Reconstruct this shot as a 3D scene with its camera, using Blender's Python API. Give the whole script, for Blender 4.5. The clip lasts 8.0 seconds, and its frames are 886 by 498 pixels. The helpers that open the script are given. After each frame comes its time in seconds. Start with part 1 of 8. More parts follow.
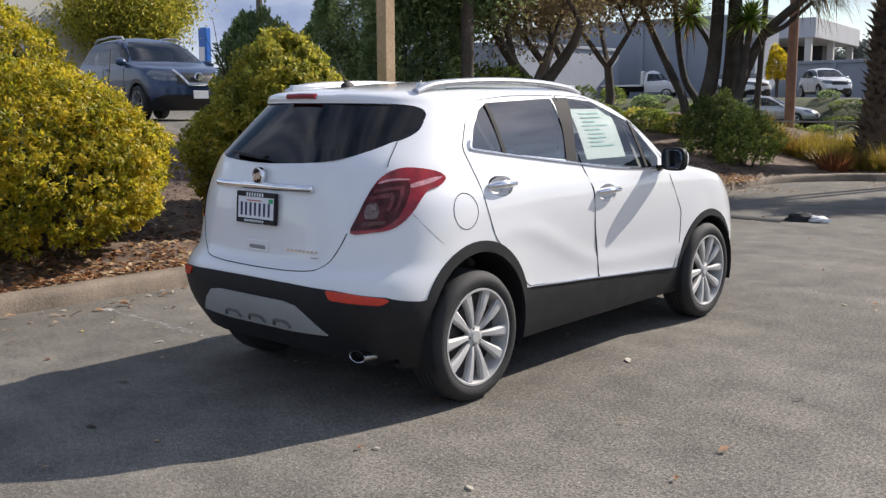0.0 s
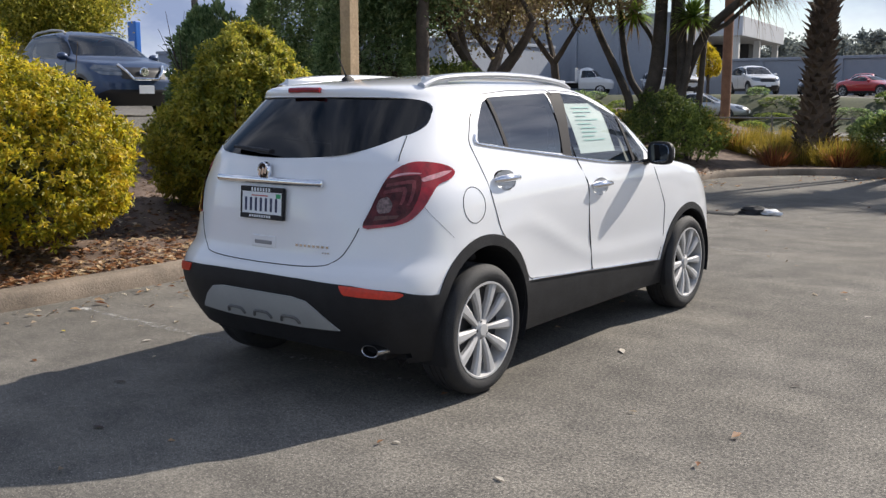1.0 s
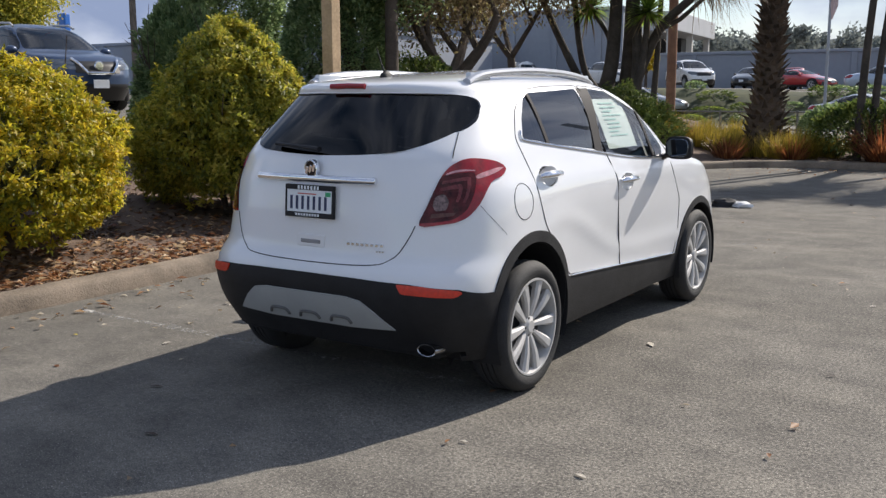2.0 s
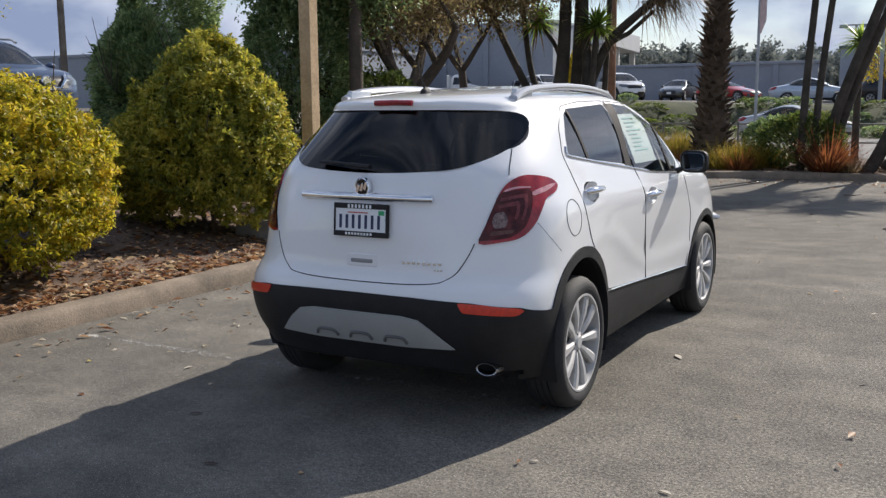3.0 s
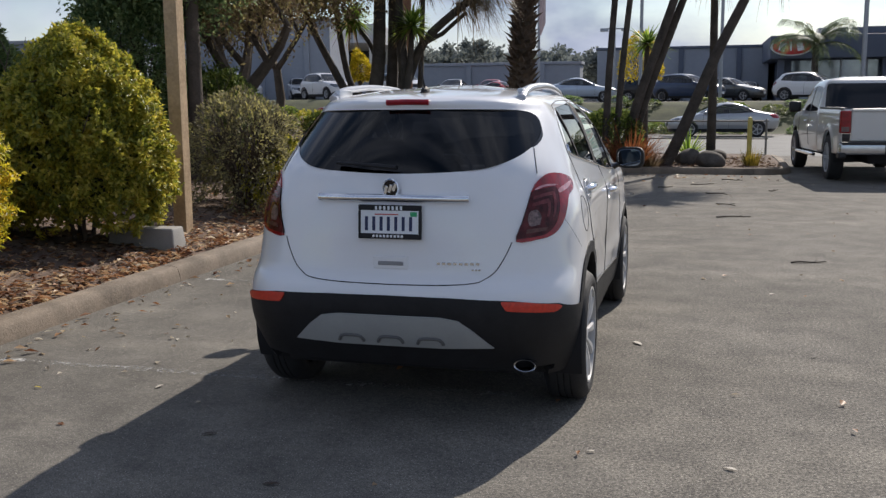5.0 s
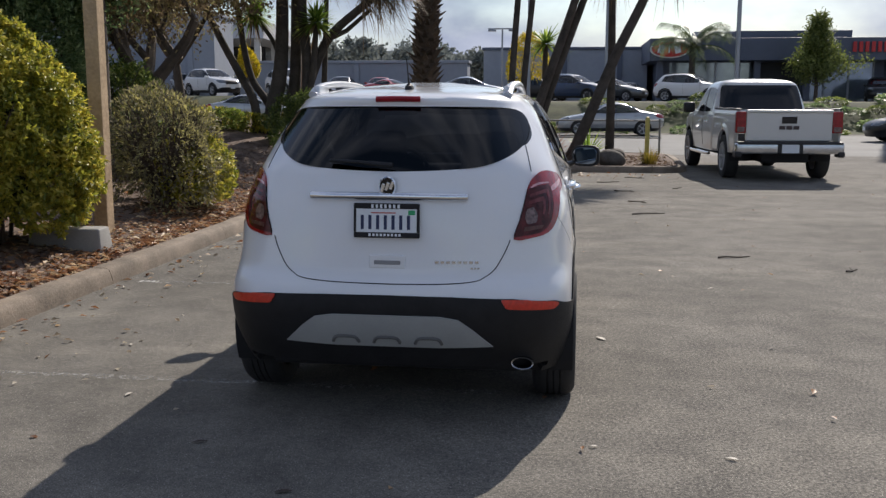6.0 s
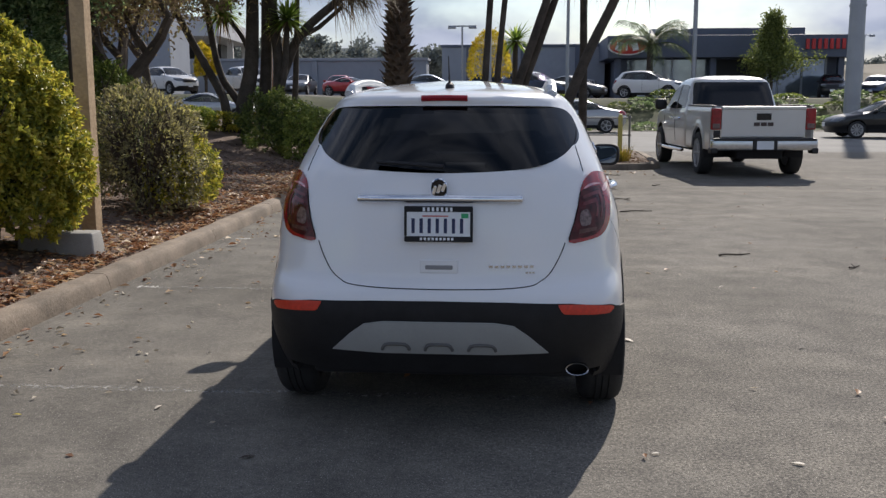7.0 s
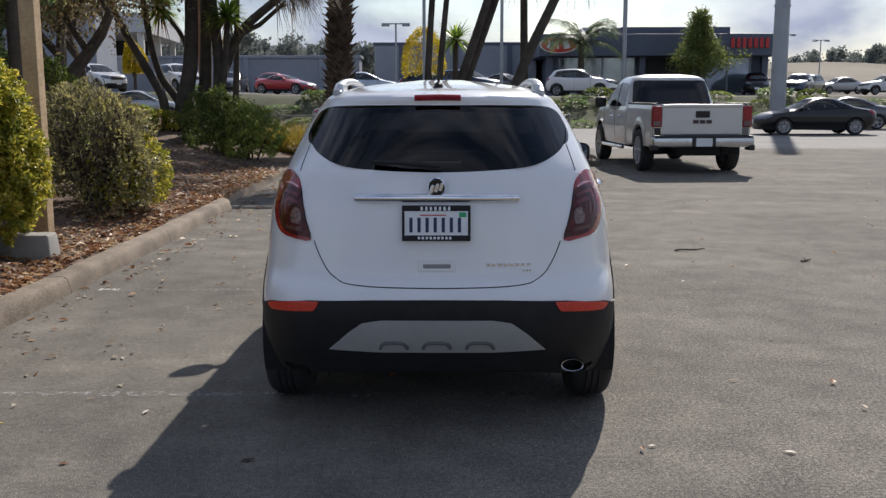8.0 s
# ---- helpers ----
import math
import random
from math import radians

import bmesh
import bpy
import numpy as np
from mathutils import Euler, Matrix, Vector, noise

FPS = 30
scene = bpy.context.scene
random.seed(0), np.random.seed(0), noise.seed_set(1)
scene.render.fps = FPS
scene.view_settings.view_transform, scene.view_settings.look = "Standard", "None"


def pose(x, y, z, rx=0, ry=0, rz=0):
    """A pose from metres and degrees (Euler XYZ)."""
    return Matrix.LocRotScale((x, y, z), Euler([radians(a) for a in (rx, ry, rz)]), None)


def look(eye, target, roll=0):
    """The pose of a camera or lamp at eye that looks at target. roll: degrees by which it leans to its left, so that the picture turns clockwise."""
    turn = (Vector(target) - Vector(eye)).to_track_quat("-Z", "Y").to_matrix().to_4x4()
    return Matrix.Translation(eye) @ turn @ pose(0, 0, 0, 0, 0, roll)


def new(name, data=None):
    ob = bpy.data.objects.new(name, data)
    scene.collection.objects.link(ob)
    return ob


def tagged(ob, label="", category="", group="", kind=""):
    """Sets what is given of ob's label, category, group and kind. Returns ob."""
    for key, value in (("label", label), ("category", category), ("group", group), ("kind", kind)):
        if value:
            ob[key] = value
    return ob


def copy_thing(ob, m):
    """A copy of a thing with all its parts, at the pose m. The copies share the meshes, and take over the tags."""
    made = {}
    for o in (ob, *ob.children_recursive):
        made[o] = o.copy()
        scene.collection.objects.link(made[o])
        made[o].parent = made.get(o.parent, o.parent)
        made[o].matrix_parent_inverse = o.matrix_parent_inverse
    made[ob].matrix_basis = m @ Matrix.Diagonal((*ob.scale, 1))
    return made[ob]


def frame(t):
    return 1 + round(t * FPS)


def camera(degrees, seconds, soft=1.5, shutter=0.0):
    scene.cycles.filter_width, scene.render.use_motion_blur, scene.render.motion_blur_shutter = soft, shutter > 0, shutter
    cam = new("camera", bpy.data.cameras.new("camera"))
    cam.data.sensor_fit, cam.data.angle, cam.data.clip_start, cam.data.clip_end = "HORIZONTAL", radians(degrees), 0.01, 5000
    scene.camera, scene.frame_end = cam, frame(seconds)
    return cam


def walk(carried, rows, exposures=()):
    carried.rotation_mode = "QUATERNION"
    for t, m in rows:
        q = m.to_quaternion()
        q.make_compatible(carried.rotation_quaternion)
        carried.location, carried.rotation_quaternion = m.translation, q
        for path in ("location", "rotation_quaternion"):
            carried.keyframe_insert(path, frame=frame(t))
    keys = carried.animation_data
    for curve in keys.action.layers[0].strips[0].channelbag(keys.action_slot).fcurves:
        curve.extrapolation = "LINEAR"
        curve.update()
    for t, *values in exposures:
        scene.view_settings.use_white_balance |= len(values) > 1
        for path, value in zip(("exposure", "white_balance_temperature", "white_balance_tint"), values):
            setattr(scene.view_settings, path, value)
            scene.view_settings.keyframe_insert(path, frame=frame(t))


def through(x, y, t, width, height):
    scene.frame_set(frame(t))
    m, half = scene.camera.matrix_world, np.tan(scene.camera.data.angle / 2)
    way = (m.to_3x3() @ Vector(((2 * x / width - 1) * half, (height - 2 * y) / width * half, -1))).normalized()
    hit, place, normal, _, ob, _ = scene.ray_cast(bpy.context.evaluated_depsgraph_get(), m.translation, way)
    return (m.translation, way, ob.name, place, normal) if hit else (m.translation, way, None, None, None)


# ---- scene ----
cam = camera(49.6, 8.0, soft=1.4)
PATH = [
    (0, (3.834, -3.676, 1.505), (2.534, -2.186, 1.204), -0.2),
    (0.5, (3.717, -3.822, 1.511), (2.46, -2.299, 1.196), -0.2),
    (1, (3.551, -3.925, 1.496), (2.361, -2.347, 1.187), -0.1),
    (1.5, (3.282, -4.039, 1.51), (2.095, -2.457, 1.21), -0.6),
    (1.7, (3.192, -4.11, 1.509), (2.047, -2.499, 1.202), -0.4),
    (2.8, (2.64, -4.463, 1.519), (1.673, -2.741, 1.205), -0.6),
    (3, (2.512, -4.492, 1.53), (1.565, -2.755, 1.233), -0.4),
    (3.5, (2.232, -4.617, 1.52), (1.357, -2.841, 1.239), -0.2),
    (4, (1.928, -4.773, 1.529), (1.215, -2.927, 1.238), 0.1),
    (4.2, (1.826, -4.805, 1.528), (1.198, -2.928, 1.236), 0.4),
    (5.5, (1.071, -4.979, 1.55), (0.648, -3.048, 1.242), -0.7),
    (6, (0.827, -4.989, 1.54), (0.568, -3.03, 1.232), 0.1),
    (6.5, (0.569, -4.897, 1.55), (0.366, -2.932, 1.24), -0.0),
    (7, (0.372, -4.892, 1.547), (0.206, -2.924, 1.234), -0.1),
    (7.5, (0.17, -4.908, 1.555), (0.103, -2.934, 1.241), -0.2),
    (8, (0.077, -4.924, 1.556), (0.054, -2.95, 1.238), -0.1),
]
walk(cam, [(t, look(eye, target, roll)) for t, eye, target, roll in PATH],
     exposures=[(0.0, 0.48, 6450, 13), (1.5, 0.42, 6450, 12), (3.0, 0.32, 6450, 12), (4.2, 0.23, 6450, 12), (5.5, 0.07, 6450, 13), (8.0, 0.13, 6450, 13)])

# ---- light ----
SUN_TO = Vector((0.42, 1.33, 1.0)).normalized()
world = bpy.data.worlds.new("sky_world")
scene.world = world
world.use_nodes = True


def build_sky():
    nt = world.node_tree
    nt.nodes.clear()
    n, l = nt.nodes.new, nt.links.new
    out = n("ShaderNodeOutputWorld")
    bg = n("ShaderNodeBackground")
    sky = n("ShaderNodeTexSky")
    sky.sky_type = "NISHITA"
    sky.sun_disc = False
    sky.sun_elevation = math.asin(SUN_TO.z)
    sky.sun_rotation = math.atan2(SUN_TO.x, SUN_TO.y)
    sky.air_density, sky.dust_density = 1.0, 0.4
    co = n("ShaderNodeTexCoord")
    mp = n("ShaderNodeMapping")
    mp.inputs["Scale"].default_value = (1.0, 1.0, 1.9)
    mp.inputs["Location"].default_value = (0.55, 0.0, 0.15)
    no = n("ShaderNodeTexNoise")
    no.inputs["Scale"].default_value = 2.6
    no.inputs["Detail"].default_value = 6.0
    no.inputs["Roughness"].default_value = 0.52
    cr = n("ShaderNodeValToRGB")
    cr.color_ramp.elements[0].position, cr.color_ramp.elements[1].position = 0.42, 0.57
    no2 = n("ShaderNodeTexNoise")
    no2.inputs["Scale"].default_value = 4.6
    no2.inputs["Detail"].default_value = 6.0
    cc = n("ShaderNodeValToRGB")
    cc.color_ramp.elements[0].position, cc.color_ramp.elements[1].position = 0.40, 0.66
    cc.color_ramp.elements[0].color = (2.4, 3.0, 4.45, 1)
    cc.color_ramp.elements[1].color = (6.9, 7.35, 8.4, 1)
    mix = n("ShaderNodeMix")
    mix.data_type = "RGBA"
    l(co.outputs["Generated"], mp.inputs["Vector"])
    l(mp.outputs[0], no.inputs["Vector"])
    l(mp.outputs[0], no2.inputs["Vector"])
    l(no.outputs["Fac"], cr.inputs[0])
    l(no2.outputs["Fac"], cc.inputs[0])
    l(cr.outputs[0], mix.inputs["Factor"])
    l(sky.outputs[0], mix.inputs["A"])
    l(cc.outputs[0], mix.inputs["B"])
    l(mix.outputs["Result"], bg.inputs["Color"])
    bg.inputs["Strength"].default_value = 0.094
    l(bg.outputs[0], out.inputs[0])


build_sky()
sun = new("sun", bpy.data.lights.new("sun", "SUN"))
sun.data.energy, sun.data.angle, sun.data.color = 4.75, radians(0.6), (1.0, 0.93, 0.82)
sun.matrix_world = look(SUN_TO * 50, (0, 0, 0))


# ---- materials ----
def surf(name, col, rough=0.6, metal=0.0, var=0.12, scale=6.0, fine=90.0, bump=0.0, bscale=60.0, coat=0.0,
         col2=None, spec=0.5, island=0.0, coords="Object"):
    """A principled surface with colour variation at two scales and fine relief."""
    m = bpy.data.materials.new(name)
    m.use_nodes = True
    nt = m.node_tree
    n, l = nt.nodes.new, nt.links.new
    b = nt.nodes["Principled BSDF"]
    b.inputs["Roughness"].default_value = rough
    b.inputs["Metallic"].default_value = metal
    b.inputs["Specular IOR Level"].default_value = spec
    b.inputs["Coat Weight"].default_value = coat
    b.inputs["Coat Roughness"].default_value = 0.04
    co = n("ShaderNodeTexCoord")
    big, small = n("ShaderNodeTexNoise"), n("ShaderNodeTexNoise")
    for t, s, d in ((big, scale, 5.0), (small, fine, 3.0)):
        t.inputs["Scale"].default_value, t.inputs["Detail"].default_value = s, d
        l(co.outputs[coords], t.inputs["Vector"])
    add = n("ShaderNodeMath")
    add.operation = "MULTIPLY_ADD"
    add.inputs[1].default_value = 0.45
    l(small.outputs["Fac"], add.inputs[0])
    l(big.outputs["Fac"], add.inputs[2])
    ramp = n("ShaderNodeValToRGB")
    e = ramp.color_ramp.elements
    e[0].position, e[1].position = 0.5, 0.95
    c2 = col2 or tuple(min(1, c * (1 + var)) for c in col)
    e[0].color = (*[c * (1 - var) for c in col], 1)
    e[1].color = (*c2, 1)
    last = add.outputs[0]
    if island:
        geo = n("ShaderNodeNewGeometry")
        ad2 = n("ShaderNodeMath")
        ad2.operation = "MULTIPLY_ADD"
        ad2.inputs[1].default_value = island
        l(geo.outputs["Random Per Island"], ad2.inputs[0])
        l(last, ad2.inputs[2])
        sub = n("ShaderNodeMath")
        sub.operation = "SUBTRACT"
        sub.inputs[1].default_value = island * 0.5
        l(ad2.outputs[0], sub.inputs[0])
        last = sub.outputs[0]
    l(last, ramp.inputs[0])
    l(ramp.outputs[0], b.inputs["Base Color"])
    if bump:
        bt, bp = n("ShaderNodeTexNoise"), n("ShaderNodeBump")
        bt.inputs["Scale"].default_value, bt.inputs["Detail"].default_value = bscale, 6.0
        l(co.outputs[coords], bt.inputs["Vector"])
        bp.inputs["Strength"].default_value, bp.inputs["Distance"].default_value = bump, 0.01
        l(bt.outputs["Fac"], bp.inputs["Height"])
        l(bp.outputs[0], b.inputs["Normal"])
    return m


def plain(name, col, rough=0.4, metal=0.0, coat=0.0):
    return surf(name, col, rough, metal, var=0.05, scale=12, coat=coat)


def leaf_mat(name, c1, c2, c3, rough=0.55, through=0.4):
    """Leaves: colour from leaf to leaf, light coming through."""
    m = bpy.data.materials.new(name)
    m.use_nodes = True
    nt = m.node_tree
    n, l = nt.nodes.new, nt.links.new
    b = nt.nodes["Principled BSDF"]
    b.inputs["Roughness"].default_value = rough
    geo = n("ShaderNodeNewGeometry")
    co, no = n("ShaderNodeTexCoord"), n("ShaderNodeTexNoise")
    no.inputs["Scale"].default_value = 4.5
    l(co.outputs["Object"], no.inputs["Vector"])
    add = n("ShaderNodeMath")
    add.operation = "MULTIPLY_ADD"
    add.inputs[1].default_value = 0.55
    l(geo.outputs["Random Per Island"], add.inputs[0])
    sub = n("ShaderNodeMath")
    sub.operation = "SUBTRACT"
    sub.inputs[1].default_value = 0.27
    l(no.outputs["Fac"], add.inputs[2])
    l(add.outputs[0], sub.inputs[0])
    ramp = n("ShaderNodeValToRGB")
    e = ramp.color_ramp.elements
    e[0].position, e[1].position = 0.25, 0.8
    e[0].color, e[1].color = (*c1, 1), (*c3, 1)
    mid = e.new(0.52)
    mid.color = (*c2, 1)
    l(sub.outputs[0], ramp.inputs[0])
    l(ramp.outputs[0], b.inputs["Base Color"])
    tr = n("ShaderNodeBsdfTranslucent")
    l(ramp.outputs[0], tr.inputs["Color"])
    mx = n("ShaderNodeMixShader")
    mx.inputs[0].default_value = through
    l(b.outputs[0], mx.inputs[1])
    l(tr.outputs[0], mx.inputs[2])
    l(mx.outputs[0], nt.nodes["Material Output"].inputs[0])
    return m


def glass_mat(name, tint, ior=1.5, rough=0.0):
    m = bpy.data.materials.new(name)
    m.use_nodes = True
    nt = m.node_tree
    n, l = nt.nodes.new, nt.links.new
    nt.nodes.remove(nt.nodes["Principled BSDF"])
    t, g, f, mx = n("ShaderNodeBsdfTransparent"), n("ShaderNodeBsdfGlossy"), n("ShaderNodeFresnel"), n("ShaderNodeMixShader")
    t.inputs[0].default_value = (*tint, 1)
    g.inputs["Roughness"].default_value = rough
    f.inputs[0].default_value = ior
    l(f.outputs[0], mx.inputs[0])
    l(t.outputs[0], mx.inputs[1])
    l(g.outputs[0], mx.inputs[2])
    l(mx.outputs[0], nt.nodes["Material Output"].inputs[0])
    return m


PAINT_WHITE = surf("white_paint", (0.78, 0.79, 0.81), 0.35, var=0.015, scale=3, coat=1.0)
BLACK_PLASTIC = surf("black_cladding", (0.016, 0.016, 0.0178), 0.6, var=0.25, scale=10, bump=0.15, bscale=400, spec=0.3)
BLACK_GLOSS = plain("black_gloss", (0.008, 0.008, 0.009), 0.12)
SKID_GREY = surf("silver_plastic", (0.34, 0.35, 0.345), 0.5, var=0.06)
CHROME = plain("chrome", (0.82, 0.83, 0.85), 0.08, 1.0)
# darker than the plate: the shade on the rib ledges, put into colour
RIB_SHADE = surf("rib_ledge_shade", (0.11, 0.11, 0.112), 0.5, var=0.1)
ALLOY = surf("alloy_silver", (0.47, 0.465, 0.46), 0.62, metal=0.15, var=0.06, scale=20)
ALLOY_DARK = plain("alloy_dark", (0.10, 0.10, 0.105), 0.4, 0.6)
RUBBER = surf("tyre_rubber", (0.022, 0.022, 0.023), 0.75, var=0.25, scale=15, bump=0.3, bscale=120)
GLASS_DARK = glass_mat("privacy_glass", (0.035, 0.040, 0.048), 1.5)
GLASS_REAR_SIDE = glass_mat("rear_side_glass", (0.12, 0.13, 0.14), 2.8)
GLASS_SIDE = glass_mat("side_glass", (0.92, 1.0, 0.99), 2.4)
GLASS_CLEAR = glass_mat("clear_glass", (0.75, 0.82, 0.80))
LAMP_RED = surf("red_lens", (0.27, 0.008, 0.013), 0.14, var=0.35, scale=18, coat=0.25)
LAMP_DEEP = surf("deep_red_lens", (0.055, 0.009, 0.010), 0.16, var=0.5, scale=25, coat=0.10, spec=0.22, col2=(0.115, 0.020, 0.022))
LAMP_GUIDE = surf("lens_guide", (0.165, 0.038, 0.042), 0.18, var=0.4, scale=35, coat=0.1, spec=0.25)
# clear lens strip, its pale pink holding a painted glint of sky
LAMP_GLINT = surf("pink_lens_glint", (0.62, 0.30, 0.32), 0.16, var=0.35, scale=20, coat=0.6, spec=0.5)
LAMP_CLEAR = surf("clear_lens", (0.17, 0.11, 0.105), 0.2, metal=0.1, var=0.5, scale=45, coat=0.3, spec=0.4)
LAMP_AMBER = surf("brown_lens", (0.115, 0.050, 0.042), 0.18, var=0.3, scale=30, coat=0.1, spec=0.25)
REFLECTOR = surf("orange_red_reflector", (0.60, 0.030, 0.007), 0.35, var=0.15, scale=60, bump=0.3, bscale=250, coat=0.3)
PILLAR = surf("pillar_film", (0.030, 0.028, 0.030), 0.7, var=0.1, scale=8, spec=0.15)
LINING = surf("cabin_lining", (0.30, 0.30, 0.285), 0.9, var=0.1)
INTERIOR = surf("interior_fabric", (0.085, 0.085, 0.088), 0.85, var=0.2)
WHITE_SHEET = plain("paper_white", (0.48, 0.53, 0.53), 0.7)
PLATE_WHITE = plain("plate_white", (0.74, 0.77, 0.80), 0.4)
PLATE_BLUE = plain("plate_blue", (0.015, 0.025, 0.085), 0.45)
GAP = plain("gap_dark", (0.01, 0.01, 0.012), 0.8)


# ---- builders ----
def part(name, bm, material, parent=None, label="", smooth=False):
    me = bpy.data.meshes.new(name)
    bm.normal_update()
    bm.to_mesh(me)
    bm.free()
    for mt in (material if isinstance(material, (list, tuple)) else [material]):
        me.materials.append(mt)
    if smooth:
        me.shade_smooth()
        me.set_sharp_from_angle(angle=radians(36))
    ob = new(name, me)
    ob.parent = parent
    if label:
        tagged(ob, label)
    return ob


def thing(name, label, category, group="", kind="", at=None):
    ob = new(name)
    ob.empty_display_size = 0.2
    if at is not None:
        ob.matrix_basis = at
    return tagged(ob, label, category, group, kind)


def box(bm, lo, hi, bevel=0.0, m=None, seg=2):
    lo, hi = Vector(lo), Vector(hi)
    r = bmesh.ops.create_cube(bm, size=1.0)
    vs = r["verts"]
    bmesh.ops.scale(bm, vec=hi - lo, verts=vs)
    bmesh.ops.translate(bm, vec=(lo + hi) / 2, verts=vs)
    if bevel:
        es = list({e for v in vs for e in v.link_edges})
        r = bmesh.ops.bevel(bm, geom=es, offset=bevel, segments=seg, affect="EDGES", profile=0.5)
        vs = list({v for f in r["faces"] for v in f.verts} | {v for v in vs if v.is_valid})
    if m is not None:
        bmesh.ops.transform(bm, matrix=m, verts=vs)
    return vs


def tube(bm, pts, radii, sides=8, cap=True, up=(0, 0, 1), squash=1.0):
    """A tapered tube through pts."""
    pts = [Vector(p) for p in pts]
    if not hasattr(radii, "__len__"):
        radii = [radii] * len(pts)
    rings = []
    for i, p in enumerate(pts):
        d = (pts[min(i + 1, len(pts) - 1)] - pts[max(i - 1, 0)]).normalized()
        if not rings:
            u = Vector(up)
            if abs(d.dot(u)) > 0.9:
                u = Vector((1, 0, 0))
            a = d.cross(u).normalized()
        else:
            a = (a - d * a.dot(d)).normalized()
        b = d.cross(a).normalized()
        rings.append([bm.verts.new(p + (a * math.cos(2 * math.pi * k / sides) + b * math.sin(2 * math.pi * k / sides) * squash) * radii[i])
                      for k in range(sides)])
    for r0, r1 in zip(rings, rings[1:]):
        for k in range(sides):
            bm.faces.new((r0[k], r0[(k + 1) % sides], r1[(k + 1) % sides], r1[k]))
    if cap:
        bm.faces.new(rings[0][::-1])
        bm.faces.new(rings[-1])
    return rings


def lathe(bm, prof, axis="x", sides=32, m=None):
    """Turns a profile of (along, radius) round an axis; closed where the radius is 0."""
    rings = []
    for a, r in prof:
        ring = []
        for k in range(sides if r > 1e-6 else 1):
            c, s = r * math.cos(2 * math.pi * k / sides), r * math.sin(2 * math.pi * k / sides)
            v = {"x": (a, c, s), "y": (c, a, s), "z": (c, s, a)}[axis]
            ring.append(bm.verts.new(m @ Vector(v) if m is not None else v))
        rings.append(ring)
    for r0, r1 in zip(rings, rings[1:]):
        for k in range(sides):
            q = [r0[k % len(r0)], r0[(k + 1) % len(r0)], r1[(k + 1) % len(r1)], r1[k % len(r1)]]
            q = [v for i, v in enumerate(q) if v not in q[:i]]
            if len(q) > 2:
                bm.faces.new(q)
    return rings


def lerp_table(table, z):
    xs = [a for a, _ in table]
    return float(np.interp(z, xs, [b for _, b in table]))


def smooth_table(table, step=0.004, width=0.03):
    """A function through the table's rows, rounded over the width."""
    lo, hi = table[0][0], table[-1][0]
    zs = np.arange(lo, hi + step, step)
    v = np.interp(zs, [a for a, _ in table], [b for _, b in table])
    k = max(1, int(width / step))
    w = np.hanning(2 * k + 3)[1:-1]
    w /= w.sum()
    v = np.convolve(np.pad(v, k, mode="edge"), w, mode="valid") if len(w) > 1 else v
    return lambda z: float(np.interp(z, zs, v))


def inside(poly, a, b):
    odd = False
    for (x0, y0), (x1, y1) in zip(poly, poly[1:] + poly[:1]):
        if (y0 > b) != (y1 > b) and a < (x1 - x0) * (b - y0) / (y1 - y0) + x0:
            odd = not odd
    return odd


def rounded(poly, r, steps=4):
    """The polygon with its corners rounded by about r."""
    out = []
    k = len(poly)
    for i in range(k):
        p, a, b = Vector(poly[i]), Vector(poly[i - 1]), Vector(poly[(i + 1) % k])
        da, db = (a - p), (b - p)
        ra, rb = min(r, da.length * 0.45), min(r, db.length * 0.45)
        p0, p1 = p + da.normalized() * ra, p + db.normalized() * rb
        for s in range(steps + 1):
            t = s / steps
            q = p0 * (1 - t) ** 2 + p * 2 * t * (1 - t) + p1 * t ** 2
            out.append((q.x, q.y))
    return out


def smooth_loop(pts, per=6):
    """A closed Catmull-Rom curve through 2D points."""
    out, k = [], len(pts)
    for i in range(k):
        p0, p1, p2, p3 = (Vector(pts[(i + j) % k]) for j in (-1, 0, 1, 2))
        for s in range(per):
            t = s / per
            q = 0.5 * (2 * p1 + (p2 - p0) * t + (2 * p0 - 5 * p1 + 4 * p2 - p3) * t * t + (3 * p1 - p0 - 3 * p2 + p3) * t ** 3)
            out.append((q.x, q.y))
    return out


def smooth_line(pts, per=6):
    out, k = [], len(pts)
    for i in range(k - 1):
        p0, p1, p2, p3 = (Vector(pts[min(max(i + j, 0), k - 1)]) for j in (-1, 0, 1, 2))
        for s in range(per + (i == k - 2)):
            t = s / per
            out.append(0.5 * (2 * p1 + (p2 - p0) * t + (2 * p0 - 5 * p1 + 4 * p2 - p3) * t * t + (3 * p1 - p0 - 3 * p2 + p3) * t ** 3))
    return out


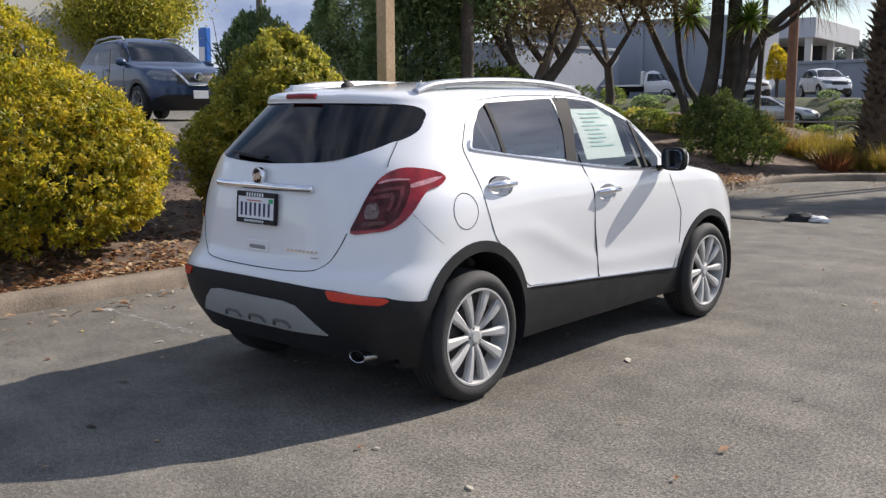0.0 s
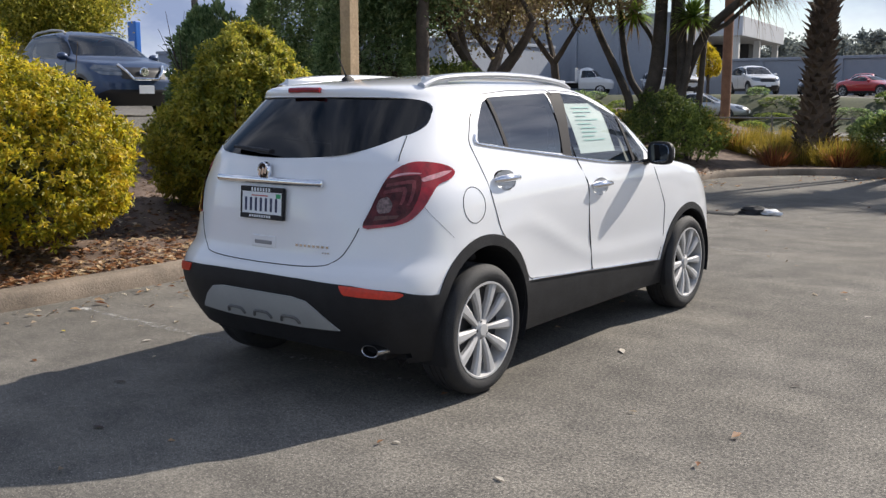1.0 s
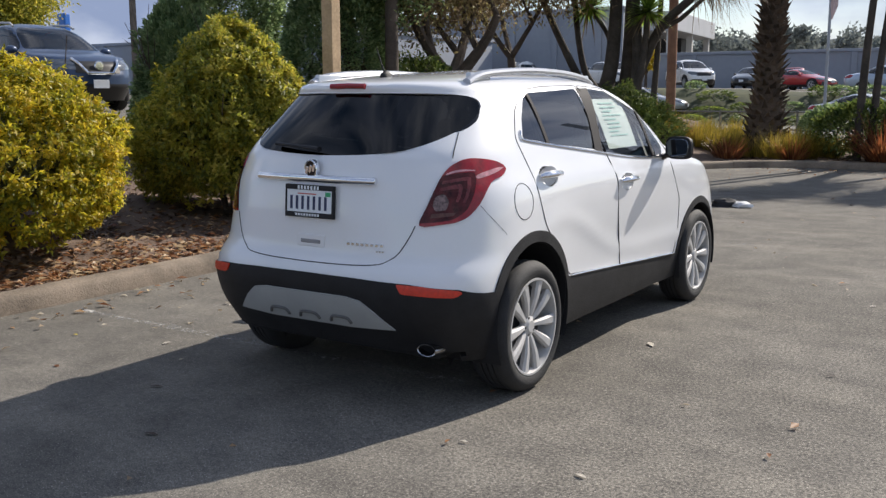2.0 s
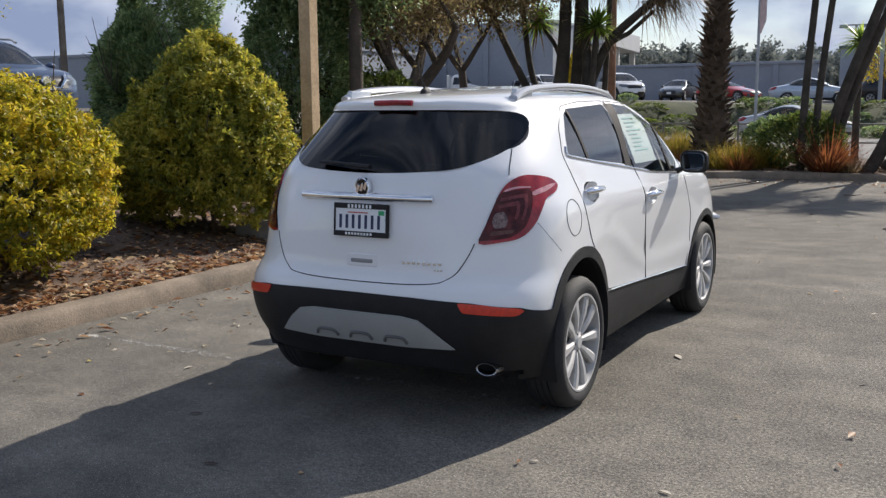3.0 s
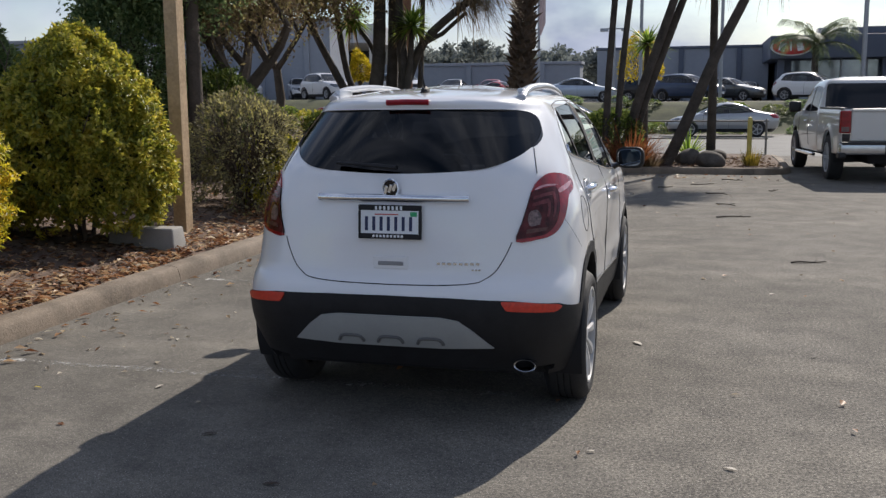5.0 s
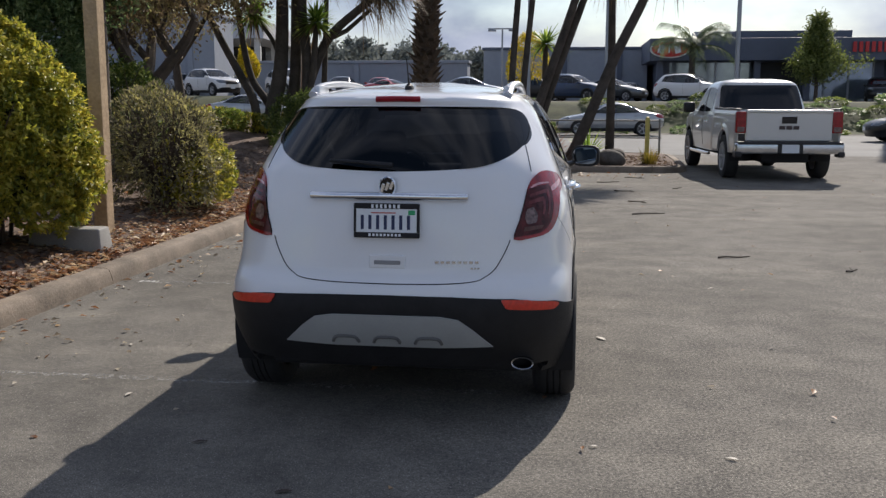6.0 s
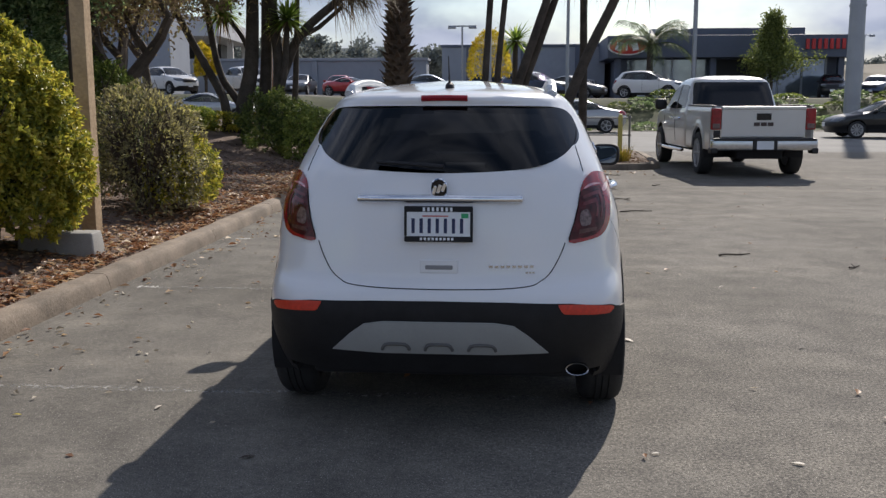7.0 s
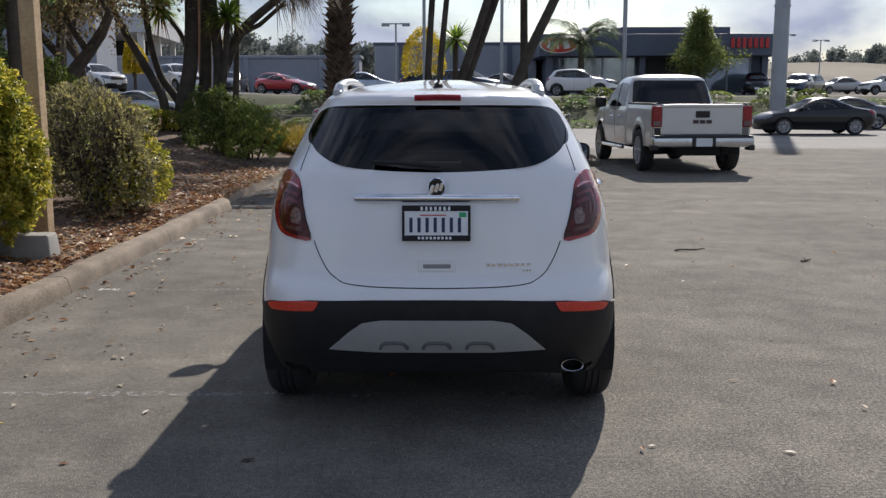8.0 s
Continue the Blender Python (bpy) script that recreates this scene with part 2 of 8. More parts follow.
def cut_zone(bm, layer, poly, axis, zone, keep, margin=0.05):
    """Cuts the outline poly into the faces that keep(face) allows and marks those inside. axis 'x': poly in y, z; 'y': poly in x, z; or the level direction of poly's first number."""
    across = {"x": Vector((0, 1, 0)), "y": Vector((1, 0, 0))}[axis] if isinstance(axis, str) else Vector(axis)
    up = Vector((0, 0, 1))
    a_lo, a_hi = min(p[0] for p in poly) - 0.1, max(p[0] for p in poly) + 0.1
    b_lo, b_hi = min(p[1] for p in poly) - 0.1, max(p[1] for p in poly) + 0.1
    near = set()
    for f in bm.faces:
        c = f.calc_center_median()
        if a_lo < c.dot(across) < a_hi and b_lo < c.z < b_hi and keep(f):
            near.add(f)
    for (a0, b0), (a1, b1) in zip(poly, poly[1:] + poly[:1]):
        d = math.hypot(a1 - a0, b1 - b0)
        if d < 1e-5:
            continue
        no = across * ((b1 - b0) / d) - up * ((a1 - a0) / d)
        co = across * a0 + up * b0
        ta, tb = (a1 - a0) / d, (b1 - b0) / d
        fs = []
        for f in near:
            c = f.calc_center_median()
            da, db = c.dot(across) - a0, c.z - b0
            if abs(da * tb - db * ta) < margin and -margin < da * ta + db * tb < d + margin:
                fs.append(f)
        if not fs:
            continue
        geom = list({v for f in fs for v in f.verts} | {e for f in fs for e in f.edges}) + fs
        r = bmesh.ops.bisect_plane(bm, geom=geom, dist=1e-5, plane_co=co, plane_no=no)
        near = {f for f in near if f.is_valid} | {g for g in r["geom"] if isinstance(g, bmesh.types.BMFace)}
    for f in near:
        c = f.calc_center_median()
        if inside(poly, c.dot(across), c.z):
            f[layer] = zone


def split_zone(bm, layer, zones, shift=0.0, thick=0.0, side=0):
    """The faces of those zones as a bmesh of their own, moved along their normals, with a turned-in rim of the thickness."""
    out = bmesh.new()
    made = {}
    for f in bm.faces:
        if f[layer] not in zones or (side and f.calc_center_median().x * side < 0):
            continue
        vs = []
        for v in f.verts:
            if v not in made:
                made[v] = out.verts.new(v.co + v.normal * shift)
            vs.append(made[v])
        out.faces.new(vs)
    nrm = {nv: v.normal.copy() for v, nv in made.items()}
    if thick:
        rim = [e for e in out.edges if e.is_boundary]
        inner = {}
        for e in rim:
            for v in e.verts:
                if v not in inner:
                    inner[v] = out.verts.new(v.co - nrm[v] * thick)
        for e in rim:
            f = e.link_faces[0]
            a, b = e.verts
            vs = list(f.verts)
            if vs[(vs.index(a) + 1) % len(vs)] != b:
                a, b = b, a
            out.faces.new((b, a, inner[a], inner[b]))
    return out


def flat_pane(bm, axis, shift=0.0):
    """A window pane drawn smooth: its depth as a gentle curve over the other two directions."""
    vs = list(bm.verts)
    c = np.array([v.co[:] for v in vs])
    u, w, d = (c[:, 1], c[:, 2], c[:, 0]) if axis == "x" else (c[:, 0], c[:, 2], c[:, 1])
    m = np.stack([np.ones(len(u)), u, w, u * u, w * w, u ** 4, w * u * u] if axis == "y" else [np.ones(len(u)), u, w, w * w], 1)
    fit = m @ np.linalg.lstsq(m, d, rcond=None)[0]
    for v, q in zip(vs, fit):
        v.co[0 if axis == "x" else 1] = q - shift * (math.copysign(1, q) if axis == "x" else -1)
    return bm


# ---- ground ----


def asphalt_mat():
    """Worn asphalt: patches, stone speckle, pale chips and fine relief."""
    m = bpy.data.materials.new("asphalt")
    m.use_nodes = True
    nt = m.node_tree
    n, l = nt.nodes.new, nt.links.new
    b = nt.nodes["Principled BSDF"]
    b.inputs["Roughness"].default_value = 0.92
    b.inputs["Specular IOR Level"].default_value = 0.22
    co = n("ShaderNodeTexCoord")

    def field(scale, detail, lo, hi, a, c):
        t, r = n("ShaderNodeTexNoise"), n("ShaderNodeValToRGB")
        t.inputs["Scale"].default_value, t.inputs["Detail"].default_value = scale, detail
        l(co.outputs["Object"], t.inputs["Vector"])
        l(t.outputs["Fac"], r.inputs[0])
        e = r.color_ramp.elements
        e[0].position, e[1].position = lo, hi
        e[0].color, e[1].color = (*a, 1), (*c, 1)
        return t, r

    def mult(x, y, mode="MULTIPLY", f=1.0):
        k = n("ShaderNodeMix")
        k.data_type, k.blend_type = "RGBA", mode
        k.inputs["Factor"].default_value = f
        l(x, k.inputs["A"])
        l(y, k.inputs["B"])
        return k.outputs["Result"]

    _, big = field(0.55, 5, 0.36, 0.66, (0.130, 0.121, 0.107), (0.174, 0.163, 0.145))
    _, mid = field(3.2, 8, 0.32, 0.70, (0.80, 0.80, 0.80), (1.19, 1.19, 1.17))
    ts, small = field(150, 6, 0.38, 0.64, (0.62, 0.62, 0.63), (1.38, 1.37, 1.34))
    _, dark = field(30, 6, 0.30, 0.62, (0.78, 0.78, 0.79), (1.09, 1.09, 1.09))
    _, chip = field(120, 1, 0.66, 0.72, (0, 0, 0), (0.24, 0.23, 0.21))
    # long pale drag marks and dusty stains
    mp = n("ShaderNodeMapping")
    mp.inputs["Rotation"].default_value = (0, 0, 0.5)
    mp.inputs["Scale"].default_value = (0.35, 1.6, 1.0)
    st, sr = n("ShaderNodeTexNoise"), n("ShaderNodeValToRGB")
    st.inputs["Scale"].default_value, st.inputs["Detail"].default_value = 1.1, 8.0
    l(co.outputs["Object"], mp.inputs["Vector"])
    l(mp.outputs[0], st.inputs["Vector"])
    l(st.outputs["Fac"], sr.inputs[0])
    sr.color_ramp.elements[0].position, sr.color_ramp.elements[1].position = 0.50, 0.72
    sr.color_ramp.elements[0].color, sr.color_ramp.elements[1].color = (1, 1, 1, 1), (1.26, 1.25, 1.22, 1)
    c = mult(mult(big.outputs[0], mid.outputs[0]), small.outputs[0])
    c = mult(mult(c, dark.outputs[0]), sr.outputs[0])
    # coarse bare stone in the driving lane, worn smooth in the bays along the kerb
    _, stone = field(64, 5, 0.36, 0.64, (0.52, 0.52, 0.53), (1.52, 1.50, 1.46))
    sep, lane = n("ShaderNodeSeparateXYZ"), n("ShaderNodeMapRange")
    wob, ad = n("ShaderNodeTexNoise"), n("ShaderNodeMath")
    wob.inputs["Scale"].default_value = 0.9
    ad.operation = "MULTIPLY_ADD"
    ad.inputs[1].default_value = 2.4
    l(co.outputs["Object"], sep.inputs[0])
    l(co.outputs["Object"], wob.inputs["Vector"])
    l(wob.outputs["Fac"], ad.inputs[0])
    l(sep.outputs["X"], ad.inputs[2])
    for key, val in (("From Min", 0.6), ("From Max", 2.6), ("To Min", 0.12), ("To Max", 0.85)):
        lane.inputs[key].default_value = val
    l(ad.outputs[0], lane.inputs["Value"])
    k = n("ShaderNodeMix")
    k.data_type, k.blend_type = "RGBA", "MULTIPLY"
    l(lane.outputs[0], k.inputs["Factor"])
    l(c, k.inputs["A"])
    l(stone.outputs[0], k.inputs["B"])
    c = mult(k.outputs["Result"], chip.outputs[0], "ADD")
    l(c, b.inputs["Base Color"])
    bp = n("ShaderNodeBump")
    bp.inputs["Strength"].default_value, bp.inputs["Distance"].default_value = 0.05, 0.005
    l(ts.outputs["Fac"], bp.inputs["Height"])
    l(bp.outputs[0], b.inputs["Normal"])
    return m


ASPHALT = asphalt_mat()
ROAD = surf("road_asphalt", (0.16, 0.158, 0.15), 0.85, var=0.15, scale=0.5, fine=90, bump=0.3, bscale=120)
CONCRETE = surf("kerb_concrete", (0.215, 0.172, 0.130), 0.88, var=0.4, scale=2.5, fine=45, bump=0.5, bscale=70)
PALE_CONCRETE = surf("pale_concrete", (0.30, 0.29, 0.27), 0.85, var=0.2, scale=1.5, bump=0.3, bscale=60)
MULCH = surf("mulch", (0.125, 0.078, 0.057), 0.95, var=0.5, scale=3, fine=55, bump=1.0, bscale=45, col2=(0.22, 0.155, 0.115))
SOIL = surf("dry_soil", (0.16, 0.125, 0.09), 0.95, var=0.3, scale=1.5, fine=40, bump=0.8, bscale=30)
VERGE = surf("verge_green", (0.05, 0.065, 0.028), 0.95, var=0.5, scale=0.8, fine=20, bump=1.0, bscale=9, col2=(0.095, 0.10, 0.042))


def worn_paint(name, col, cover):
    """Road paint rubbed off the stones: patches of paint with bare ground between."""
    m = surf(name, col, 0.85, var=0.2, scale=9, fine=90)
    nt = m.node_tree
    n, l = nt.nodes.new, nt.links.new
    co, no, r = n("ShaderNodeTexCoord"), n("ShaderNodeTexNoise"), n("ShaderNodeValToRGB")
    no.inputs["Scale"].default_value, no.inputs["Detail"].default_value, no.inputs["Roughness"].default_value = 26.0, 8.0, 0.7
    l(co.outputs["Object"], no.inputs["Vector"])
    l(no.outputs["Fac"], r.inputs[0])
    e = r.color_ramp.elements
    e[0].position, e[1].position = 0.62 - cover * 0.3, 0.80 - cover * 0.3
    l(r.outputs[0], nt.nodes["Principled BSDF"].inputs["Alpha"])
    return m


LINE_PAINT = worn_paint("worn_line_paint", (0.36, 0.35, 0.325), 0.50)
LINE_FRESH = worn_paint("line_paint_end", (0.55, 0.54, 0.51), 0.75)

EDGE = [(-2.96, -9.0), (-2.96, 1.0), (-2.96, 5.2), (-2.985, 7.4), (-3.0, 8.25), (-3.14, 8.5), (-3.18, 8.9), (-3.19, 11.5), (-3.28, 13.2), (-3.05, 14.3), (-2.3, 15.3), (-1.2, 15.85), (0.4, 15.95), (2.3, 15.85),
        (3.0, 15.95), (3.32, 16.4), (3.42, 17.4), (3.5, 20.5), (3.3, 21.3), (2.6, 21.6), (-2.0, 21.9), (-14.0, 22.6)]


def edge_line(per=5):
    return [Vector((p.x, p.y)) for p in smooth_line([Vector(q) for q in EDGE], per)]


def sstep(a, b, v):
    t = min(1.0, max(0.0, (v - a) / (b - a)))
    return t * t * (3 - 2 * t)


def bed_height(x, y):
    """Height of the planted bed: low along the kerb, a bank towards the upper lot."""
    d = max(0.0, -3.15 - x)
    back = sstep(12.0, 15.0, y)
    bank = 0.115 + 0.135 * d + back * 0.12 * min(d, 2.5)
    return min(bank, 1.22) + 0.03 * noise.noise((x * 1.3, y * 1.3, 0))


def land_height(x, y):
    """The wide ground: level lot and street, higher lots beyond."""
    up = 1.18 * sstep(-8.5, -10.5, x) * (1 - sstep(16, 22, y))
    far = (1.45 + 0.28 * sstep(-6, -15, x)) * sstep(41.0, 46.5, y) + 0.6 * sstep(70, 110, y) + 6.0 * sstep(130, 330, y)
    return max(up, far, 1.5 * sstep(-18, -26, x) * sstep(20, 30, y))


def build_land():
    xs = sorted(set(np.concatenate([np.linspace(-900, -70, 12), np.linspace(-70, -12, 20), np.linspace(-12, 12, 25), np.linspace(12, 70, 20), np.linspace(70, 900, 12)]).round(2)))
    ys = sorted(set(np.concatenate([np.linspace(-300, -20, 8), np.linspace(-20, 20, 21), np.linspace(20, 60, 41), np.linspace(60, 130, 20), np.linspace(130, 1500, 16)]).round(2)))
    bm = bmesh.new()
    grid = [[bm.verts.new((x, y, land_height(x, y))) for x in xs] for y in ys]
    for j in range(len(ys) - 1):
        for i in range(len(xs) - 1):
            f = bm.faces.new((grid[j][i], grid[j][i + 1], grid[j + 1][i + 1], grid[j + 1][i]))
            c = f.calc_center_median()
            f.material_index = 0
            if 22.5 < c.y < 38.6 and c.z < 0.4:
                f.material_index = 1
            elif 41.0 < c.y < 46.6:
                f.material_index = 2
            elif c.y > 115:
                f.material_index = 3
    tagged(part("ground", bm, [ASPHALT, ROAD, VERGE, SOIL], smooth=True), "grey worn asphalt lot and street beyond", "ground", kind="structure")


def build_kerb():
    line = edge_line(4)
    prof = [(0.0, -0.05), (0.006, 0.02), (0.022, 0.085), (0.038, 0.116), (0.062, 0.132), (0.19, 0.135), (0.205, 0.12), (0.205, -0.05)]
    dirs = []
    for i, p in enumerate(line):
        d = (line[min(i + 1, len(line) - 1)] - line[max(i - 1, 0)]).normalized()
        dirs.append(Vector((-d.y, d.x)))
    root = tagged(new("kerb"), "worn tan concrete kerb along the planted bed", "kerb", kind="structure")
    # cast lengths of about 3 m with open joints
    run = 0.0
    cuts = [0]
    for i in range(1, len(line)):
        run += (line[i] - line[i - 1]).length
        if run > 2.4:
            cuts.append(i)
            run = 0.0
    cuts.append(len(line) - 1)
    rg = random.Random(5)
    for a, b in zip(cuts, cuts[1:]):
        if b - a < 1:
            continue
        bm = bmesh.new()
        pts = []
        for i in range(a, b):
            n_sub = max(1, int((line[i + 1] - line[i]).length / 0.25))
            for k in range(n_sub):
                t = k / n_sub
                pts.append((line[i].lerp(line[i + 1], t), dirs[i].lerp(dirs[i + 1], t)))
        pts.append((line[b], dirs[b]))
        dz = rg.uniform(-0.004, 0.004)
        rings = []
        for j, (p, n2) in enumerate(pts):
            q = p
            if j == 0:
                q = p.lerp(pts[1][0], min(0.4, 0.007 / max(0.01, (pts[1][0] - p).length)))
            rings.append([bm.verts.new((q.x + n2.x * o + 0.006 * noise.noise((q.x * 3, q.y * 3, zz * 9)), q.y + n2.y * o, zz + dz + (0.008 * noise.noise((q.x * 2.2, q.y * 2.2, o * 9)) if zz > 0 else 0))) for o, zz in prof])
        for r0, r1 in zip(rings, rings[1:]):
            for k in range(len(prof) - 1):
                bm.faces.new((r0[k], r1[k], r1[k + 1], r0[k + 1]))
        bm.faces.new(rings[0])
        bm.faces.new(rings[-1][::-1])
        part("kerb_stone", bm, CONCRETE, root, smooth=True)


def build_bed():
    """Planted ground behind the kerb, as one uneven sheet."""
    bm = bmesh.new()
    line = edge_line(4)
    poly = [(p.x - 0.0, p.y) for p in line] + [(-14.0, 22.6), (-14.0, -9.0)]
    step = 0.25
    made = {}

    def vert(i, j):
        if (i, j) not in made:
            x, y = -14 + i * step, -9 + j * step
            made[i, j] = bm.verts.new((x, y, bed_height(x, y) + 0.015 * noise.noise((x * 6, y * 6, 3))))
        return made[i, j]

    for i in range(int(18 / step)):
        for j in range(int(32 / step)):
            x, y = -14 + (i + 0.5) * step, -9 + (j + 0.5) * step
            if x < -9.8 and y < 16:
                continue
            if inside(poly, x - 0.0, y):
                bm.faces.new((vert(i, j), vert(i + 1, j), vert(i + 1, j + 1), vert(i, j + 1)))
    # draw the rim in under the kerb
    for v in list(bm.verts):
        if v.is_boundary and v.co.x > -9.5:
            best = min(line, key=lambda p: (p.x - v.co.x) ** 2 + (p.y - v.co.y) ** 2)
            k = line.index(best)
            d = (line[min(k + 1, len(line) - 1)] - line[max(k - 1, 0)]).normalized()
            n2 = Vector((-d.y, d.x))
            o = (Vector((v.co.x, v.co.y)) - best).dot(n2)
            if o < 0.15:
                v.co.x += n2.x * (0.15 - o)
                v.co.y += n2.y * (0.15 - o)
            v.co.z = 0.105
    tagged(part("planted_bed", bm, MULCH, smooth=True), "brown bark mulch bed sloping up from the kerb", "planting bed", kind="structure")


build_land()
build_kerb()
build_bed()


def build_lines():
    """Parking lines: worn nearly away, a brighter stub at the kerb end."""
    for y, x0, x1 in ((-0.07, -2.72, 0.5), (2.66, -2.80, 0.5), (5.4, -2.8, 0.5)):
        rg = random.Random(int(y * 100))
        bm = bmesh.new()
        xs = np.linspace(x0, x1, 60)
        top = [0.040 + rg.uniform(-0.012, 0.010) for _ in xs]
        low = [-0.040 + rg.uniform(-0.010, 0.012) for _ in xs]
        a = [bm.verts.new((x, y + t, 0.002)) for x, t in zip(xs, top)]
        b = [bm.verts.new((x, y + t, 0.002)) for x, t in zip(xs, low)]
        for i in range(59):
            f = bm.faces.new((b[i], b[i + 1], a[i + 1], a[i]))
            f.material_index = 1 if i < 3 else 0
        tagged(part("parking_line", bm, [LINE_PAINT, LINE_FRESH]), "faded white parking line on asphalt", "road marking", "parking lines", "structure")


build_lines()


# ---- buildings ----
WALL_GREY = surf("grey_plaster", (0.29, 0.315, 0.36), 0.8, var=0.08, scale=0.3, fine=3)
WALL_SLATE = surf("slate_panel", (0.095, 0.112, 0.155), 0.6, var=0.08, scale=0.4, fine=4)
WALL_WHITE = surf("white_metal", (0.42, 0.43, 0.45), 0.6, var=0.06, scale=0.5)
WALL_PALE = surf("pale_wall", (0.5, 0.49, 0.46), 0.75, var=0.08, scale=0.4)
# near-black that stands for the shade inside open bays
INSIDE_SHADE = plain("inside_shade", (0.02, 0.02, 0.022), 0.6)
SHOP_GLASS = surf("shop_glass", (0.20, 0.245, 0.29), 0.1, metal=0.5, var=0.4, scale=0.35, fine=2.0, coat=0.8)
SIGN_RED = plain("sign_red", (0.55, 0.03, 0.03), 0.4)
SIGN_WHITE = plain("sign_white", (0.75, 0.75, 0.75), 0.4)
SIGN_BLUE = plain("sign_blue", (0.02, 0.14, 0.5), 0.4)
POLE_STEEL = surf("pole_steel", (0.34, 0.36, 0.39), 0.5, metal=0.3, var=0.1, scale=1)
BARE_POLE = surf("bare_pole_wood", (0.15, 0.125, 0.105), 0.9, var=0.3, scale=3, fine=30, bump=0.4, bscale=30)
POLE_WOOD = surf("pole_wood", (0.20, 0.10, 0.055), 0.85, var=0.3, scale=3, fine=30, bump=0.4, bscale=30)


def building(name, label, x0, x1, y0, y1, z0, z1, material, bays=0, trim=None):
    ob = thing(name, label, "building")
    bm = bmesh.new()
    box(bm, (x0, y0, z0), (x1, y1, z1), 0.03)
    part("wall", bm, material, ob)
    bm = bmesh.new()
    box(bm, (x0 - 0.12, y0 - 0.12, z1), (x1 + 0.12, y1 + 0.12, z1 + 0.22), 0.03)
    part("parapet", bm, trim or material, ob)
    for i in range(bays):
        x = x0 + (x1 - x0) * (i + 0.5) / bays
        bm = bmesh.new()
        box(bm, (x - 0.2, y0 - 0.16, z0), (x + 0.2, y0 - 0.002, z1 - 0.01), 0.02)
        part("pilaster", bm, trim or material, ob)
    return ob


def build_showroom():
    ob = thing("showroom", "dark slate car showroom with glass front and red signs", "building")
    bm = bmesh.new()
    box(bm, (7.4, 69.0, 1.2), (23.5, 92, 4.35))
    box(bm, (6.4, 67.4, 4.35), (24.2, 93, 5.95), 0.04)
    part("wall", bm, WALL_SLATE, ob)
    bm = bmesh.new()
    box(bm, (12.5, 68.2, 5.95), (20.6, 80, 6.5), 0.04)
    part("roof_box", bm, WALL_SLATE, ob)
    for i in range(3):
        bm = bmesh.new()
        x = 12.2 + i * 1.2
        box(bm, (x - 2.4, 70, 5.95), (x - 1.6, 71.5, 6.6), 0.05)
        part("roof_unit", bm, POLE_STEEL, ob)
    edges = [7.9, 9.6, 11.3, 13.0, 14.4, 17.4, 19.0, 20.7, 22.4]
    for a, b in zip(edges, edges[1:]):
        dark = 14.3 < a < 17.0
        bm = bmesh.new()
        box(bm, (a + 0.08, 68.93, 1.5), (b - 0.08, 68.97, 4.25))
        # the middle bay gets a near-black sheet for its unlit inside
        w = part("window", bm, SHOP_GLASS if not dark else INSIDE_SHADE, ob)
        bm = bmesh.new()
        box(bm, (b - 0.07, 68.86, 1.3), (b + 0.07, 69.0, 4.35), 0.01)
        part("mullion", bm, WALL_SLATE if dark else POLE_STEEL, ob)
    for x in (7.2, 14.1, 17.6, 23.2):
        bm = bmesh.new()
        box(bm, (x - 0.22, 67.9, 1.3), (x + 0.22, 68.4, 4.35), 0.02)
        part("column", bm, WALL_SLATE, ob)
    # oval sign with plain bars
    sign = new("oval_sign")
    sign.parent = ob
    sign.matrix_basis = pose(7.8, 67.35, 5.16) @ Matrix.Diagonal((0.87, 1, 0.80, 1))
    tagged(sign, "red oval sign with white rim")
    for nm, rx, rz, y, m in (("sign_rim", 1.62, 0.78, -0.10, SIGN_WHITE), ("sign_face", 1.48, 0.67, -0.14, SIGN_RED)):
        bm = bmesh.new()
        lathe(bm, [(0.2, 1.0), (0.0, 1.0), (0.0, 0.0)], "y", 40, pose(0, y, 0) @ Matrix.Diagonal((rx, 1, rz, 1)))
        part(nm, bm, m, sign)
    for i, (w, lean) in enumerate(((0.5, 14), (0.14, 0), (0.5, -14))):
        bm = bmesh.new()
        box(bm, (-w / 2, -0.19, -0.36), (w / 2, -0.15, 0.36), 0.0, pose((-0.72, -0.08, 0.62)[i], 0, 0, 0, lean, 0))
        part("sign_bar", bm, SIGN_WHITE, sign)
    row = new("wall_sign")
    row.parent = ob
    row.matrix_basis = pose(21.75, 67.36, 5.28)
    tagged(row, "row of red sign letters as bars")
    for i in range(7):
        bm = bmesh.new()
        box(bm, (-1.3 + i * 0.42, -0.12, -0.36), (-1.04 + i * 0.42, -0.02, 0.36), 0.02)
        part("sign_bar", bm, SIGN_RED, row)


build_showroom()
building("service_wing", "low grey-blue service building beside the showroom", -6.5, 6.9, 76, 95, 1.2, 5.6, WALL_GREY, 3, WALL_SLATE)
building("warehouse", "long grey warehouse wall with shallow pilasters", -58, -7, 68, 70, 1.0, 4.25, WALL_GREY, 9)
building("grey_shed", "tall grey plastered workshop", -46, -24.5, 62, 66, 1.2, 7.4, WALL_GREY, 6)
building("side_warehouse", "long grey warehouse behind the upper lot", -62, -33, 45, 58, 1.0, 5.1, WALL_GREY, 8)
building("pale_block", "pale plastered building beyond the upper lot", -52, -39.3, 10, 22, 0.8, 8.5, WALL_PALE, 4)


